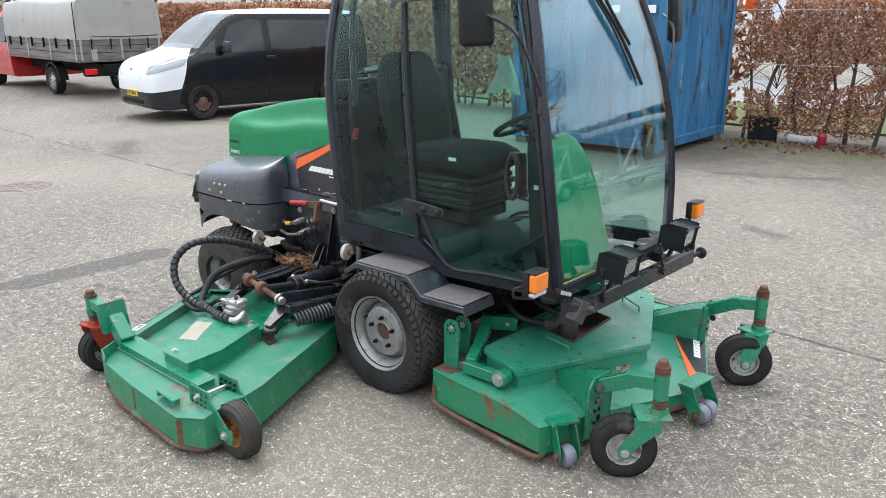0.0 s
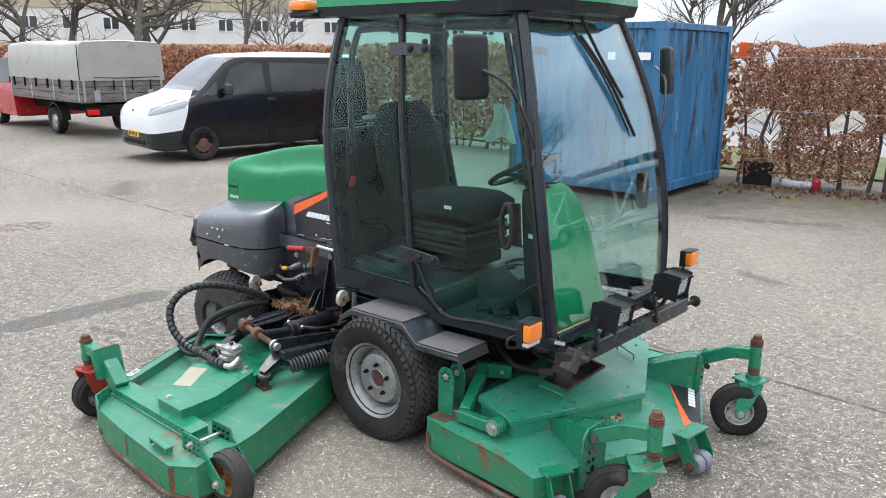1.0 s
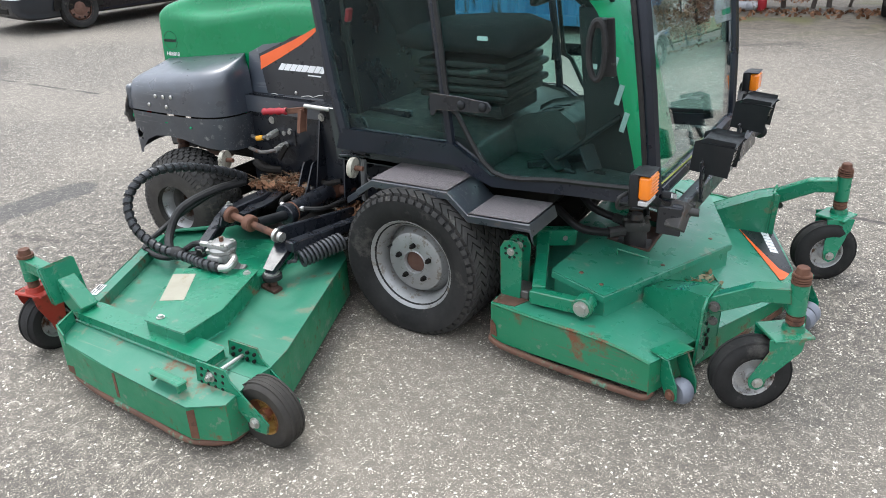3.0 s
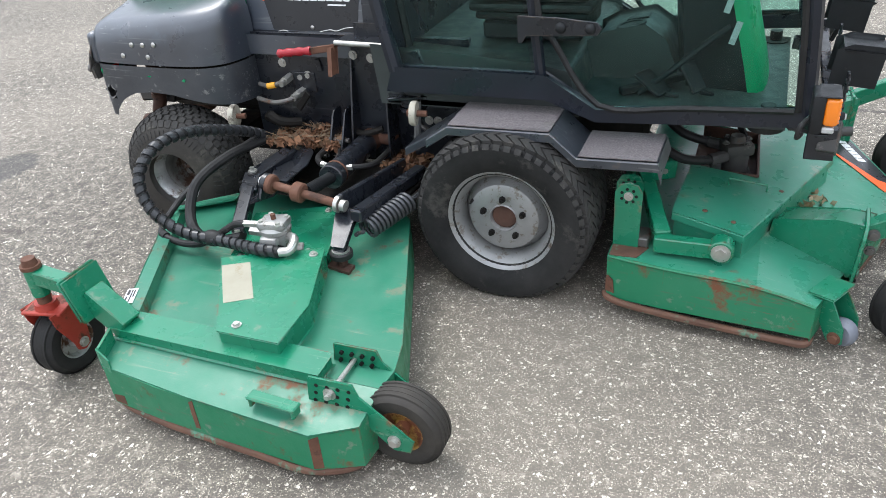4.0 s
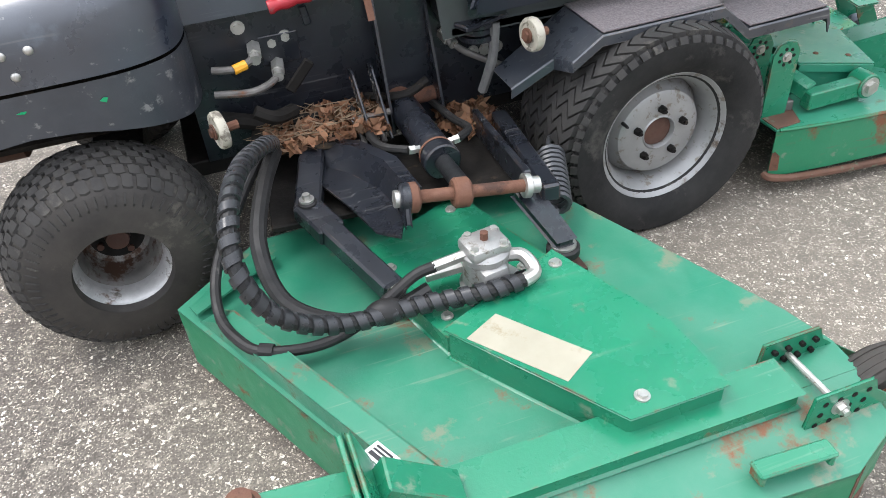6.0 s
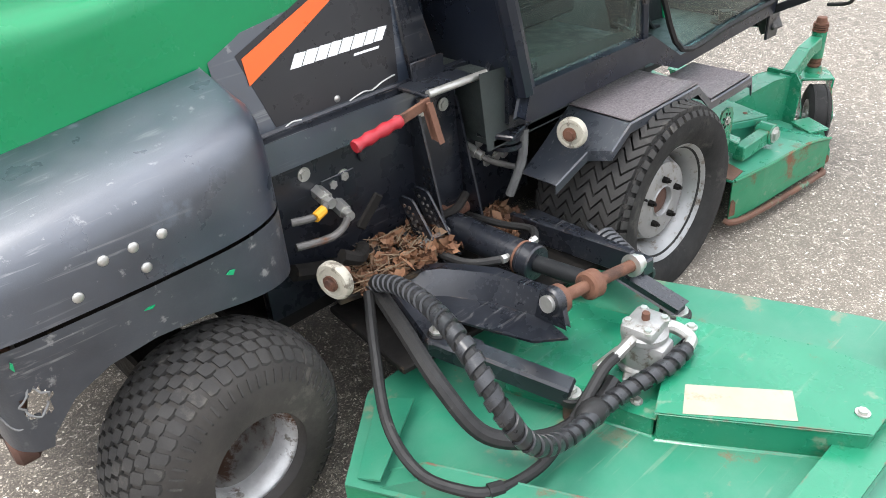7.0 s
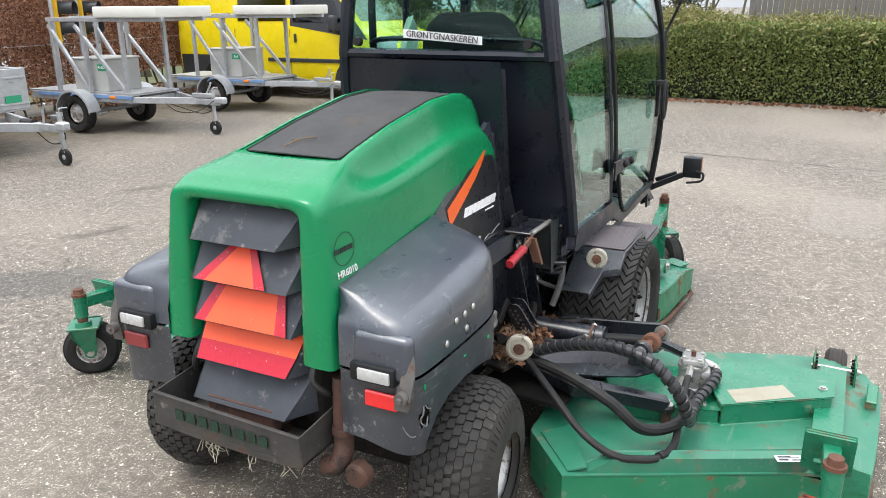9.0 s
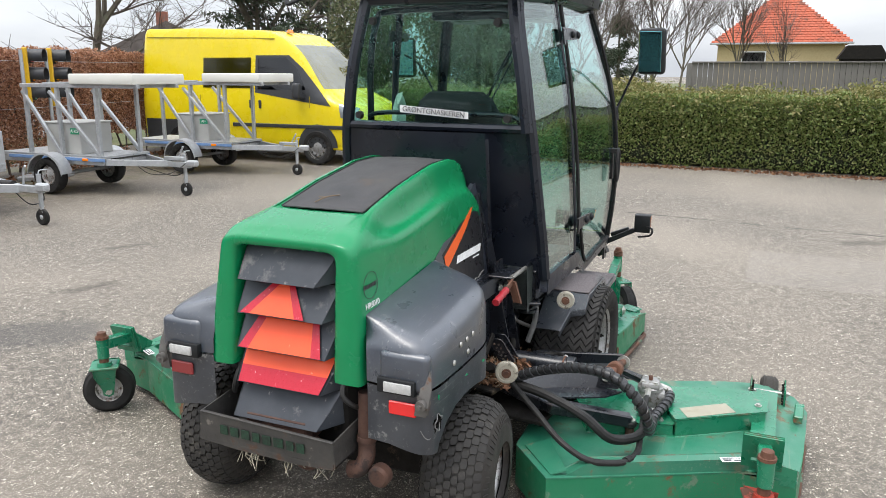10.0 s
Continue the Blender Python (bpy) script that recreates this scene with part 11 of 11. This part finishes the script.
# brick house behind the pines, roof only
h2 = thing("dark_roof_house", "house with a dark roof and brick chimney", "house", at=(29.5, 29.0, 0), turn=42)
bm = B()
box(bm, (0, 0, 1.1), (9, 7, 2.2), bevel=0.03)
part("wall", bm, M_YBRICK, h2)
bm = B()
prism(bm, [(-5, -4, 2.2), (-5, 4, 2.2), (-5, 0, 4.1)], (10, 0, 0))
part("roof", bm, mat("dark_roof_tiles", (0.09, 0.075, 0.065), (0.13, 0.11, 0.1), 3, 0.85, bump=0.3, bump_scale=12), h2)
bm = B()
box(bm, (-1.2, 0.2, 4.3), (0.6, 0.6, 0.9), bevel=0.02)
part("chimney", bm, mat("red_brick", (0.24, 0.09, 0.06), (0.3, 0.12, 0.08), 8, 0.9, bump=0.3), h2)

# ---- ground beyond the hedges ----
M_GRASS = mat("winter_grass", (0.075, 0.095, 0.03), (0.13, 0.14, 0.055), 1.5, 0.95, bump=0.8, bump_scale=60, wear=(0.16, 0.13, 0.07), wear_scale=2, wear_amount=0.3)
bm = B()
prism(bm, [(-60, 15.5, -0.02), (-2.0, 10.6, -0.02), (15.5, 14.2, -0.02), (15.5, 17.5, -0.02), (-2.0, 14.0, -0.02), (-60, 19.0, -0.02)], (0, 0, 0.06))
solid("verge_lawn", bm, M_GRASS, "winter grass verge beyond the beech hedge", "grass", kind="structure")
bm = B()
prism(bm, [(-60, 19.2, -0.02), (-2.0, 14.2, -0.02), (15.5, 17.7, -0.02), (40, 24.0, -0.02), (40, 30.0, -0.02), (-2, 20.5, -0.02), (-60, 25.0, -0.02)], (0, 0, 0.045))
solid("street", bm, mat("pale_concrete_paving", (0.21, 0.205, 0.195), (0.28, 0.275, 0.26), 0.8, 0.85, bump=0.1), "pale paved street beyond the hedge", "street", kind="structure")
bm = B()
prism(bm, [(13.6, 7.5, -0.02), (12.4, -15.0, -0.02), (120, -15.0, -0.02), (120, 40.0, -0.02), (30, 20.0, -0.02)], (0, 0, 0.05))
solid("garden_lawn", bm, M_GRASS, "grassy gardens beyond the green hedge", "grass", kind="structure")

# clutter at the hedge foot by the container
bm = B()
box(bm, (-1.40, 9.25, 0.20), (0.44, 0.10, 0.38), (8, 0, 12), 0.01)
solid("dark_board", bm, M_CONSOLE, "dark board leaning in the hedge foot", "board")
bm = B()
box(bm, (-0.85, 9.32, 0.07), (0.40, 0.22, 0.13), (0, 6, 10), 0.05, 3)
ball(bm, (-0.66, 9.28, 0.07), 0.09, (1.2, 0.9, 0.75), 10)
solid("white_sack", bm, mat("dirty_white_plastic", (0.34, 0.34, 0.35), (0.52, 0.52, 0.52), 9, 0.5, bump=0.4, bump_scale=30, wear=(0.16, 0.13, 0.10), wear_scale=9, wear_amount=0.4), "dirty white sack lying under the hedge", "sack")
bm = B()
lathe(bm, [(0.0, 0.0), (0.06, 0.0), (0.068, 0.015), (0.064, 0.15), (0.035, 0.18), (0.02, 0.20), (0.0, 0.20)], (-0.52, 9.30, 0.0), (0, 0, 1), 20)
solid("red_can", bm, M_REDGRIP, "red can standing under the hedge", "can")
bm = B()
box(bm, (-1.80, 9.30, 2.10), (0.22, 0.05, 0.26), (0, 6, 0), 0.01)
solid("orange_board", bm, M_ORANGE, "small orange board caught in the hedge top", "board")

# a cast manhole cover let into the asphalt
M_IRON = mat("worn_cast_iron", (0.17, 0.135, 0.115), (0.25, 0.205, 0.175), 9, 0.7, 0.1, bump=0.4, bump_scale=90, wear=(0.30, 0.27, 0.235), wear_scale=6, wear_amount=0.35)
mh = thing("manhole_cover", "worn round cast-iron manhole cover flush with the asphalt", "manhole cover", at=(-6.703, 0.102, 0))
bm = B()
lathe(bm, [(0.300, 0.0), (0.302, 0.006), (0.375, 0.006), (0.385, 0.0)], (0, 0, 0), (0, 0, 1), 48)
part("collar", bm, M_IRON, mh)
bm = B()
lathe(bm, [(0.0, 0.0045), (0.292, 0.0045), (0.295, 0.0)], (0, 0, 0), (0, 0, 1), 48)
part("lid", bm, M_IRON, mh)
bm = B()
for ring, count in ((0.06, 5), (0.13, 9), (0.20, 14), (0.265, 18)):
    for i in range(count):
        a0, a1 = 2 * math.pi * i / count, 2 * math.pi * (i + 0.80) / count
        prism(bm, [(r * math.cos(a), r * math.sin(a), 0.0045) for r, a in ((ring - 0.024, a0), (ring - 0.024, a1), (ring + 0.024, a1), (ring + 0.024, a0))], (0, 0, 0.005))
parts("raised_pad", bm, M_IRON, mh, touch=False)
